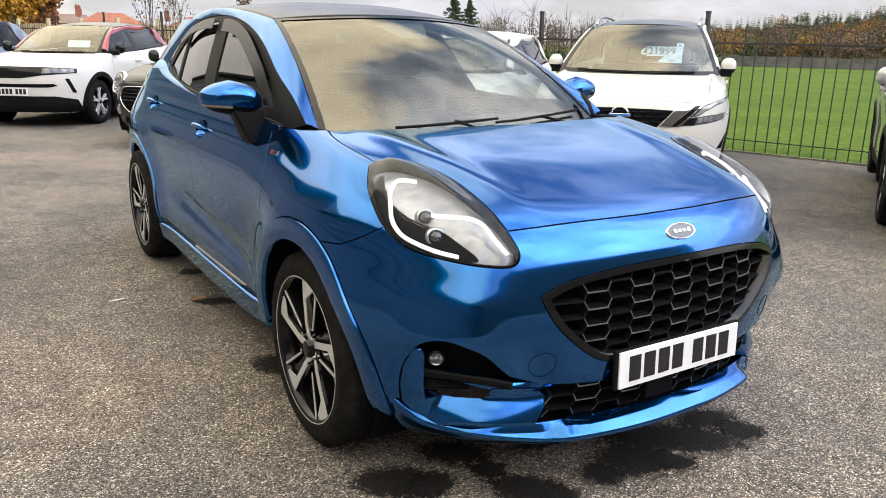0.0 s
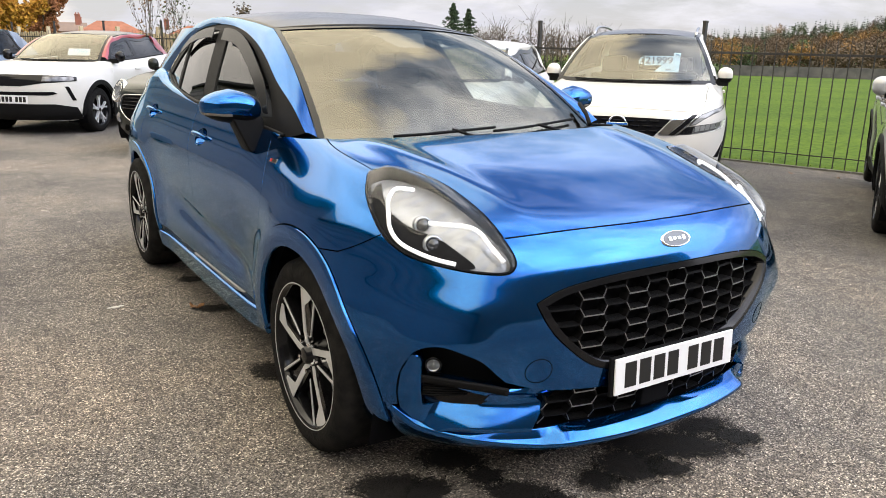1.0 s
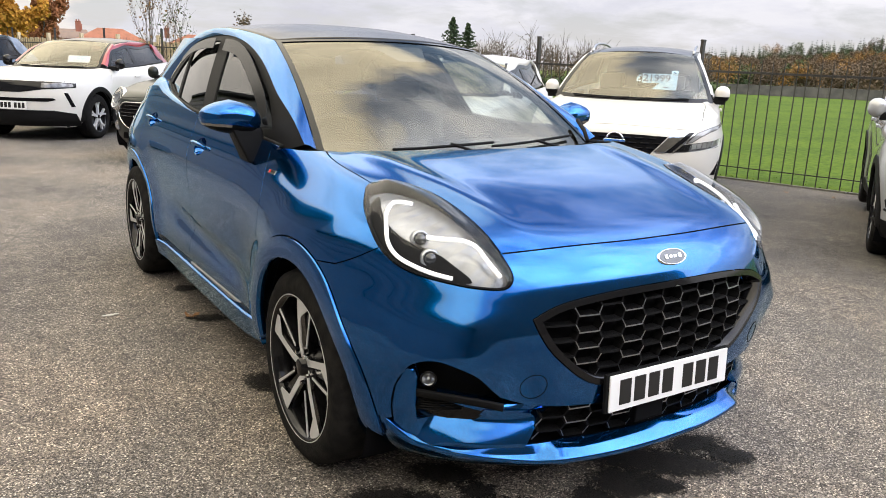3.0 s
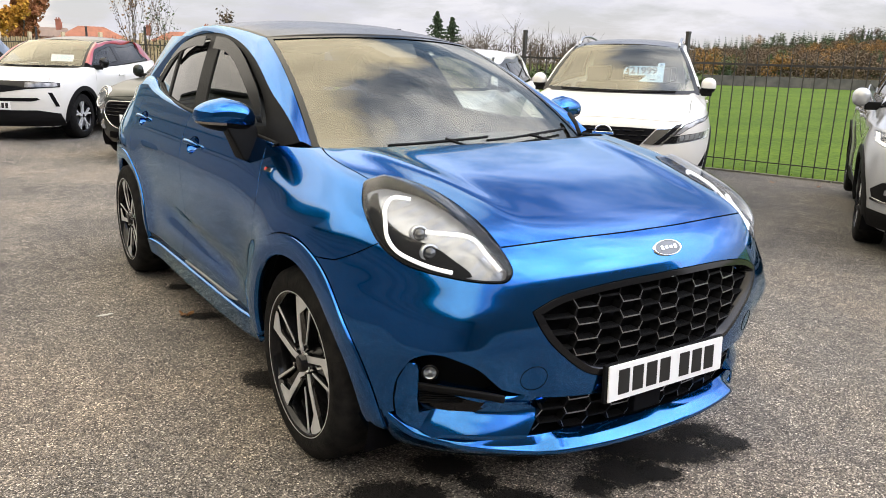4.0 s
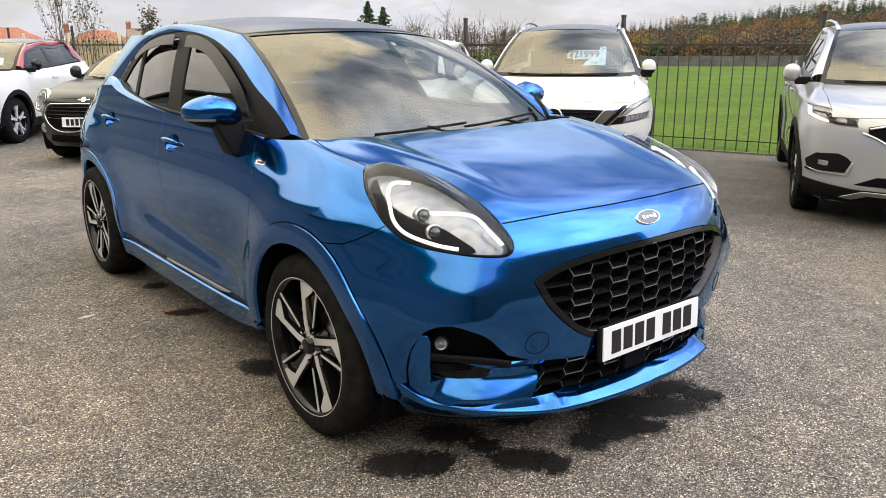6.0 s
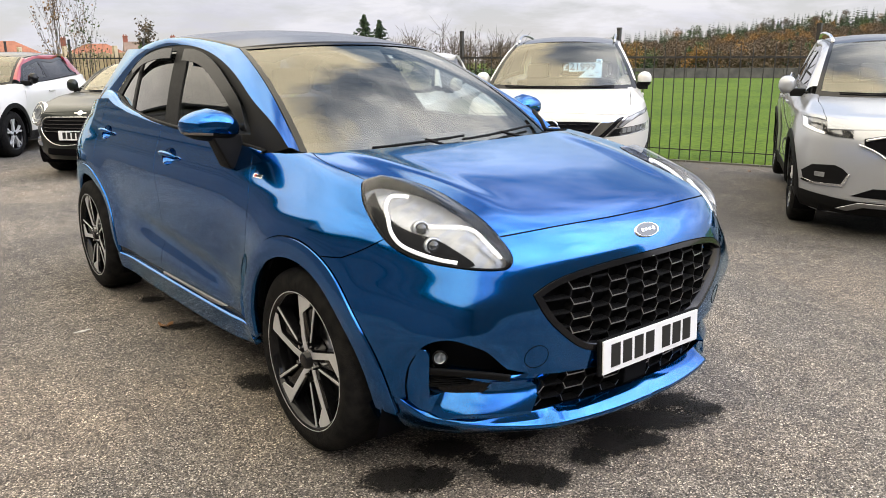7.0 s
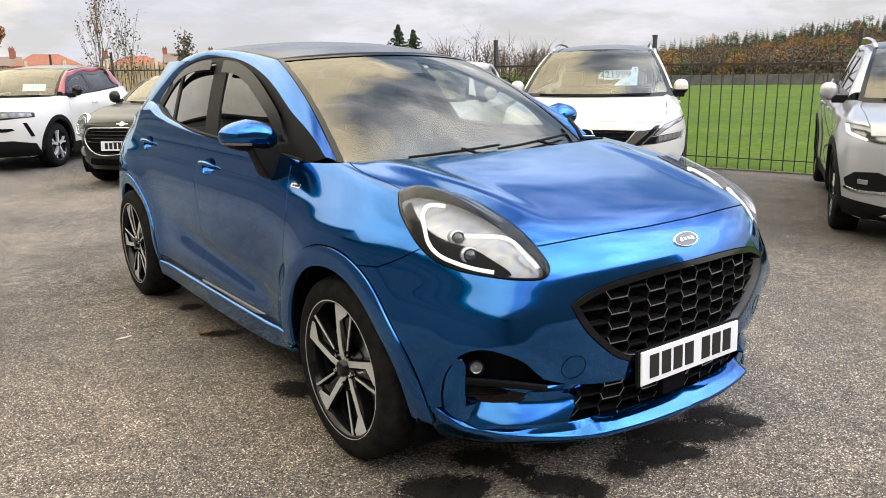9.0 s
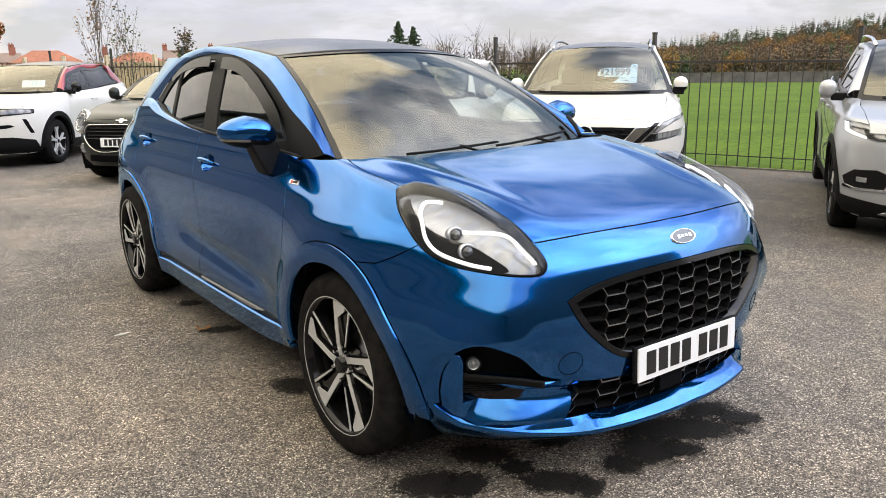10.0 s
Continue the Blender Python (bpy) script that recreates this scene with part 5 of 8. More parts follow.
def honeycomb(name, region, pitch, row, z0, lift, parent, accent, edge_x):
    """Bars of a honeycomb on the nose: flats, slopes, and straight slats towards the ends."""
    dark = bmesh.new()
    flat, hp = pitch * 0.43, pitch / 2
    k_max = int(0.55 / hp) + 2

    def bar(bm, a, b, thick, depth, out):
        a, b = np.array(a), np.array(b)
        n = 1 + int(abs(a[0] - b[0]) / 0.06)
        for i in range(n):
            p, q = a + (b - a) * i / n, a + (b - a) * (i + 1) / n
            if not inside(region, np.array([(p + q) / 2]))[0]:
                continue
            d = (q - p) / (np.linalg.norm(q - p) + 1e-9)
            m = np.array([-d[1], d[0]]) * thick / 2
            ring = []
            for o in (out, out - depth):
                for c in (p - m, p + m, q + m, q - m):
                    ring.append(bm.verts.new(nose(c[0], c[1], o)))
            for f in ((0, 1, 2, 3), (7, 6, 5, 4), (0, 4, 5, 1), (1, 5, 6, 2), (2, 6, 7, 3), (3, 7, 4, 0)):
                bm.faces.new([ring[j] for j in f])

    lo, hi = region[:, 1].min() - row, region[:, 1].max() + row
    for k in range(-k_max, k_max + 1):
        even = k % 2 == 0
        for r in range(int((lo - z0) / row) - 1, int((hi - z0) / row) + 2):
            z = z0 + r * row + (0 if even else row / 2)
            x = k * hp
            if abs(x) > edge_x + hp * 0.6:
                bar(dark, (x - hp / 2, z0 + (r + 0.5) * row), (x + hp / 2, z0 + (r + 0.5) * row), 0.0055, 0.03, lift)
                continue
            bar(dark, (x - flat / 2, z), (x + flat / 2, z), 0.0065, 0.034, lift)
            for sg in (-1, 1):
                for up in (-0.5, 0.5):
                    if even:
                        bar(dark, (x + sg * flat / 2, z), (x + sg * (hp - flat / 2), z + up * row), 0.0055, 0.034, lift)
            if even and accent:
                strokes = [((x - flat / 2, z - 0.0008), (x + flat / 2, z - 0.0008), 0.0034)]
                strokes += [((x + sg * (flat / 2 - 0.003), z - 0.0008), (x + sg * (hp - flat / 2), z + 0.5 * row), 0.0022) for sg in (-1, 1)]
                for p0, p1, thick in strokes:
                    pale = bmesh.new()
                    bar(pale, p0, p1, thick, 0.004, lift + 0.0015)
                    if len(pale.faces):
                        part("grille_accent", pale, M_SILVER, parent)
                    else:
                        pale.free()
    return part(name, dark, M_PLASTIC, parent)


honeycomb("grille_mesh", OUT_XZ, 0.16, 0.047, 0.476, -0.022, grille, True, 0.28)

# lower intake, fog recesses, blades, lip
low_region = np.array([(-0.44, 0.385), (-0.40, 0.400), (0.40, 0.400), (0.44, 0.385), (0.47, 0.285), (-0.47, 0.285)])
intake = panel("lower_intake", hero, join(FOG_TOP, INTAKE_TOP, curve2([INTAKE_TOP[-1], hero.front(0, 0.262)]), curve2(F([(0, 0.262), (0.394, 0.254), (0.651, 0.263), (0.754, 0.294), (0.779, 0.346), (0.788, 0.428), (0.776, 0.512)]))),
               M_PLASTIC, car, "black lower intake", sides="c", gap=-0.004, lift=-0.07, depth=0.002, h=0.03)
honeycomb("intake_mesh", low_region, 0.16, 0.047, 0.332, -0.020, intake, True, 0.5)
bm = bmesh.new()
box(bm, (0.118, 0.03, 0.078), (-0.058, -0.778, 0.338), 0.006)
part("radar_cover", bm, M_DARK, intake, "black square radar cover")
BLADE = F([(0.715, 0.437), (0.578, 0.413), (0.437, 0.390), (0.413, 0.378), (0.445, 0.325), (0.477, 0.277), (0.497, 0.260), (0.632, 0.269), (0.697, 0.279), (0.750, 0.302), (0.779, 0.336), (0.789, 0.388), (0.789, 0.454), (0.777, 0.516),
           (0.768, 0.512), (0.757, 0.482), (0.753, 0.440), (0.750, 0.403), (0.743, 0.347), (0.727, 0.333), (0.680, 0.329), (0.622, 0.332), (0.603, 0.347), (0.582, 0.382), (0.598, 0.396), (0.650, 0.411)])
blade_line = join(*[curve2([BLADE[i], BLADE[(i + 1) % len(BLADE)]], step=0.01) for i in range(len(BLADE))])


def blade_bend(s, t):
    """A scoop under the blade's top edge, then a long ledge facing up."""
    q = hero.at(s, t)
    h = np.clip((q[..., 2] - 0.268) / 0.13, 0, 1)
    w = smooth(-q[..., 0], 0.43, 0.62)
    arm = w * np.interp(h, [0, 0.07, 0.50, 0.88, 1.0], [-0.004, 0.016, -0.048, -0.042, -0.004]) + (1 - w) * np.interp(h, [0, 0.07, 0.60, 0.90, 1.0], [-0.004, 0.014, -0.044, -0.034, -0.004])
    k = smooth(-q[..., 0], 0.70, 0.765)
    return arm * (1 - k) + 0.004 * k


for sd in "rl":
    fx = 1 if sd == "r" else -1
    panel("bumper_blade", hero, blade_line, M_BLUE, car, "blue blade framing the fog lamp", sides=sd, gap=-0.0015, lift=0.0, depth=0.04, h=0.010, bend=blade_bend)
    # black shelf between the fog lamp and the slats
    shelf = new("fog_surround")
    shelf.parent = car
    shelf["label"] = "gloss black fog lamp surround"
    sheet("shelf", lambda u, v, fx=fx: nose(0.755 - 0.20 * u, 0.452 - 0.030 * u ** 2 - 0.022 * v, -0.004 - 0.002 * v) * np.array([fx, 1, 1]), 16, 4, M_PLASTIC, shelf, thick=0.008)
    for i in range(5):
        z = 0.422 - 0.0085 * i
        sheet("slat", lambda u, v, z=z, fx=fx, i=i: nose(0.748 - (0.125 - 0.008 * i) * u, z - 0.0035 * v, -0.018 - 0.032 * u) * np.array([fx, 1, 1]), 12, 2, M_PLASTIC, shelf, thick=0.012)
    pan = F([(0.752, 0.44), (0.60, 0.405), (0.582, 0.385), (0.598, 0.350), (0.620, 0.331), (0.680, 0.327), (0.730, 0.331), (0.750, 0.350), (0.756, 0.40)])
    panel("recess_pan", hero, join(*[curve2([pan[i], pan[(i + 1) % len(pan)]], step=0.01) for i in range(len(pan))]), M_BLACK, shelf, "gloss black recess panel", sides=sd, gap=-0.004, lift=-0.046, depth=0.004, h=0.015)
    c = nose(0.738, 0.480, -0.030)
    c = Vector((c[0] * fx, c[1], c[2]))
    aim = Vector((-0.55 * fx, -0.83, 0.0)).normalized()
    fog = new("fog_lamp")
    fog.parent = car
    turn = aim.to_track_quat("-X", "Z").to_matrix().to_4x4()
    fog.matrix_basis = Matrix.Translation(c) @ turn @ Matrix.Scale(0.8, 4)
    vs, fs = lathe([(-0.016, 0.025), (-0.016, 0.022), (0.0, 0.018), (0.012, 0.008), (0.014, 0.0)], 24)
    mesh_object("reflector", vs, fs, M_SILVER, fog)
    vs, fs = lathe([(-0.020, 0.0), (-0.019, 0.010), (-0.016, 0.020), (-0.012, 0.023)], 24)
    mesh_object("lens", vs, fs, M_LENS, fog).visible_shadow = False
    vs, fs = lathe([(-0.012, 0.031), (-0.018, 0.027), (-0.016, 0.0225), (0.0, 0.0225)], 24)
    mesh_object("bezel", vs, fs, M_BLACK, fog)


def undertray(u, v):
    f = nose(0.79 * (2 * u - 1), 0.212, -0.030)
    b = f * np.array([1, 0, 1]) + np.array([0, -0.30, 0.02])
    return f + (b - f) * v[..., None]


sheet("undertray", undertray, 31, 3, M_DARK, car)
sheet("intake_floor", lambda u, v: nose(0.70 * (2 * u - 1), 0.212 + 0.07 * v, -0.030 - 0.050 * v), 31, 4, M_DARK, car)


def lip(u, v):
    """The bumper's foot: a thin side lip, and a flat splitter that juts out between two sharp corners."""
    x = 0.803 * u
    kx = [0, 0.30, 0.375, 0.400, 0.435, 0.55, 0.65, 0.73, 0.765, 0.79, 0.803]

    def knee(ks):
        return sum(np.interp(x + d, kx, ks) for d in (-0.014, -0.007, 0.0, 0.007, 0.014)) / 5

    zt = knee([0.276, 0.275, 0.276, 0.275, 0.272, 0.265, 0.267, 0.282, 0.310, 0.336, 0.338])
    ze = knee([0.238, 0.243, 0.243, 0.238, 0.230, 0.236, 0.250, 0.263, 0.294, 0.329, 0.333])
    oe = knee([0.050, 0.058, 0.058, 0.050, 0.036, 0.018, 0.014, 0.010, 0.008, 0.006, 0.004])
    zb = knee([0.205, 0.203, 0.201, 0.196, 0.186, 0.181, 0.183, 0.185, 0.190, 0.200, 0.200])
    plate_ = knee([1, 1, 0.85, 0.65, 0.40, 0.05, 0, 0, 0, 0, 0])
    z1, o1 = ze + 0.006 + 0.016 * plate_, 0.55 * oe - 0.012 * plate_
    cut = np.array([0.0, 0.28, 0.52, 0.62, 1.0])
    z, o = np.zeros_like(x), np.zeros_like(x)
    zs, os__ = (zt, z1, ze, ze - 0.008, zb), (-0.012 + 0 * x, o1, oe, oe - 0.001, -0.02 + 0 * x)
    for i in range(4):
        k = np.clip((v - cut[i]) / (cut[i + 1] - cut[i]), 0, 1)
        here = (v >= cut[i]) if i == 3 else (v >= cut[i]) & (v < cut[i + 1])
        e = k ** 1.5 if i == 3 else k
        z, o = np.where(here, zs[i] + (zs[i + 1] - zs[i]) * k, z), np.where(here, os__[i] + (os__[i + 1] - os__[i]) * e, o)
    return nose(x, z, o)


sheet("front_lip", lambda u, v: np.where((u < 0.5)[..., None], lip(1 - 2 * u, v), lip(2 * u - 1, v) * np.array([-1, 1, 1])), 161, 26, M_BLUE, car, "blue splitter lip along the bumper's foot", thick=0.006)
# side foot of the bumper behind the lip, down to the wheel arch
for sd in "rl":
    panel("bumper_foot", hero, join(curve2(F([(0.810, 0.337), (0.797, 0.337)])), curve2(F([(0.797, 0.337), (0.775, 0.200)])), curve2(F([(0.775, 0.200), (0.801, 0.213), (0.814, 0.242)])), curve2([hero.front(0.812, 0.24), hero.front(0.803, 0.331)])), M_BLUE, car, sides=sd, gap=-0.004, lift=-0.003, h=0.015)

# number plate: characters as plain bars
plate = new("number_plate")
plate.parent = car
plate["label"] = "white number plate with dark bars"
plate.matrix_basis = pose(-0.004, -0.815, 0.4285, -3, 0.6, 0)
bm = bmesh.new()
box(bm, (0.520, 0.006, 0.111), (0, 0, 0), 0.003)
part("plate_body", bm, M_WHITE_PLATE, plate)
bm = bmesh.new()
box(bm, (0.54, 0.012, 0.118), (0, 0.010, 0), 0.003)
part("plate_holder", bm, M_PLASTIC, plate)
for i, x in enumerate((-0.198, -0.138, -0.078, -0.018, 0.072, 0.132, 0.192)):
    bm = bmesh.new()
    box(bm, (0.046, 0.002, 0.076), (x, -0.0035, 0), 0.0008)
    part("bar", bm, M_INK, plate)

# badge
badge = new("badge")
badge.parent = car
nrm = hero.normal(np.array(0.0001), np.array(hero.up(0.798)))
badge.matrix_basis = Matrix.Translation(Vector(hero.at(0.0, hero.up(0.798)))) @ Vector(tuple(nrm)).to_track_quat("-X", "Z").to_matrix().to_4x4() @ Matrix.Diagonal((1, 1.20, 0.50, 1))
vs, fs = lathe([(0.004, 0.052), (-0.003, 0.051), (-0.005, 0.048), (-0.003, 0.045)], 40)
mesh_object("ring", vs, fs, M_CHROME, badge)
vs, fs = lathe([(-0.004, 0.045), (-0.0055, 0.02), (-0.006, 0.0)], 40)
mesh_object("plaque", vs, fs, material("badge_grey", (0.15, 0.165, 0.19), 0.5), badge)
bm = bmesh.new()
for i, y in enumerate((-0.024, -0.008, 0.008, 0.024)):
    box(bm, (0.002, 0.010, 0.026 if i % 3 == 0 else 0.018), (-0.0065, y, 0), 0.0008)
part("mark", bm, M_CHROME, badge)

# headlamps
DRL1 = F([(0.639, 0.929), (0.676, 0.931), (0.703, 0.920), (0.731, 0.898), (0.751, 0.870), (0.765, 0.836), (0.761, 0.808), (0.742, 0.792), (0.710, 0.778), (0.669, 0.769)])
DRL2 = F([(0.682, 0.863), (0.642, 0.862), (0.600, 0.859), (0.584, 0.849), (0.578, 0.825), (0.568, 0.798), (0.559, 0.778)])


def lamp_line(pts, lift):
    ps = [hero.at(*q) + hero.normal(np.array(q[0]), np.array(q[1])) * lift for q in curve2(pts, step=0.008)]
    return np.array(ps)


def lens_bulge(s, t):
    """The clear cover stands proud of the wing, most along its crest."""
    away = np.sqrt(((np.stack([s, t], -1)[:, None, :] - lamp[None]) ** 2).sum(-1)).min(1)
    return 0.024 * smooth(away, 0.0, 0.075)


M_BOWL = material("lamp_bowl", (0.38, 0.385, 0.40), 0.30, 0.45, 0.2, second=(0.20, 0.205, 0.22), scale=14)
M_BEZEL = material("lamp_bezel", (0.006, 0.006, 0.007), 0.45, spec=0.08)
for sd in "rl":
    fl = np.array([1.0, 1, 1]) if sd == "r" else np.array([-1.0, 1, 1])
    hl = new("headlamp")
    hl.parent = car
    hl["label"] = "clear teardrop headlamp with a white light signature"
    o_ = shrink(lamp, 0.002)
    i_ = shrink(lamp, 0.007)
    panel("lens", hero, o_, M_LENS, hl, sides=sd, gap=0, lift=0.003, depth=0.006, h=0.015, bend=lens_bulge).visible_shadow = False
    panel("bezel", hero, o_, M_BEZEL, hl, holes=[i_], sides=sd, gap=0, lift=-0.003, depth=0.045, h=0.01)
    panel("bowl", hero, o_, M_BOWL, hl, "silvery ribbed reflector", sides=sd, gap=0, lift=-0.042, depth=0.002, h=0.008, bend=lambda s, t: 0.0012 * np.sin(95 * (0.9 * s + 0.45 * t)) + 0.0006 * np.sin(230 * (0.8 * s + 0.6 * t)))
    dark_part = curve2(T([(0.685, -0.192)]) + S([(-0.266, 0.886), (-0.334, 0.848), (-0.394, 0.820)]) + F([(0.758, 0.788), (0.686, 0.767), (0.627, 0.767), (0.652, 0.805), (0.684, 0.842), (0.721, 0.859)]), closed=True)
    panel("inner_bezel", hero, dark_part, M_BEZEL, hl, "black inner bezel", sides=sd, gap=0, lift=-0.032, depth=0.004, h=0.02)
    edge_out = S([(-0.276, 0.882), (-0.334, 0.848), (-0.387, 0.817)]) + F([(0.747, 0.775), (0.700, 0.762), (0.641, 0.753)])
    edge_in = F([(0.644, 0.763), (0.689, 0.773), (0.731, 0.790), (0.757, 0.811), (0.761, 0.841), (0.756, 0.868)])
    panel("lower_bezel", hero, join(curve2(edge_out), curve2([edge_out[-1], edge_in[0]]), curve2(edge_in), curve2([edge_in[-1], edge_out[0]])), M_BEZEL, hl, "black bezel under the light strip", sides=sd, gap=0, lift=-0.016, depth=0.004, h=0.02)
    for pts in (DRL1, DRL2):
        line = lamp_line(pts, -0.007) * fl
        tube("light_strip", line, 0.0060, M_DRL, hl, "lit white daylight strip", sides=8)
    for (px, pz), rr in (((0.690, 0.872), 0.019), ((0.700, 0.822), 0.020)):
        st = hero.front(px, pz)
        v0 = Vector(tuple((hero.at(*st) - hero.normal(np.array(st[0]), np.array(st[1])) * 0.036) * fl))
        aim = Vector((-0.35 * fl[0], -0.9, 0.25)).normalized()
        pm = new("projector")
        pm.parent = hl
        pm.matrix_basis = Matrix.Translation(v0) @ aim.to_track_quat("-X", "Z").to_matrix().to_4x4()
        vs, fs = lathe([(-0.014, 0.0), (-0.012, 0.6 * rr), (-0.006, 0.9 * rr), (0.0, rr), (0.02, rr * 1.02)], 24)
        mesh_object("projector_lens", vs, fs, material("projector_glass", (0.03, 0.032, 0.036), 0.05, 0.0, 0.6), pm)
        vs, fs = lathe([(0.0, rr * 1.02), (-0.006, rr * 1.1), (0.004, rr * 1.45), (0.03, rr * 1.5)], 24)
        mesh_object("projector_ring", vs, fs, M_SILVER, pm)

# side: cladding, sill, handles
CLAD_LOW = L([(0.482, 0.315), (0.9, 0.306), (1.50, 0.300), (1.9, 0.300), (2.14, 0.306)])
SILL_LOW = L([(0.470, 0.235), (0.9, 0.205), (1.5, 0.20), (1.9, 0.205), (2.15, 0.225)])
for sd in "rl":
    panel("sill_trim", SKIN, join(SILL_F, SILL_R, curve2([SILL_R[-1], CLAD_LOW[-1]]), CLAD_LOW[::-1]), M_BLACK, car, "gloss black trim over the sill", sides=sd, gap=0.001, lift=-0.006, depth=0.01)
    panel("sill_strip", SKIN, join(L([(0.72, 0.338), (1.2, 0.328), (1.50, 0.322)]), L([(1.50, 0.322), (1.49, 0.312)]), L([(1.49, 0.312), (1.1, 0.316), (0.78, 0.326), (0.72, 0.338)])), M_SILVER, car, sides=sd, gap=0, lift=0.002, depth=0.008)
    panel("sill", SKIN, join(CLAD_LOW, curve2([CLAD_LOW[-1], SILL_LOW[-1]]), SILL_LOW[::-1], curve2([SILL_LOW[0], CLAD_LOW[0]])), M_BLUE, car, sides=sd, gap=0, lift=0.016, depth=0.03, bend=lambda s, t: -0.018 * (1 - smooth(s, 0.47, 0.70)))
    fx = 1 if sd == "r" else -1
    for (yh, zh) in HANDLES:
        hd = new("door_handle")
        hd.parent = car
        hd["label"] = "blue door handle over a dark cup"
        nn = Vector(tuple(hero.normal(np.array(hero.side(yh, zh)[0]), np.array(hero.side(yh, zh)[1])) * (np.array([1, 1, 1]) if sd == "r" else np.array([-1, 1, 1]))))
        pp = hero.at(*hero.side(yh, zh))
        hd.matrix_basis = Matrix.Translation((pp[0] * fx, pp[1], pp[2])) @ nn.to_track_quat("-X", "Z").to_matrix().to_4x4()
        vs, fs = lathe([(0.001, 1.02), (0.004, 0.96), (0.022, 0.80), (0.034, 0.45), (0.036, 0.0)], 32)
        mesh_object("cup", [(x, y * 0.082, z * 0.040) for x, y, z in vs], fs, M_BLUE, hd)
        yy = np.linspace(-0.098, 0.098, 15)
        vs, fs = [], []
        for i, q in enumerate(yy):
            w = 0.011 * (1 - abs(q / 0.105) ** 4)
            for a in np.linspace(0, 2 * math.pi, 10, endpoint=False):
                vs.append((-0.016 - 0.014 * (1 - (q / 0.1) ** 2) + 0.007 * math.cos(a) + (0.012 if abs(q) > 0.09 else 0), q, w * math.sin(a) + 0.004))
        for i in range(14):
            for k in range(10):
                fs.append((i * 10 + k, i * 10 + (k + 1) % 10, (i + 1) * 10 + (k + 1) % 10, (i + 1) * 10 + k))
        mesh_object("grip", vs, fs, M_BLUE, hd)

# mirrors
for fx in (1, -1):
    mr = new("wing_mirror")
    mr.parent = car
    mr["label"] = "blue door mirror on a black foot"

    def mirror_shell(u, v, lo=-1.0, hi=1.0, fx=fx, grow=0.0):
        a, b = 2 * math.pi * u, lo + (hi - lo) * v
        ring = np.sqrt(np.clip(1 - np.abs(b) ** 2.6, 0, 1))
        cx, cy = np.cos(a), np.sin(a)
        pw = 0.72
        x = np.sign(cx) * np.abs(cx) ** pw * ring
        y = np.sign(cy) * np.abs(cy) ** pw * ring
        y = np.where(y > 0, y * 0.35, y * 1.0)
        taper = 1 - 0.20 * np.clip(-x * 1.0, 0, 1)
        X = -0.868 + (0.112 + grow) * x
        Y = 0.675 + (0.085 + grow) * y + 0.10 * np.clip(-(X + 0.80), 0, 1) * 1.2
        Z = 1.100 + (0.066 + grow) * b * taper - 0.014 * np.clip(x, 0, 1)
        return np.stack([X * fx, Y, Z], -1)

    sheet("mirror_cap", lambda u, v: mirror_shell(u, v, -0.38, 1.0), 49, 17, M_BLUE, mr)
    sheet("mirror_base", lambda u, v: mirror_shell(u, v, -1.0, -0.40, grow=-0.002), 49, 9, M_PLASTIC, mr)
    sheet("indicator", lambda u, v: mirror_shell(0.50 + 0.24 * u, v, -0.52, -0.36, grow=0.001), 17, 5, material("indicator_clear", (0.30, 0.28, 0.25), 0.1, 0.4, 1.0), mr, "clear side indicator strip")
    bm = bmesh.new()
    r = bmesh.ops.create_cube(bm, size=1)
    for v in bm.verts:
        top = v.co.z > 0
        v.co = Vector(((-0.822 if top else -0.785) * fx + v.co.x * (0.125 if top else 0.075), 0.655 + v.co.y * (0.075 if top else 0.11), 1.066 if top else 0.930))
    bmesh.ops.bevel(bm, geom=list(bm.edges), offset=0.014, segments=3, profile=0.6, affect="EDGES")
    part("mirror_foot", bm, M_PLASTIC, mr, smooth_faces=True)
    bm = bmesh.new()
    box(bm, (0.155, 0.004, 0.072), (-0.860 * fx, 0.708, 1.098), 0.002)
    part("mirror_glass", bm, M_CHROME, mr)

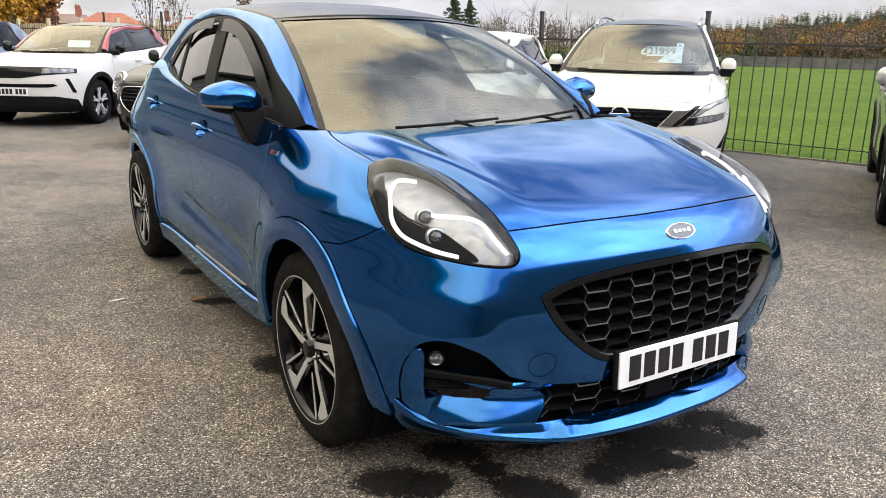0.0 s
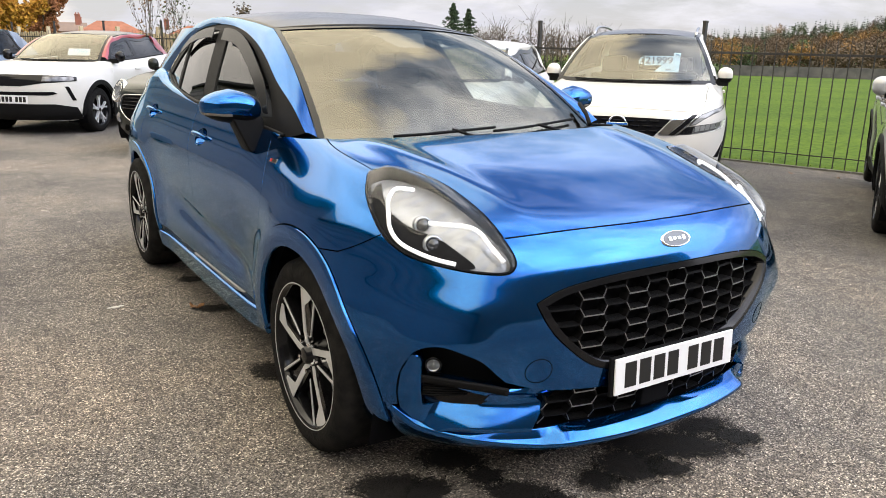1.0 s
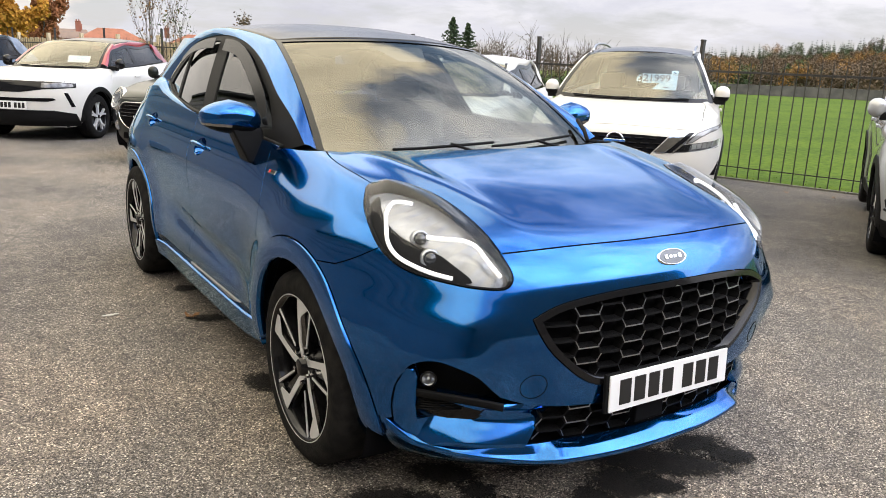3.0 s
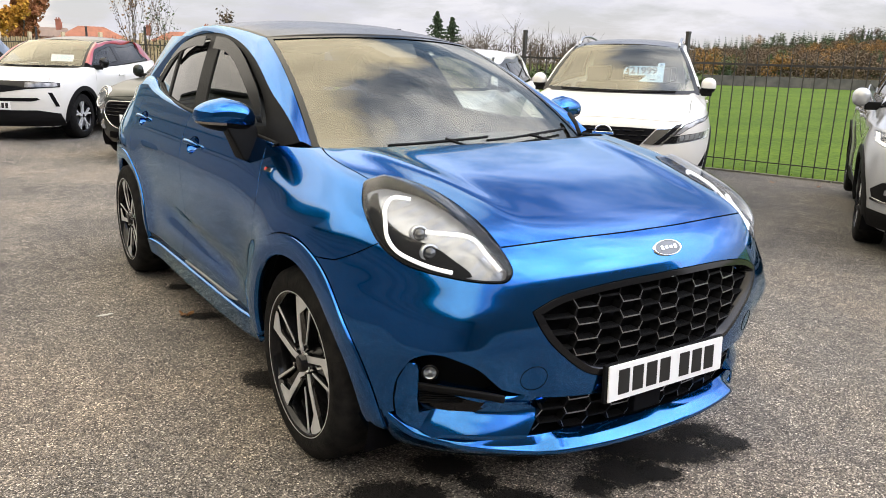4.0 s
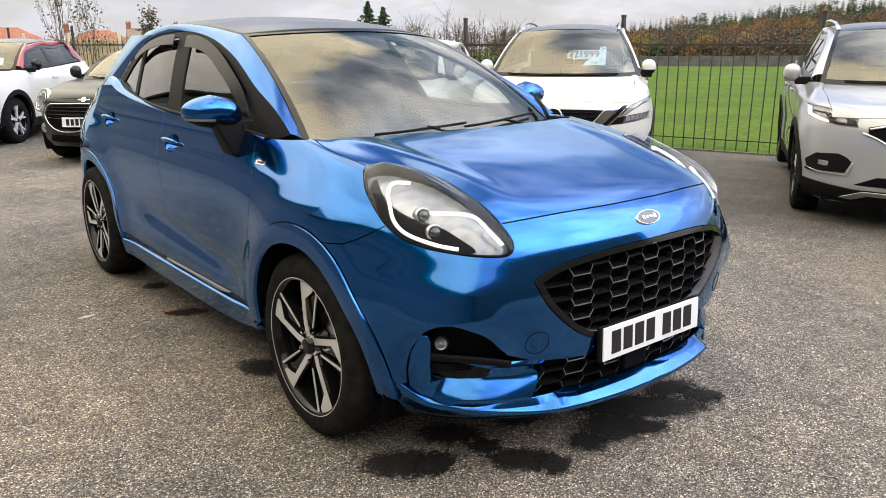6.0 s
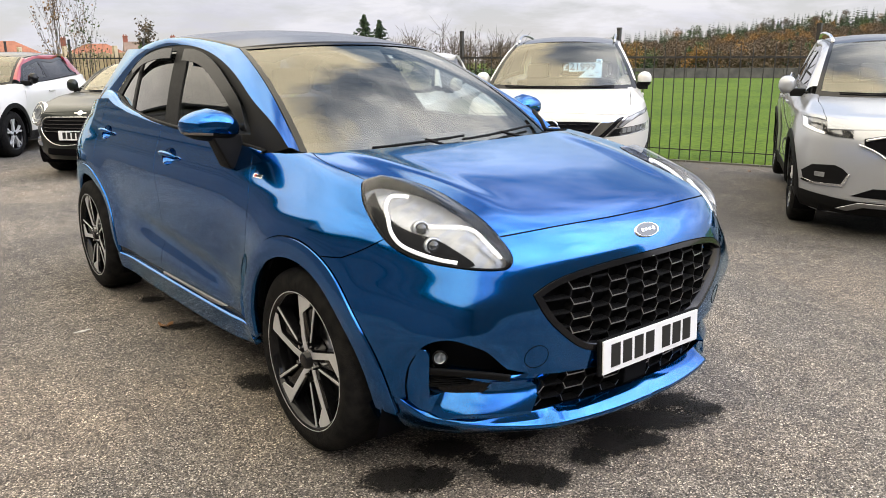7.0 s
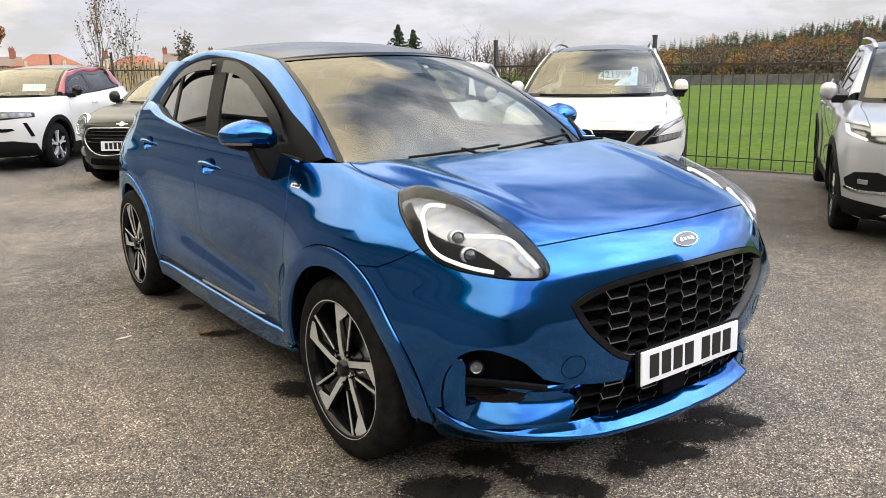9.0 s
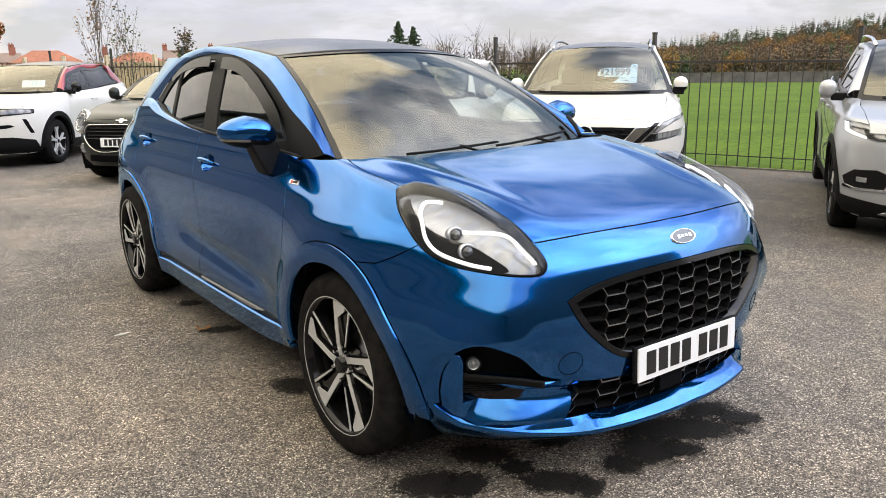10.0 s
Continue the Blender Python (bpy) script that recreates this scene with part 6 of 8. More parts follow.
# small badges and sensors on the skin
for sd in "rl":
    fl = np.array([1.0, 1, 1]) if sd == "r" else np.array([-1.0, 1, 1])
    tube("tow_cover" if sd == "r" else "cover_ring", np.array([hero.at(*hero.front(0.484 + 0.037 * math.cos(a), 0.474 + 0.037 * math.sin(a))) for a in np.linspace(0, 2 * math.pi, 28, endpoint=False)]) * fl, 0.0013, M_DARK, car, closed=True, sides=5)
    for yy, zz in ((None, (0.272, 0.415)), (-0.30, 0.585)):
        st = hero.front(*zz) if yy is None else hero.side(yy, zz)
        sn = Vector(tuple(hero.normal(np.array(st[0]), np.array(st[1])) * fl))
        p0 = Vector(tuple(hero.at(*st) * fl))
        bm = bmesh.new()
        rod(bm, p0 - sn * 0.004, p0 + sn * 0.0015, 0.011, 0.0105, 20)
        part("parking_sensor", bm, M_BLUE, car)
    wb = new("wing_badge")
    wb.parent = car
    st = hero.side(0.402, 0.925)
    sn = Vector(tuple(hero.normal(np.array(st[0]), np.array(st[1])) * fl))
    wb.matrix_basis = Matrix.Translation(Vector(tuple(hero.at(*st) * fl))) @ sn.to_track_quat("-X", "Z").to_matrix().to_4x4()
    bm = bmesh.new()
    box(bm, (0.004, 0.066, 0.017), (0, 0, 0), 0.001)
    part("badge_plate", bm, M_CHROME, wb)
    bm = bmesh.new()
    box(bm, (0.002, 0.010, 0.011), (-0.0025, 0.018, 0))
    part("badge_red", bm, material("badge_red", (0.5, 0.01, 0.01), 0.3), wb, "red bar")
    bm = bmesh.new()
    for i in range(4):
        box(bm, (0.002, 0.005, 0.009), (-0.0025, 0.004 - 0.009 * i, 0))
    part("badge_bars", bm, M_INK, wb)

# window deflectors, belt trim
M_SMOKE = material("smoked_acrylic", (0.008, 0.008, 0.008), 0.25, 0, spec=0.12)
for sd in "rl":
    top_f = curve2([(1.545, 1.395), (1.40, 1.389), (1.25, 1.365), (1.05, 1.310), (0.85, 1.233), (0.69, 1.150), (0.60, 1.067)])
    low_f = curve2([(0.635, 1.067), (0.73, 1.120), (0.88, 1.190), (1.06, 1.258), (1.24, 1.312), (1.39, 1.334), (1.515, 1.340)])
    panel("wind_deflector", GLASSHOUSE, join(top_f, low_f), M_SMOKE, car, "smoked wind deflector", sides=sd, gap=0, lift=0.022, depth=0.004, h=0.03)
    top_r = curve2([(1.735, 1.402), (1.9, 1.400), (2.05, 1.386), (2.23, 1.350), (2.36, 1.292)])
    low_r = curve2([(2.30, 1.270), (2.20, 1.310), (2.04, 1.338), (1.9, 1.350), (1.705, 1.352)])
    panel("wind_deflector", GLASSHOUSE, join(top_r, low_r), M_SMOKE, car, "smoked wind deflector", sides=sd, gap=0, lift=0.020, depth=0.004, h=0.03)
    panel("window_divider", GLASSHOUSE, join(curve2([(2.10, 1.085), (2.26, 1.345)]), curve2([(2.30, 1.33), (2.15, 1.09)])), M_PLASTIC, car, sides=sd, gap=0, lift=-0.004, depth=0.012, h=0.03)

# rear: c-pillar, tailgate, tail lamps, spoiler
CP_FRONT = curve2([(2.66, 1.155), (2.52, 1.27), (2.34, 1.37), (2.10, 1.415)], step=0.03)


def c_pillar(u, v, fx=1):
    n = len(CP_FRONT)
    f = np.stack([np.interp(u, np.linspace(0, 1, n), CP_FRONT[:, i]) for i in (0, 1)], -1)
    a = side_glass(f[..., 0], f[..., 1])
    b = np.stack([-(0.66 - 0.17 * u), 3.16 - 0.36 * u ** 1.2, 1.02 + 0.40 * u], -1)
    p = a + (b - a) * v[..., None]
    p[..., 0] -= 0.018 * np.sin(np.pi * v)
    return p * np.array([fx, 1, 1])


for fx in (1, -1):
    sheet("rear_pillar", lambda u, v, fx=fx: c_pillar(u, v, fx), 15, 12, M_BLUE, car)
    sheet("tail_lamp", lambda u, v, fx=fx: (side_skin(3.0 + 0.24 * u, 0.84 + 0.18 * v) + np.array([-0.008, 0.0, 0])) * np.array([fx, 1, 1]), 9, 9, material("tail_lens", (0.35, 0.30, 0.30), 0.08, 0.0, 1.0, second=(0.45, 0.05, 0.04), scale=9), car, "clear and red tail lamp")
sheet("tailgate", lambda u, v: np.stack([(2 * u - 1) * (0.66 - 0.16 * v), 3.30 - 0.48 * v - 0.14 * np.abs(2 * u - 1) ** 2, 0.30 + 1.12 * v], -1), 21, 21, M_BLUE, car)
bm = bmesh.new()
box(bm, (0.84, 0.22, 0.03), (0, 2.84, 1.375), 0.012)
part("roof_spoiler", bm, M_BLUE, car, smooth_faces=True)

# wipers and scuttle
sheet("scuttle", lambda u, v: np.stack([(2 * u - 1) * 0.70, 0.11 + 0.10 * np.abs(2 * u - 1) ** 2 + 0.10 * v + 0.06 * v * np.abs(2 * u - 1) ** 2, 0.992 + 0.0 * v + 0.01 * np.abs(2 * u - 1)], -1), 21, 5, M_PLASTIC, car)
for pts, nm in (([(-0.62, 0.000), (-0.45, 0.012), (-0.25, 0.026), (-0.02, 0.040), (0.05, 0.044)], "wiper"), ([(0.02, 0.020), (0.25, 0.030), (0.50, 0.042), (0.80, 0.050)], "wiper")):
    wp = new(nm)
    wp.parent = car
    line = np.array([screen(np.array(s), np.array(t)) + np.array([0, -0.012, 0.016]) for s, t in curve2(pts, step=0.03)])
    tube("wiper_blade", line, 0.006, M_PLASTIC, wp, sides=6)
    arm = np.array([screen(np.array(s), np.array(t)) + np.array([0, -0.014, 0.020 - 0.012 * abs(k)]) for k, (s, t) in zip(np.linspace(-1, 0, 8), np.linspace((pts[-1][0] + 0.06, -0.10), (sum(p[0] for p in pts) / len(pts), 0.035), 8))])
    tube("wiper_arm", arm, 0.006, M_PLASTIC, wp, sides=6)
tube("wiper_arm", np.array([(0.60, 0.26, 1.02), (0.64, 0.33, 1.06), (0.66, 0.40, 1.10)]), 0.010, M_PLASTIC, car, sides=6)

# cabin
sheet("dashboard", lambda u, v: np.stack([(2 * u - 1) * 0.66, 0.26 + 0.52 * v, 0.985 + 0.03 * np.sin(np.pi * v) - 0.05 * v ** 4], -1), 15, 11, M_PLASTIC, car, thick=0.03)
bm = bmesh.new()
box(bm, (1.46, 3.3, 0.06), (0, 1.45, 0.24), 0.0)
part("floor_pan", bm, M_DARK, car)
bm = bmesh.new()
box(bm, (1.30, 0.04, 0.72), (0, 0.34, 0.62))
part("bulkhead", bm, M_DARK, car)
bm = bmesh.new()
box(bm, (1.06, 0.04, 0.60), (0, -0.40, 0.55))
part("radiator_wall", bm, M_DARK, car)
for fx in (1, -1):
    bm = bmesh.new()
    box(bm, (0.03, 1.75, 0.58), (0.735 * fx, 1.35, 0.64))
    part("door_card", bm, M_CLOTH, car)
    ln = new("wheel_well")
    ln.parent = car
    for yw in (0.0, 2.588):
        vs, fs = lathe([(-0.82, 0.405), (-0.58, 0.41), (-0.56, 0.39), (-0.56, 0.05)], 40)
        keep = [f for f in fs if min(vs[k][2] for k in f) > -0.24]
        mesh_object("arch_liner", [(x * fx, y + yw, z + 0.34) for x, y, z in vs], keep, M_DARK, ln)
M_LINING = material("roof_lining", (0.32, 0.31, 0.29), 0.9, second=(0.36, 0.35, 0.33), scale=60)
sheet("headliner", lambda u, v: roof(u, v) * np.array([0.97, 1, 1]) + np.array([0, 0.02, -0.045]), 15, 15, M_LINING, car)


def seat(name, x, y, wide, recline=14, parent=car):
    st = new(name)
    st.parent = parent
    st.matrix_basis = pose(x, y, 0.30)
    bm = bmesh.new()
    box(bm, (wide, 0.50, 0.20), (0, -0.05, 0.16), 0.05)
    part("seat_cushion", bm, M_CLOTH, st, smooth_faces=True)
    bm = bmesh.new()
    box(bm, (wide, 0.14, 0.64), (0, 0.24, 0.50), 0.05, Euler((radians(-recline), 0, 0)).to_matrix().to_4x4())
    part("backrest", bm, M_CLOTH, st, smooth_faces=True)
    for hx in ((0,) if wide < 0.7 else (-0.4, 0.0, 0.4)):
        bm = bmesh.new()
        box(bm, (0.25, 0.09, 0.17), (hx, 0.345, 0.915), 0.035, Euler((radians(-8), 0, 0)).to_matrix().to_4x4())
        part("headrest", bm, M_CLOTH, st, smooth_faces=True)
    return st


seat("front_seat", -0.36, 1.22, 0.50)
seat("front_seat", 0.36, 1.22, 0.50)
seat("rear_seat", 0.0, 2.02, 1.22)
sw = new("steering_wheel")
sw.parent = car
sw.matrix_basis = Matrix.Translation((-0.36, 0.72, 0.93)) @ pose(0, 0, 0, 66, 0, 0)
tube("wheel_rim", [(0.185 * math.cos(a), 0.185 * math.sin(a), 0) for a in np.linspace(0, 2 * math.pi, 40, endpoint=False)], 0.016, M_PLASTIC, sw, closed=True)
bm = bmesh.new()
box(bm, (0.34, 0.05, 0.03), (0, 0, 0), 0.01)
box(bm, (0.14, 0.12, 0.05), (0, 0, 0.01), 0.02)
part("wheel_boss", bm, M_PLASTIC, sw)
pod = new("camera_pod")
pod.parent = car
pod["label"] = "dark camera pod and mirror behind the screen"
sheet("pod_cover", lambda u, v: screen(-0.02 + (u - 0.5) * (0.52 - 0.28 * v), 0.965 - 0.20 * v) + np.array([0, 0.010, -0.012]), 11, 9, material("pod_grey", (0.05, 0.048, 0.048), 0.6, second=(0.065, 0.06, 0.06), scale=30), pod)
bm = bmesh.new()
box(bm, (0.23, 0.03, 0.065), (0.03, 0.80, 1.275), 0.012)
part("rear_view_mirror", bm, M_PLASTIC, pod, smooth_faces=True)

# ---- the other parked cars ----
def car_rows(nose_y, half_w, hood_z, cowl_z, b=5.0):
    d = cowl_z - hood_z
    return [(0.20, -nose_y + 0.09, half_w - 0.07, 2.0, b), (0.30, -nose_y + 0.02, half_w - 0.02, 2.0, b), (0.45, -nose_y, half_w - 0.005, 2.0, b), (0.58, -nose_y, half_w, 2.1, b),
            (hood_z - 0.22, -nose_y + 0.012, half_w - 0.004, 2.1, b), (hood_z - 0.12, -nose_y + 0.045, half_w - 0.015, 2.2, b), (hood_z - 0.05, -nose_y + 0.12, half_w - 0.03, 2.3, b),
            (hood_z, -nose_y + 0.31, half_w - 0.05, 2.5, b + 2), (hood_z + 0.3 * d, -nose_y * 0.36, half_w - 0.085, 2.8, b + 4), (hood_z + 0.64 * d, -0.05, half_w - 0.125, 3.0, 12.0),
            (hood_z + 0.87 * d, 0.2, half_w - 0.175, 3.0, 12.0), (cowl_z, 0.35, half_w - 0.21, 3.0, 12.0)]


class Parked:
    """Surfaces and lines of a parked car of given sizes; its front axle is at y = 0 and it looks along -y."""

    def __init__(self, nose_y, half_w, hood_z, cowl_z, base, tail, roof_z, roof_half, rake, r_wheel, belt_rise, b=5.0, roof_len=1.9, screen_w=None, mirror_out=0.04):
        self.screen_w, self.mirror_out = screen_w or half_w - 0.185, mirror_out
        rows = car_rows(nose_y, half_w, hood_z, cowl_z, b)
        wtab = spline(rows)[1][:, (0, 2)]
        _, stab = spline([(0.10, half_w - 0.10), (0.22, half_w - 0.06), (0.34, half_w - 0.035), (0.46, half_w - 0.03), (0.6, half_w - 0.032), (0.74, half_w - 0.02),
                          (hood_z - 0.10, half_w - 0.018), (hood_z, half_w - 0.035), (cowl_z - 0.02, half_w - 0.085), (cowl_z + 0.12, half_w - 0.135), (cowl_z + 0.3, half_w - 0.21)])

        def bulge(x, y, z):
            d = smooth(y, 0.12, 0.75) * (np.interp(z, stab[:, 0], stab[:, 1]) - np.interp(z, wtab[:, 0], wtab[:, 1]))
            for yw in (0.0, base):
                d = d + 0.018 * np.exp(-((np.hypot(y - yw, z - r_wheel) - 0.42) / 0.12) ** 2)
            return d * np.where(y > tail - 0.66, np.clip((tail - y) / 0.66, 0, 1) ** 0.4, 1.0)

        def skin(s, t):
            x = np.interp(t, wtab[:, 0], wtab[:, 1])
            x = x * (1 - np.clip((s - tail + 1.0) / 1.0, 0, 0.9999) ** 4.5) ** (1 / 2.4)
            return np.stack([-(x + bulge(x, s, t)), s, t], -1)

        self.skin = Sheet(skin)
        self.sh = Shell(rows, 0.45, tail, bulge)
        self.nose_y, self.half, self.hood_z, self.cowl_z, self.base, self.tail = nose_y, half_w, hood_z, cowl_z, base, tail
        self.roof_z, self.roof_half, self.rake, self.rw, self.rise, self.roof_len = roof_z, roof_half, rake, r_wheel, belt_rise, roof_len

    def F(self, pts):
        return [self.sh.front(x, z) for x, z in pts]

    def S(self, pts):
        return [self.sh.side(y, z) for y, z in pts]

    def T(self, pts):
        return [self.sh.top(x, y) for x, y in pts]

    def arch(self, yw, r, a0, a1):
        return curve2([self.sh.side(yw - r * math.cos(radians(a)), self.rw + r * math.sin(radians(a))) for a in np.linspace(a0, a1, 11)], step=0.03)

    def belt(self, y):
        return self.cowl_z + 0.0 + self.rise * np.clip((y - 0.5) / 2.0, 0, 1) ** 1.6

    def screen(self, s, t):
        a = np.abs(s)
        c, w = self.cowl_z, self.screen_w - 0.015
        yb, zb, xb = 0.21 + 0.20 * a ** 2.2, c - 0.02 + 0.012 * a ** 2, (w + 0.015) * s
        yt, zt, xt = self.rake + 0.10 * a ** 2.2, self.roof_z - 0.075 - 0.022 * a ** 2, (self.roof_half - 0.02) * s
        bow = 0.035 * 4 * t * (1 - t)
        return np.stack([xb + (xt - xb) * t, yb + (yt - yb) * t - bow * 0.6, zb + (zt - zb) * t + bow], -1)

    def roof(self, u, v):
        s = 2 * u - 1
        y = self.rake + 0.10 * np.abs(s) ** 2.2 * (1 - v) + v * self.roof_len
        crown = self.roof_z + np.interp(v, np.linspace(0, 1, 7), [-0.073, -0.03, -0.008, 0.0, -0.006, -0.03, -0.075])
        hw = self.roof_half * np.interp(v, np.linspace(0, 1, 4), [0.97, 1.0, 0.98, 0.9])
        return np.stack([hw * s, y, crown - 0.05 * np.abs(s) ** 2.4], -1)

    def side_glass(self, s, t):
        x0, z0 = self.half - 0.105, self.cowl_z
        z1, x1 = self.roof_z - 0.10, self.roof_half + 0.015
        k = (t - z0) / (z1 - z0)
        x = x0 + (x1 - x0) * (0.8 * k + 0.2 * k * np.abs(k)) - 0.045 * np.maximum(s - 1.5, 0) ** 2
        return np.stack([-x, s, t], -1)


def parked_car(name, label, P, paint, m, roof_paint, pillar_paint, holes, clad=None, privacy=True, arch_trim=True, spoke_mat=None, wheel_r=0.34, glass_mat=None, hood_step=None, sides="rl"):
    """Builds the body, cabin, glass and wheels. holes: outlines on the nose to be left open. Returns the Empty."""
    root = new(name)
    tagged(root, label, "car")
    root.matrix_basis = m
    sh = P.sh
    hz, cz = P.hood_z, P.cowl_z
    xe = P.half - 0.20
    HF = curve2(P.F([(0, hz - 0.075), (0.3, hz - 0.083), (0.55, hz - 0.095), (xe, hz - 0.10)]), step=0.03)
    HS = curve2([sh.front(xe, hz - 0.10)] + P.T([(xe + 0.01, -P.nose_y + 0.52), (xe + 0.015, -0.1), (xe + 0.01, 0.15), (xe - 0.01, 0.26)]), step=0.03)
    HR = curve2(P.T([(xe - 0.01, 0.26), (0.5, 0.20), (0.25, 0.17), (0.0, 0.165)]), step=0.04)
    panel("hood", sh, join(HF, HS, HR, curve2([HR[-1], HF[0]], step=0.04)), paint, root, sides="c", h=0.05, gap=0.003)
    z_low, r_arch = 0.235, P.rw + 0.055
    a_f = P.arch(0.0, r_arch, -4, 184)
    WR = curve2(P.S([(0.45, P.rw), (0.43, 0.60), (0.44, 0.80), (0.50, cz - 0.06), (0.52, cz - 0.005)]), step=0.04)
    nose_line = join(HF, HS, curve2([HS[-1]] + P.S([(0.40, cz + 0.0), (0.52, cz - 0.005)]), step=0.03), WR[::-1], curve2([WR[0], a_f[-1]], step=0.03), a_f[::-1],
                     curve2([a_f[0]] + P.F([(P.half - 0.10, z_low), (0.5, z_low - 0.02), (0, z_low - 0.02)]), step=0.04), curve2([sh.front(0, z_low - 0.02), HF[0]], step=0.03))
    for o in holes:
        o[:, 0] = np.maximum(o[:, 0], 0.004)
    panel("nose_panel", sh, nose_line, paint, root, holes=holes, sides="c", h=0.045, gap=0.003, depth=0.03)
    yb = P.base - r_arch - 0.02
    ym = 0.52 + (P.base - 0.6) * 0.47
    def L_(pts, step=0.05):
        return curve2(pts, step=step)

    def arch_(r, a0, a1):
        return L_([(P.base - r * math.cos(radians(a)), P.rw + r * math.sin(radians(a))) for a in np.linspace(a0, a1, 11)], 0.03)

    DM = L_([(ym, P.rw), (ym - 0.05, 0.7), (ym + 0.02, float(P.belt(ym + 0.02)) - 0.005)])
    DF = L_([(0.45, P.rw), (0.43, 0.60), (0.44, 0.80), (0.50, cz - 0.06), (0.52, cz - 0.005)])
    BF = L_([(y, float(P.belt(y)) - 0.005) for y in np.linspace(0.52, ym + 0.02, 4)])
    yq = P.base + 0.05
    BR = L_([tuple(DM[-1])] + [(y, float(P.belt(y)) - 0.005) for y in np.linspace(ym + 0.02, yq, 4)[1:]])
    for sd in sides:
        flip = np.array([1.0, 1, 1]) if sd == "r" else np.array([-1.0, 1, 1])
        panel("front_door", P.skin, join(L_([(0.45, P.rw), (ym, P.rw)]), DM, BF[::-1], DF[::-1]), paint, root, sides=sd, h=0.06, gap=0.003)
        rear = join(L_([(ym, P.rw), (yb + 0.02, P.rw)]), arch_(r_arch, 0, 184), L_([(P.base + r_arch, 0.30), (P.tail - 0.30, 0.32), (P.tail - 0.16, 0.6), (P.tail - 0.16, cz - 0.06), (P.tail - 0.30, cz + 0.06), (yq, float(P.belt(yq)))]), BR[::-1], DM[::-1])
        panel("rear_door", P.skin, rear, paint, root, sides=sd, h=0.06, gap=0.003)
        panel("sill", P.skin, join(L_([(0.43, P.rw), (yb + 0.03, P.rw)]), L_([(yb + 0.03, 0.20), (0.43, 0.20)])), clad or paint, root, sides=sd, h=0.06, gap=0, lift=0.004)
        if arch_trim:
            for yw in (0.0, P.base):
                panel("wheel_arch_trim", sh, join(P.arch(yw, r_arch + 0.055, -8, 190), P.arch(yw, r_arch - 0.012, -8, 190)[::-1]), clad or paint, root, sides=sd, h=0.03, gap=0, lift=0.010, depth=0.03)
        fx = flip[0]
        for yw in (0.0, P.base):
            vs, fs = lathe([(-P.half + 0.04, r_arch + 0.01), (-0.55, r_arch + 0.01), (-0.54, 0.05)], 28)
            keep = [f for f in fs if min(vs[k][2] for k in f) > -0.22]
            mesh_object("arch_liner", [(x * fx, y + yw, z + P.rw) for x, y, z in vs], keep, M_DARK, root)
            small_wheel(root, -(P.half - 0.055) * fx, yw, wheel_r, spoke_mat or M_ALLOY, fx)
        # mirror
        mr = new("wing_mirror")
        mr.parent = root
        bm = bmesh.new()
        bmesh.ops.create_uvsphere(bm, u_segments=20, v_segments=12, radius=1.0)
        for v in bm.verts:
            v.co = Vector((-(P.half + P.mirror_out) * fx + v.co.x * 0.076, 0.62 + v.co.y * (0.075 if v.co.y < 0 else 0.03), cz + 0.07 + math.copysign(abs(v.co.z) ** 0.8, v.co.z) * 0.082))
        if name == "white_suv":
            cut = cz + 0.045
            low_half = bm.copy()
            for half_, up in ((bm, False), (low_half, True)):
                bmesh.ops.bisect_plane(half_, geom=half_.verts[:] + half_.edges[:] + half_.faces[:], plane_co=(0, 0, cut), plane_no=(0, 0, 1), clear_inner=not up, clear_outer=up)
            part("mirror_base", low_half, M_PLASTIC, mr, "black lower mirror shell", smooth_faces=True)
        part("mirror_cap", bm, roof_paint if name.startswith("white_coupe") else paint, mr, smooth_faces=True)
        bm = bmesh.new()
        box(bm, (0.15, 0.07, 0.07), (-(P.half - 0.065) * fx, 0.61, cz + 0.0), 0.012)
        part("mirror_foot", bm, M_PLASTIC, mr)
        for yh in (ym - 0.15, yq - 0.30):
            p0 = P.skin.at(yh, cz - 0.13) * flip
            bm = bmesh.new()
            box(bm, (0.025, 0.19, 0.026), (p0[0] - 0.012 * fx, p0[1], p0[2]), 0.008)
            part("door_handle", bm, paint, root, smooth_faces=True)
    # glasshouse
    sheet("windscreen", lambda u, v: P.screen(2 * u - 1, v), 25, 15, glass_mat or M_SCREEN, root).visible_shadow = False
    for a, b in ((-1.0, -0.95), (0.95, 1.0)):
        sheet("screen_border", lambda u, v, a=a, b=b: P.screen(a + (b - a) * u, v) + np.array([0, -0.002, 0.003]), 3, 15, M_BLACK, root)
    sheet("screen_border", lambda u, v: P.screen(2 * u - 1, -0.02 + 0.07 * v) + np.array([0, -0.003, 0.004]), 25, 3, M_BLACK, root)
    sheet("roof", P.roof, 25, 21, roof_paint, root, thick=0.02)
    g = Sheet(P.side_glass)
    ztop = P.roof_z - 0.115
    top_line = [(0.50, cz + 0.02), (0.62, cz + 0.10), (0.85, cz + 0.26), (P.rake + 0.10, ztop - 0.055), (P.rake + 0.45, ztop), (P.rake + 1.1, ztop), (P.rake + 1.55, ztop - 0.055), (P.base - 0.02, float(P.belt(P.base)) + 0.16), (P.base + 0.20, float(P.belt(P.base)) + 0.03)]
    FO = curve2(top_line, step=0.04)
    low = [(y, float(P.belt(y)) + 0.004) for y in (P.base + 0.20, P.base - 0.4, ym, 1.0, 0.50)]
    outline = join(FO, curve2(low, step=0.05), curve2([low[-1], top_line[0]], step=0.02))
    inner = shrink(outline, 0.045)
    yb0 = ym + 0.06
    w1 = np.array([q for q in inner if q[0] < yb0 - 0.03])
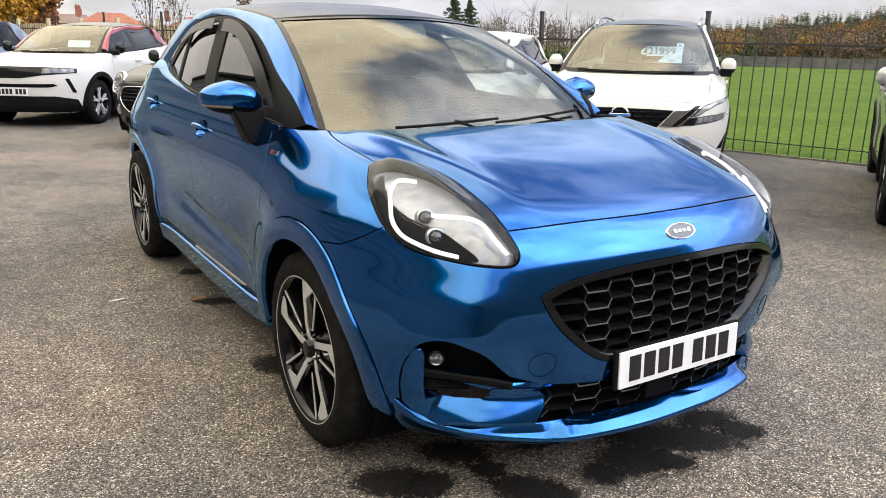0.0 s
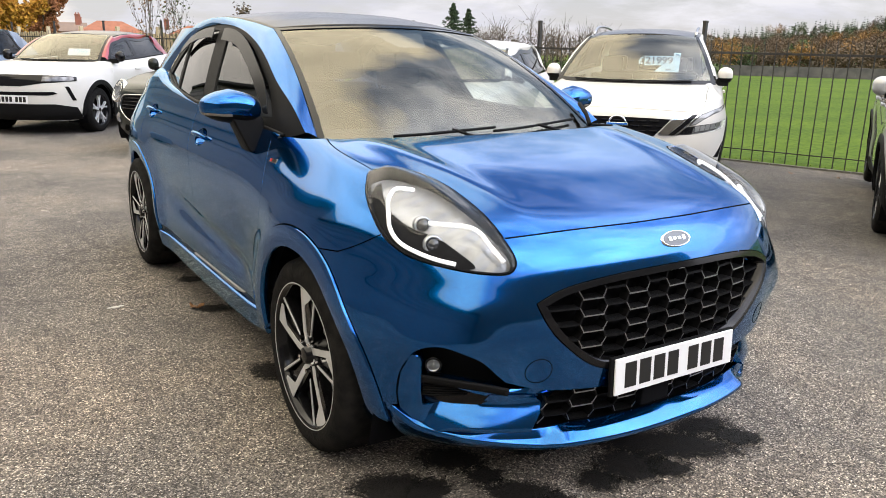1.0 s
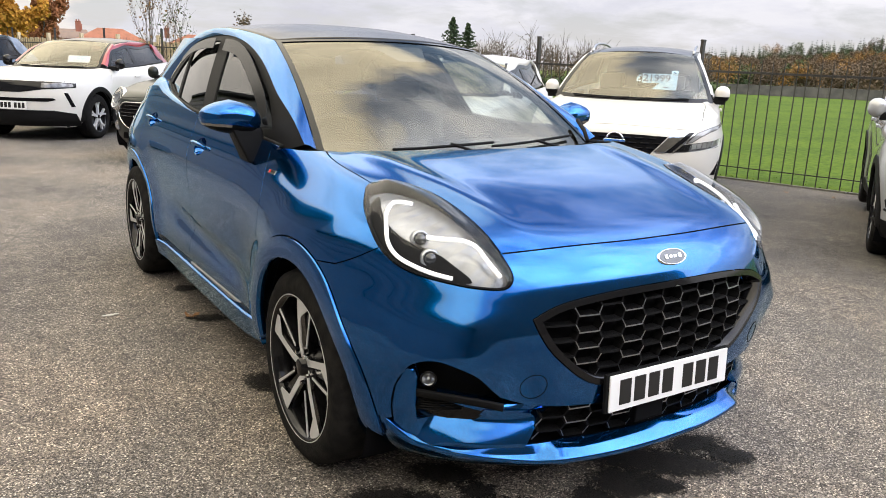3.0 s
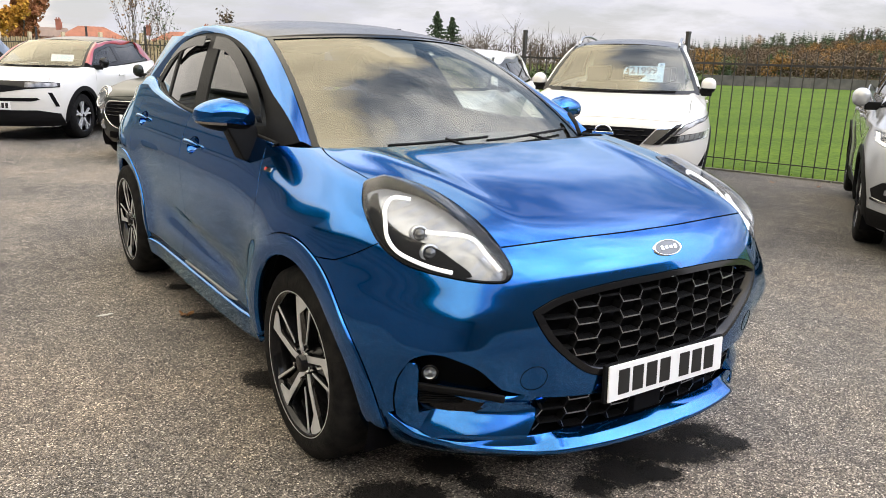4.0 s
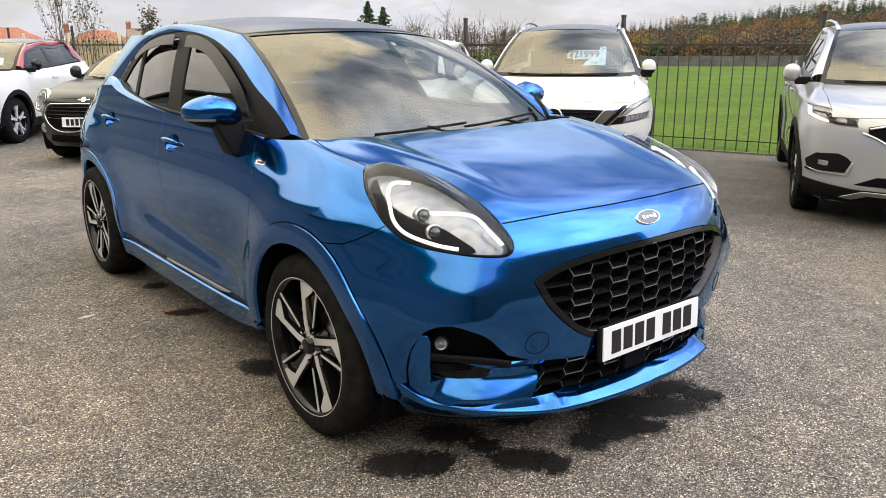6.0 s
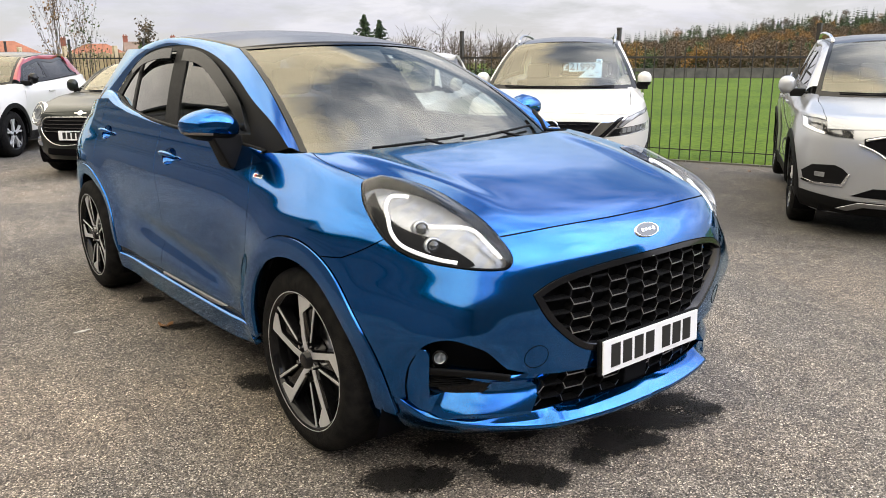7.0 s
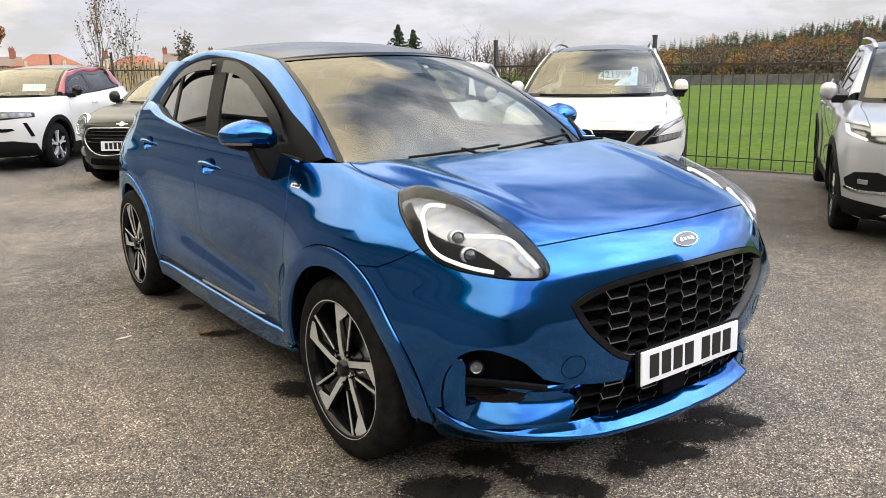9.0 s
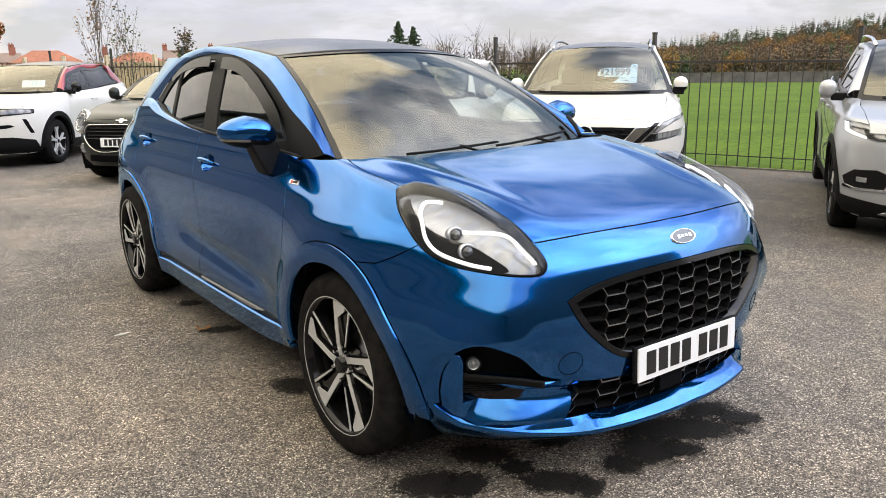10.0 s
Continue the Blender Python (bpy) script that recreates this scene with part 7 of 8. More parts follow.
    w2 = np.array([q for q in inner if q[0] > yb0 + 0.05])
    for sd in sides:
        flip = np.array([1.0, 1, 1]) if sd == "r" else np.array([-1.0, 1, 1])
        panel("window_frame", g, outline, M_BLACK, root, holes=[w1, w2], sides=sd, gap=0, depth=0.02, lift=0.0, h=0.06)
        panel("side_window", g, w1, glass_mat or M_GLASS, root, sides=sd, gap=-0.004, depth=0.003, lift=-0.008, h=0.08).visible_shadow = False
        panel("side_window", g, w2, M_PRIVACY if privacy else M_GLASS, root, sides=sd, gap=-0.004, depth=0.003, lift=-0.008, h=0.08).visible_shadow = False
        n = len(FO)

        def rail(u, v, flip=flip):
            fo = np.stack([np.interp(u, np.linspace(0, 1, n), FO[:, i]) for i in (0, 1)], -1)
            a, y = P.side_glass(fo[..., 0], fo[..., 1]), fo[..., 0]
            k = np.clip((y - 0.41) / (P.rake + 0.10 - 0.41), 0, 1)
            w = np.clip((y - P.rake - 0.10) / (P.roof_len - 0.10), 0, 1)
            b = np.where((y < P.rake + 0.10)[..., None], P.screen(-np.ones_like(y), k), P.roof(np.zeros_like(y), w))
            p = a + (b - a) * v[..., None]
            return (p + np.array([-0.6, -0.15, 1.0]) * (0.014 * 4 * v * (1 - v))[..., None]) * flip

        sheet("roof_rail", rail, n, 7, pillar_paint, root)
        # rear pillar down to the tail
        y0, z0 = P.base + 0.20, float(P.belt(P.base)) + 0.03

        def rear_pillar(u, v, flip=flip):
            yf_, zf_ = np.interp(u, [0, 0.5, 1], [P.base + 0.20, P.base + 0.02, P.rake + 1.5]), np.interp(u, [0, 0.5, 1], [float(P.belt(P.base)) - 0.01, float(P.belt(P.base)) + 0.16, ztop - 0.03])
            a = P.side_glass(yf_, zf_)
            b = np.stack([-(P.half - 0.22 - 0.20 * u), P.tail - 0.22 - (P.tail - 0.22 - P.rake - P.roof_len) * u, cz + 0.02 + (P.roof_z - 0.12 - cz - 0.02) * u], -1)
            return (a + (b - a) * v[..., None]) * flip

        sheet("rear_pillar", rear_pillar, 9, 7, pillar_paint, root)
    sheet("tailgate", lambda u, v: np.stack([(2 * u - 1) * (P.half - 0.14 - 0.22 * v), P.tail - 0.10 - v ** 2 * (P.tail - 0.10 - P.rake - P.roof_len) - 0.1 * np.abs(2 * u - 1) ** 2, 0.35 + (P.roof_z - 0.46) * v], -1), 9, 9, paint, root)
    # cabin and underside
    bm = bmesh.new()
    box(bm, (2 * P.half - 0.40, P.tail + P.nose_y - 0.55, 0.10), (0, (P.tail - P.nose_y) / 2, 0.26))
    part("floor_pan", bm, M_DARK, root)
    bm = bmesh.new()
    box(bm, (2 * P.half - 0.55, 0.05, hz - 0.45), (0, -P.nose_y + 0.28, (hz + 0.30) / 2))
    part("radiator_wall", bm, M_DARK, root)
    sheet("dashboard", lambda u, v: np.stack([(2 * u - 1) * (P.half - 0.21), 0.30 + 0.50 * v, cz - 0.04 + 0.02 * np.sin(np.pi * v) - 0.25 * v ** 6], -1), 9, 9, M_PLASTIC, root)
    for fx in (1, -1):
        seat("front_seat", 0.36 * fx, 1.20, 0.50, parent=root)
        bm = bmesh.new()
        box(bm, (0.03, P.base - 0.85, cz - 0.40), ((P.half - 0.12) * fx, P.base / 2 + 0.02, cz / 2 + 0.17))
        part("door_card", bm, M_CLOTH, root)
    seat("rear_seat", 0, 2.0, 1.2, parent=root)
    sheet("headliner", lambda u, v: P.roof(u, v) * np.array([0.96, 1, 1]) + np.array([0, 0.02, -0.05]), 9, 9, M_LINING, root)
    # wipers
    for a, b in ((-0.75, 0.0), (0.0, 0.72)):
        line = np.array([P.screen(np.array(s), np.array(0.03)) + np.array([0, -0.010, 0.012]) for s in np.linspace(a, b, 8)])
        tube("wiper", line, 0.007, M_PLASTIC, root, sides=5)
    return root


def small_wheel(parent, x, y, r, face, fx, spokes=5, rim=None):
    hub = new("wheel")
    hub.parent = parent
    hub.matrix_basis = pose(x, y, r - 0.004, 0, 0, 0 if fx > 0 else 180)
    k = rim or r * 0.70
    vs, fs = lathe([(-0.030, k - 0.004), (-0.035, k + 0.02), (-0.028, r - 0.03), (-0.012, r - 0.008), (0.02, r), (0.17, r), (0.19, k)], 40)
    mesh_object("tyre", vs, fs, M_TYRE, hub)
    vs, fs = lathe([(-0.028, k), (-0.030, k - 0.010), (0.0, k - 0.02), (0.10, k - 0.03), (0.11, 0.03)], 40)
    mesh_object("rim", vs, fs, M_BLACK, hub)
    for i in range(spokes):
        a = radians(90 + 360 / spokes * i)
        bm = bmesh.new()
        for poly in ([(0.03, -0.020), (k * 0.55, -0.018), (k * 0.97, -0.058), (k * 0.97, -0.030), (k * 0.62, 0.0), (k * 0.97, 0.030), (k * 0.97, 0.058), (k * 0.55, 0.018), (0.03, 0.020)],):
            top = [bm.verts.new((-0.018, rr * math.cos(a) - q * math.sin(a), rr * math.sin(a) + q * math.cos(a))) for rr, q in poly]
            low_ = [bm.verts.new((0.012, v.co.y, v.co.z)) for v in top]
            bm.faces.new(top)
            for j in range(len(top)):
                n = (j + 1) % len(top)
                bm.faces.new((top[n], top[j], low_[j], low_[n]))
        bmesh.ops.recalc_face_normals(bm, faces=bm.faces)
        part("spoke", bm, face, hub)
    vs, fs = lathe([(-0.024, 0.0), (-0.024, 0.026), (-0.014, 0.034), (0.0, 0.05)], 20)
    mesh_object("hub_cap", vs, fs, M_BLACK, hub)
    return hub


M_PEARL = material("white_paint", (0.62, 0.60, 0.565), 0.35, 0, 0.6, second=(0.58, 0.565, 0.535), scale=2)
M_RED = material("red_paint", (0.26, 0.007, 0.018), 0.3, 0, 1.0)
M_GREY = flake_paint("grey_paint", (0.010, 0.013, 0.011), (0.024, 0.029, 0.025), 0.1)
M_GREY.node_tree.nodes["Principled BSDF"].inputs["Specular IOR Level"].default_value = 0.1
M_GREY.node_tree.nodes["Principled BSDF"].inputs["Coat Weight"].default_value = 0.4
M_SILVERPAINT = flake_paint("silver_paint", (0.34, 0.35, 0.37), (0.44, 0.45, 0.475), 0.35)
M_SKYBLUE = flake_paint("pale_blue_paint", (0.16, 0.20, 0.26), (0.24, 0.29, 0.36), 0.6)
M_LAMPGREY = material("lamp_grey", (0.22, 0.22, 0.23), 0.15, 0.3, 0.6, second=(0.04, 0.04, 0.045), scale=11)
M_CLEAR = material("clear_lamp", (0.20, 0.205, 0.215), 0.12, 0.2, 0.6, second=(0.36, 0.365, 0.375), scale=9)
M_SIGN = material("sign_card", (0.42, 0.60, 0.74), 0.5)
M_SIGNINK = material("sign_ink", (0.02, 0.06, 0.13), 0.5)


def nose_part(name, P, outline, mat, root, label="", sides="rl", lift=0.0, depth=0.01, h=0.04, gap=0.0):
    outline = np.array(outline, float)
    middle = np.abs(outline[:, 0]) < 1e-4
    if middle.any():
        outline[middle, 0], sides = 0.0, "c"
    for sd in sides:
        panel(name, P.sh, outline, mat, root, label, sides=sd, lift=lift, depth=depth, h=h, gap=gap)


def plate_on(P, root, z, w=0.52, flash=None, bars=7):
    pl = new("number_plate")
    pl.parent = root
    y = P.sh.at(0.0, P.sh.up(z))[1]
    pl.matrix_basis = pose(0, y - 0.012, z, -3)
    bm = bmesh.new()
    box(bm, (w, 0.008, 0.111), (0, 0, 0), 0.002)
    part("plate_body", bm, M_WHITE_PLATE, pl)
    if flash:
        bm = bmesh.new()
        box(bm, (0.045, 0.002, 0.109), (-w / 2 + 0.024, -0.0045, 0))
        part("plate_flash", bm, flash, pl)
    for x in (-0.188, -0.130, -0.072, -0.014, 0.074, 0.132, 0.190):
        bm = bmesh.new()
        box(bm, (0.040, 0.002, 0.074), (x + (0.02 if flash else 0), -0.0048, 0))
        part("bar", bm, M_INK, pl)


def closed(P, kind, pts, step=0.02):
    q = P.F(pts) if kind == "f" else P.S(pts)
    return join(*[curve2([q[i], q[(i + 1) % len(q)]], step=step) for i in range(len(q))])


def text_on(name, words, size, mat, parent, m, label=""):
    cu = bpy.data.curves.new(name, "FONT")
    cu.body, cu.size, cu.extrude, cu.align_x, cu.align_y = words, size, 0.001, "CENTER", "CENTER"
    cu.offset = 0.02 * size
    cu.materials.append(mat)
    ob = new(name, cu)
    ob.parent, ob.matrix_basis = parent, m
    if label:
        ob["label"] = label
    return ob


# white family suv with a price sign
SUV = Parked(0.93, 0.915, 0.985, 1.085, 2.665, 3.50, 1.625, 0.60, 1.00, 0.345, 0.06, b=5.5, screen_w=0.80, mirror_out=-0.03)
suv_grille = closed(SUV, "f", [(0.0, 0.832), (0.25, 0.830), (0.449, 0.822), (0.335, 0.694), (0.22, 0.56), (0.0, 0.53)])
suv_lamp = closed(SUV, "f", [(0.500, 0.687), (0.587, 0.761), (0.74, 0.778), (0.905, 0.798), (0.900, 0.731), (0.78, 0.71), (0.63, 0.692)])
suv_blade = closed(SUV, "f", [(0.684, 0.860), (0.793, 0.899), (0.884, 0.928), (0.888, 0.895), (0.800, 0.862), (0.721, 0.821), (0.655, 0.775), (0.600, 0.766)])
suv = parked_car("white_suv", "white family SUV with dark grille and slim headlamps", SUV, M_PEARL, pose(3.91, 3.19, -0.035, 0.9, 0, -51.7), M_BLACK, M_PEARL, [suv_lamp], clad=M_PLASTIC)
nose_part("grille", SUV, suv_grille, M_DARK, suv, "black grille", lift=0.006)
nose_part("headlamp_bowl", SUV, suv_lamp, M_LAMPGREY, suv, lift=-0.02, depth=0.002)
nose_part("headlamp", SUV, suv_lamp, M_LENS, suv, "slim clear headlamp", lift=0.002)
nose_part("inner_lamp", SUV, closed(SUV, "f", [(0.515, 0.697), (0.590, 0.755), (0.655, 0.765), (0.640, 0.700)]), M_BEZEL, suv, lift=-0.010, depth=0.004)
nose_part("grille_bar", SUV, closed(SUV, "f", [(0.462, 0.828), (0.535, 0.866), (0.612, 0.860), (0.425, 0.686), (0.350, 0.694)]), M_CHROME, suv, "chrome bar beside the grille", lift=0.014, depth=0.02)
nose_part("grille_bar", SUV, closed(SUV, "f", [(0.618, 0.858), (0.668, 0.864), (0.488, 0.687), (0.432, 0.686)]), M_BLACK, suv, "gloss black bar beside the chrome one", lift=0.008, depth=0.012)
nose_part("grille_bar", SUV, closed(SUV, "f", [(0.672, 0.864), (0.688, 0.866), (0.508, 0.689), (0.491, 0.687)]), M_CHROME, suv, lift=0.012, depth=0.014)
nose_part("lamp_brow", SUV, suv_blade, M_BEZEL, suv, lift=0.003, depth=0.006)
nose_part("daylight_strip", SUV, shrink(suv_blade, 0.006), M_CLEAR, suv, "unlit clear daylight strip", lift=0.006, depth=0.004)
for k in range(5):
    nose_part("reflector_cell", SUV, closed(SUV, "f", [(0.668 + 0.045 * k, 0.762 + 0.005 * k), (0.704 + 0.045 * k, 0.766 + 0.005 * k), (0.700 + 0.042 * k, 0.722 + 0.004 * k), (0.666 + 0.042 * k, 0.718 + 0.004 * k)]), M_SILVER, suv, lift=-0.010, depth=0.006)
nose_part("side_vent", SUV, closed(SUV, "f", [(0.897, 0.597), (0.838, 0.477), (0.876, 0.468)]), M_DARK, suv, lift=0.004)
for r in range(6):
    for c in range(-4, 5):
        x, z = c * 0.105 + (0.05 if r % 2 else 0), 0.806 - r * 0.042
        if abs(x) < 0.40 - 0.032 * r:
            p = SUV.sh.at(*SUV.sh.front(abs(x), z))
            bm = bmesh.new()
            box(bm, (0.075, 0.012, 0.012), (x, p[1] - 0.012, z), 0.003)
            part("grille_cell", bm, M_BLACK, suv)
bd = new("badge")
bd.parent = suv
bd.matrix_basis = pose(0, SUV.sh.at(0.0, SUV.sh.up(0.775))[1] - 0.02, 0.775)
tube("ring", [(0.075 * math.cos(a), 0, 0.07 * math.sin(a)) for a in np.linspace(0.15, math.pi - 0.15, 16)], 0.008, M_CHROME, bd)
bm = bmesh.new()
box(bm, (0.19, 0.010, 0.026), (0, 0, 0), 0.004)
part("bar", bm, M_CHROME, bd)
sign = new("price_sign")
tagged(sign, "pale blue price card standing inside the windscreen", "sign")
sg = SUV.screen(np.array(0.36), np.array(0.36))
sign.matrix_basis = suv.matrix_basis @ pose(sg[0], sg[1] + 0.08, sg[2] - 0.03, -30, 0, 4)
bm = bmesh.new()
shape = [bm.verts.new((x, 0, z)) for x, z in ((-0.186, 0.105), (0.108, 0.105), (0.108, 0.140), (0.120, 0.147), (0.175, 0.145), (0.165, -0.078), (-0.082, -0.073), (-0.006, 0.0), (-0.186, -0.005))]
rim_ = bmesh.ops.extrude_face_region(bm, geom=[bm.faces.new(shape)])
bmesh.ops.translate(bm, vec=(0, 0.004, 0), verts=[v for v in rim_["geom"] if isinstance(v, bmesh.types.BMVert)])
bmesh.ops.recalc_face_normals(bm, faces=bm.faces)
part("card", bm, M_SIGN, sign)
text_on("figures", "21999", 0.112, M_SIGNINK, sign, pose(-0.038, -0.004, 0.05, 90, 0, 0), "dark blue price figures")
text_on("pound_mark", "£", 0.105, M_SIGN, sign, pose(-0.222, -0.002, 0.045, 90, 0, 0))
for px, pz, pw in ((0.150, 0.120, 0.018), (0.128, 0.105, 0.016), (0.152, 0.092, 0.014), (0.135, 0.130, 0.010), (0.120, -0.018, 0.020), (0.06, -0.050, 0.05)):
    bm = bmesh.new()
    box(bm, (pw, 0.003, 0.010), (px, -0.003, pz), 0.001)
    part("print_mark", bm, M_SIGNINK, sign)
for fx in (1, -1):
    tube("roof_bar", np.array([SUV.roof(np.array(0.5 + 0.47 * fx), np.array(v)) + np.array([0, 0, 0.02 + 0.04 * min(1, 6 * v, 6 * (1 - v))]) for v in np.linspace(0.04, 0.92, 14)]), 0.014, M_SILVER, suv)

# white coupe suv with red roof line
CP = Parked(0.83, 0.895, 0.955, 1.045, 2.561, 3.29, 1.53, 0.58, 1.00, 0.335, 0.10, b=5.5)
cp_band = closed(CP, "f", [(0.0, 0.86), (0.45, 0.855), (0.70, 0.845), (0.80, 0.835), (0.805, 0.775), (0.70, 0.765), (0.45, 0.745), (0.15, 0.70), (0.0, 0.70)])
coupe = parked_car("white_coupe_suv", "white coupe SUV with a red roof line and black mirror caps", CP, M_PEARL, pose(-0.56, 10.98, 0, 0, 0, -37.1), M_BLACK, M_RED, [], clad=M_PLASTIC, wheel_r=0.335)
nose_part("vizor", CP, cp_band, M_BLACK, coupe, "gloss black front band", lift=0.004)
nose_part("headlamp", CP, closed(CP, "f", [(0.44, 0.835), (0.60, 0.838), (0.77, 0.828), (0.785, 0.785), (0.62, 0.775), (0.44, 0.770)]), M_LAMPGREY, coupe, "slim clear headlamp", lift=0.009)
nose_part("lower_grille", CP, closed(CP, "f", [(0.0, 0.62), (0.58, 0.625), (0.62, 0.60), (0.52, 0.575), (0.0, 0.575)]), M_DARK, coupe, lift=0.004)
nose_part("lower_intake", CP, closed(CP, "f", [(0.0, 0.45), (0.58, 0.45), (0.80, 0.40), (0.80, 0.22), (0.0, 0.22)]), M_PLASTIC, coupe, "black lower intake", lift=0.004)
nose_part("side_vent", CP, closed(CP, "f", [(0.70, 0.70), (0.74, 0.70), (0.80, 0.50), (0.765, 0.50)]), M_DARK, coupe, lift=0.004)
plate_on(CP, coupe, 0.515, flash=material("plate_green", (0.02, 0.35, 0.08), 0.4))
card = new("price_sign")
tagged(card, "pale price card inside the windscreen of the white coupe", "sign")
sg = CP.screen(np.array(0.45), np.array(0.32))
card.matrix_basis = coupe.matrix_basis @ pose(sg[0], sg[1] + 0.08, sg[2] - 0.02, -30, 0, 0)
bm = bmesh.new()
box(bm, (0.36, 0.004, 0.12), (0, 0, 0), 0.002)
part("card", bm, M_WHITE_PLATE, card)
text_on("figures", "1999", 0.13, M_SIGN, card, pose(0.02, -0.004, 0, 90, 0, 0), "pale price figures")

# dark grey hatchback with a chrome-ringed grille
HB = Parked(0.79, 0.865, 0.865, 0.985, 2.495, 3.04, 1.414, 0.56, 0.95, 0.305, 0.03, b=4.0, roof_len=1.75)
hb_grille = closed(HB, "f", [(0.0, 0.72), (0.38, 0.715), (0.50, 0.69), (0.55, 0.62), (0.50, 0.50), (0.42, 0.44), (0.0, 0.43)])
hatch = parked_car("grey_hatchback", "dark grey small hatchback with a chrome-ringed black grille", HB, M_GREY, pose(0.82, 7.84, 0, 0, 0, -45.8), M_GREY, M_GREY, [], clad=M_PLASTIC, wheel_r=0.305, privacy=False)
nose_part("grille", HB, hb_grille, M_DARK, hatch, "black grille", lift=0.006)
for fx in (1, -1):
    edge = np.array([HB.sh.at(*q) + HB.sh.normal(np.array(q[0]), np.array(q[1])) * 0.012 for q in join(curve2(HB.F([(0, 0.725), (0.38, 0.72), (0.51, 0.695), (0.56, 0.62), (0.51, 0.50), (0.42, 0.435), (0, 0.425)])))]) * np.array([fx, 1, 1])
    tube("grille_ring", edge, 0.008, M_CHROME, hatch)
    c = HB.sh.at(*HB.sh.front(0.665, 0.755)) * np.array([fx, 1, 1])
    hl = new("headlamp")
    hl.parent = hatch
    hl.matrix_basis = Matrix.Translation(Vector(c)) @ Vector((-0.45 * fx, -0.85, 0.45)).normalized().to_track_quat("-X", "Z").to_matrix().to_4x4() @ Matrix.Diagonal((1, 0.95, 1.12, 1))
    vs, fs = lathe([(0.02, 0.135), (-0.018, 0.130), (-0.022, 0.118), (-0.014, 0.108)], 32)
    mesh_object("ring", vs, fs, M_CHROME, hl)
    vs, fs = lathe([(-0.014, 0.108), (0.0, 0.06), (0.0, 0.0)], 32)
    mesh_object("bowl", vs, fs, M_BOWL, hl)
    vs, fs = lathe([(-0.020, 0.085), (-0.024, 0.078), (-0.020, 0.071)], 32)
    mesh_object("light_ring", vs, fs, M_CHROME, hl)
    vs, fs = lathe([(-0.018, 0.115), (-0.035, 0.07), (-0.040, 0.0)], 32)
    mesh_object("lens", vs, fs, M_LENS, hl).visible_shadow = False
    c = HB.sh.at(*HB.sh.front(0.66, 0.43)) * np.array([fx, 1, 1])
    fg = new("fog_lamp")
    fg.parent = hatch
    fg.matrix_basis = Matrix.Translation(Vector(c)) @ Vector((-0.4 * fx, -0.9, 0)).normalized().to_track_quat("-X", "Z").to_matrix().to_4x4()
    vs, fs = lathe([(0.01, 0.062), (-0.012, 0.058), (-0.010, 0.050), (0.0, 0.02), (0.002, 0.0)], 24)
    mesh_object("fog_bowl", vs, fs, M_CHROME, fg)
for k in range(4):
    z = 0.685 - 0.042 * k
    w = 0.50 if k else 0.44
    tube("grille_slat", np.array([(x, HB.sh.at(*HB.sh.front(abs(x), z))[1] - 0.012, z) for x in (-w, -0.3, -0.1, 0.1, 0.3, w)]), 0.008, M_BLACK, hatch)
nose_part("lower_intake", HB, closed(HB, "f", [(0.0, 0.36), (0.50, 0.36), (0.55, 0.28), (0.0, 0.28)]), M_DARK, hatch, lift=0.004)
plate_on(HB, hatch, 0.52)
bd = new("badge")
bd.parent = hatch
bd.matrix_basis = pose(0, HB.sh.at(0.0, HB.sh.up(0.775))[1] - 0.010, 0.775, -30)
bm = bmesh.new()
box(bm, (0.15, 0.008, 0.018), (0, 0, 0), 0.003)
rod(bm, (0, -0.006, 0), (0, 0.006, 0), 0.032, 0.032, 20)
part("wings", bm, M_CHROME, bd)

# silver suv
SV = Parked(0.90, 0.915, 0.965, 1.075, 2.646, 3.55, 1.60, 0.60, 1.02, 0.345, 0.05, b=5.0)
sv_lamp = closed(SV, "f", [(0.868, 0.938), (0.771, 0.938), (0.614, 0.906), (0.540, 0.865), (0.537, 0.801), (0.664, 0.805), (0.805, 0.835), (0.868, 0.859)])
sv_grille = closed(SV, "f", [(0.0, 0.86), (0.30, 0.845), (0.47, 0.81), (0.47, 0.765), (0.34, 0.70), (0.22, 0.60), (0.0, 0.58)])
silver = parked_car("silver_suv", "silver SUV with angular headlamps and chrome trim", SV, M_SILVERPAINT, pose(4.96, 0.19, -0.053, 0.9, 0, -59.8), M_BLACK, M_SILVERPAINT, [sv_lamp], clad=M_PLASTIC)
nose_part("grille", SV, sv_grille, M_DARK, silver, "black grille", lift=0.006)
nose_part("headlamp_bowl", SV, sv_lamp, M_CLEAR, silver, lift=-0.02, depth=0.002)
nose_part("inner_bezel", SV, closed(SV, "f", [(0.842, 0.908), (0.760, 0.905), (0.615, 0.882), (0.556, 0.855), (0.548, 0.812), (0.660, 0.815), (0.800, 0.842), (0.838, 0.860)]), M_BEZEL, silver, "black lamp bezel", lift=-0.014, depth=0.004)
for outline in ([(0.823, 0.892), (0.754, 0.887), (0.743, 0.848), (0.816, 0.855)], [(0.690, 0.880), (0.622, 0.868), (0.615, 0.832), (0.682, 0.838)]):
    nose_part("projector", SV, closed(SV, "f", outline), M_LAMPGREY, silver, "square projector", lift=-0.008, depth=0.005)
nose_part("light_strip", SV, closed(SV, "f", [(0.864, 0.930), (0.864, 0.866), (0.803, 0.841), (0.735, 0.825), (0.737, 0.842), (0.795, 0.860), (0.843, 0.880), (0.846, 0.928)]), M_DRL, silver, "white daylight strip", lift=-0.004, depth=0.006)
nose_part("headlamp", SV, sv_lamp, M_LENS, silver, "clear angular headlamp", lift=0.002)
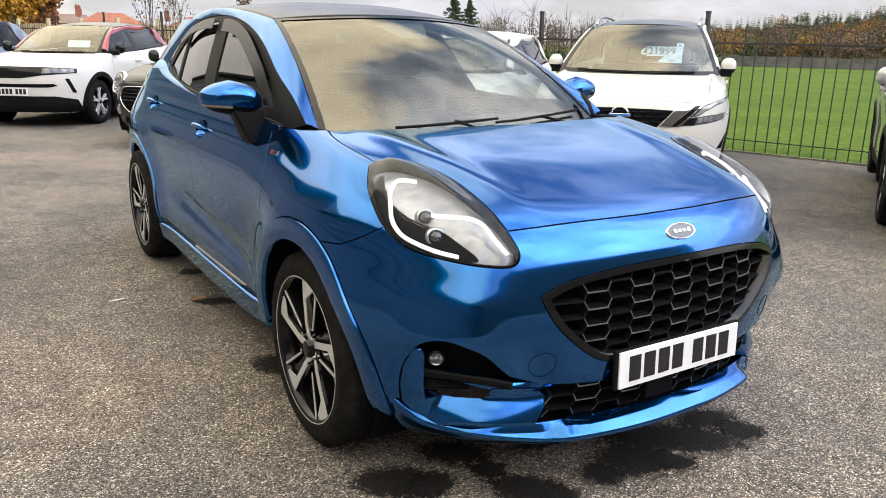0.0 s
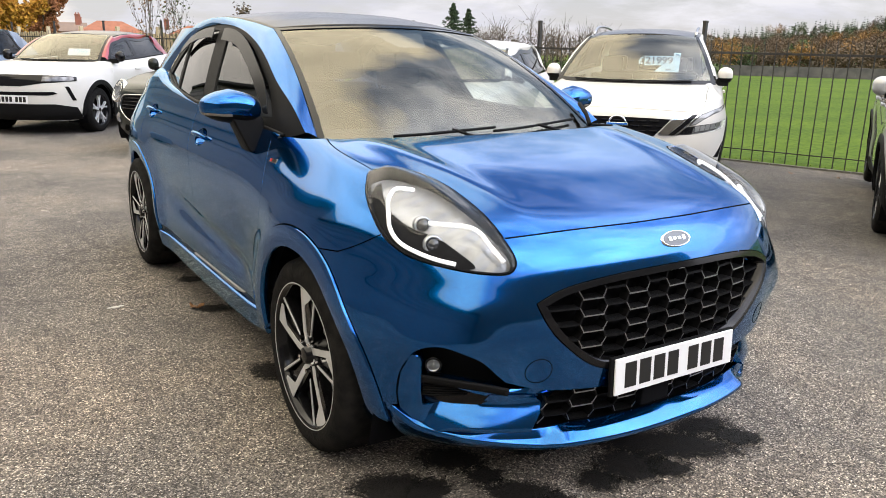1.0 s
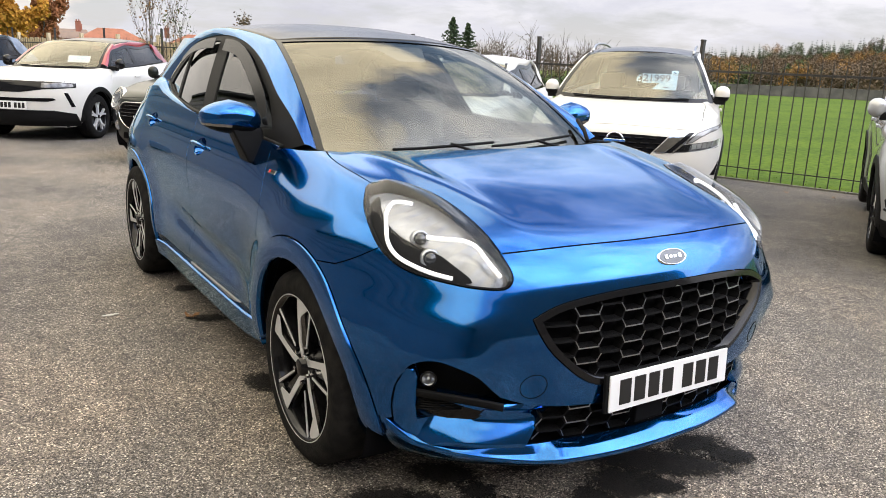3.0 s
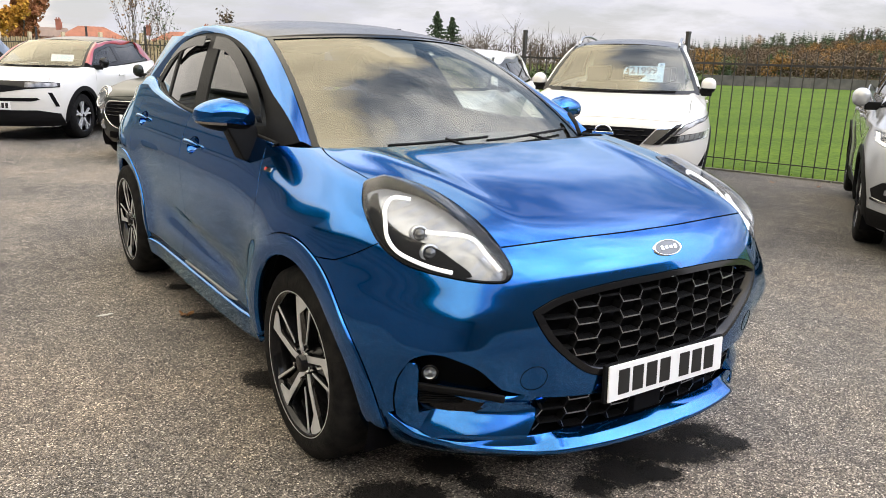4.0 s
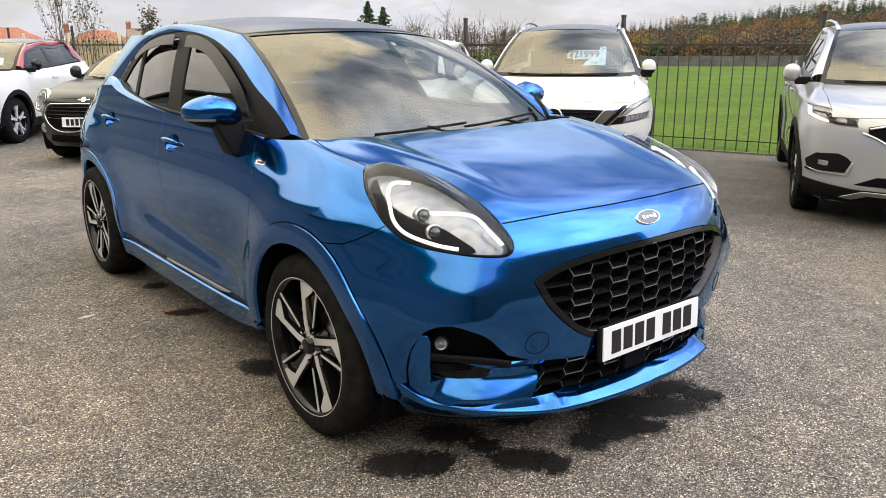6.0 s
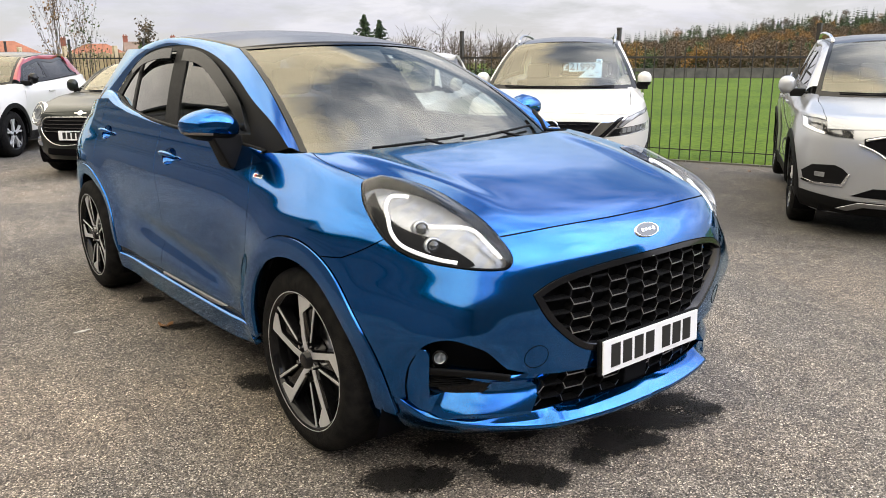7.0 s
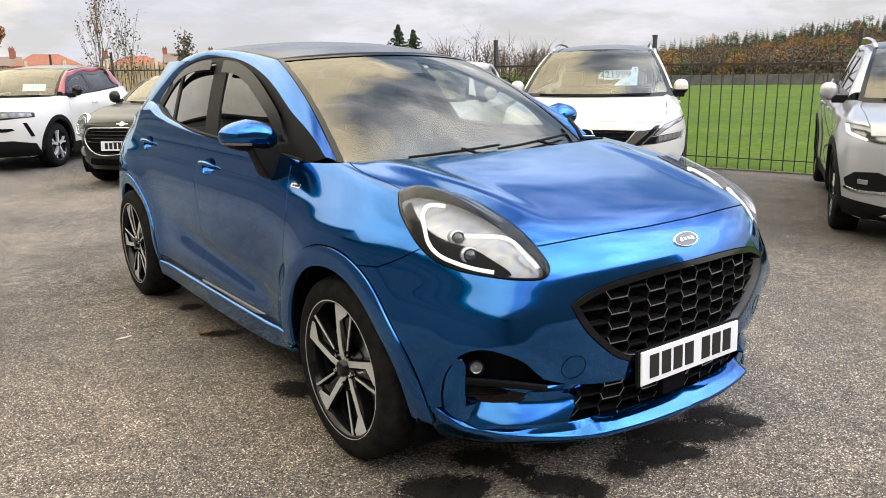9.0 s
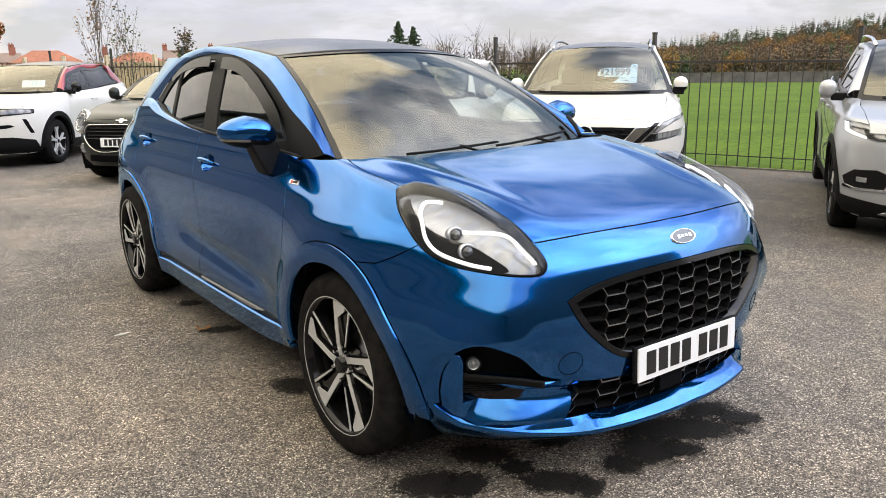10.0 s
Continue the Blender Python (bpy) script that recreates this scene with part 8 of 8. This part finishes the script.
for fx in (1, -1):
    fl = np.array([fx, 1, 1])
    line = np.array([SV.sh.at(*q) + SV.sh.normal(np.array(q[0]), np.array(q[1])) * 0.012 for q in curve2(SV.F([(0, 0.845), (0.30, 0.83), (0.46, 0.795)]), step=0.04)]) * fl
    tube("grille_strip", line, 0.010, M_CHROME, silver)
    line = np.array([SV.sh.at(*q) + SV.sh.normal(np.array(q[0]), np.array(q[1])) * 0.012 for q in curve2(SV.F([(0.50, 0.765), (0.36, 0.70), (0.235, 0.60), (0.1, 0.575)]), step=0.04)]) * fl
    tube("grille_strip", line, 0.008, M_CHROME, silver)
nose_part("fog_recess", SV, closed(SV, "f", [(0.850, 0.516), (0.785, 0.581), (0.645, 0.598), (0.590, 0.575), (0.546, 0.533), (0.576, 0.45), (0.771, 0.436), (0.835, 0.46)]), M_PLASTIC, silver, "black fog lamp recess", lift=0.006)
nose_part("fog_lamp", SV, closed(SV, "f", [(0.76, 0.530), (0.76, 0.495), (0.70, 0.495), (0.70, 0.530)]), M_BOWL, silver, lift=0.014)
nose_part("fog_trim", SV, closed(SV, "f", [(0.840, 0.440), (0.771, 0.426), (0.570, 0.438), (0.536, 0.535), (0.550, 0.538), (0.585, 0.455), (0.765, 0.443), (0.835, 0.458)]), M_CHROME, silver, "chrome fog lamp trim", lift=0.016, depth=0.02)
nose_part("lower_intake", SV, closed(SV, "f", [(0.0, 0.45), (0.38, 0.44), (0.52, 0.37), (0.0, 0.36)]), M_DARK, silver, lift=0.004)
nose_part("lower_bumper", SV, closed(SV, "f", [(0.0, 0.331), (0.51, 0.331), (0.70, 0.350), (0.872, 0.368), (0.874, 0.23), (0.0, 0.215)]), M_PLASTIC, silver, "black lower bumper", lift=0.008)
nose_part("skid_plate", SV, closed(SV, "f", [(0.0, 0.325), (0.46, 0.325), (0.60, 0.262), (0.52, 0.255), (0.42, 0.295), (0.0, 0.295)]), M_SILVER, silver, lift=0.016, depth=0.02)
plate_on(SV, silver, 0.52)
for fx in (1, -1):
    tube("roof_bar", np.array([SV.roof(np.array(0.5 + 0.47 * fx), np.array(v)) + np.array([0, 0, 0.02 + 0.04 * min(1, 6 * v, 6 * (1 - v))]) for v in np.linspace(0.04, 0.92, 14)]), 0.016, M_CHROME, silver)

# white car seen through the blue car's cabin, and a pale blue one beside the coupe
WC = Parked(0.83, 0.86, 0.90, 1.0, 2.55, 3.25, 1.455, 0.56, 1.00, 0.315, 0.05)
parked_car("white_hatchback", "white hatchback parked by the railings", WC, M_PEARL, pose(3.0, 5.3, -0.02, 0.9, 0, -52), M_PEARL, M_PEARL, [], clad=M_PLASTIC, wheel_r=0.315, arch_trim=False)
BC = Parked(0.88, 0.90, 0.96, 1.06, 2.62, 3.45, 1.58, 0.59, 1.02, 0.335, 0.05)
parked_car("pale_blue_suv", "pale blue-grey estate car beside the white coupe", BC, M_SKYBLUE, pose(-2.72, 12.7, 0, 0, 0, -37.1), M_SKYBLUE, M_SKYBLUE, [], wheel_r=0.335, arch_trim=False)
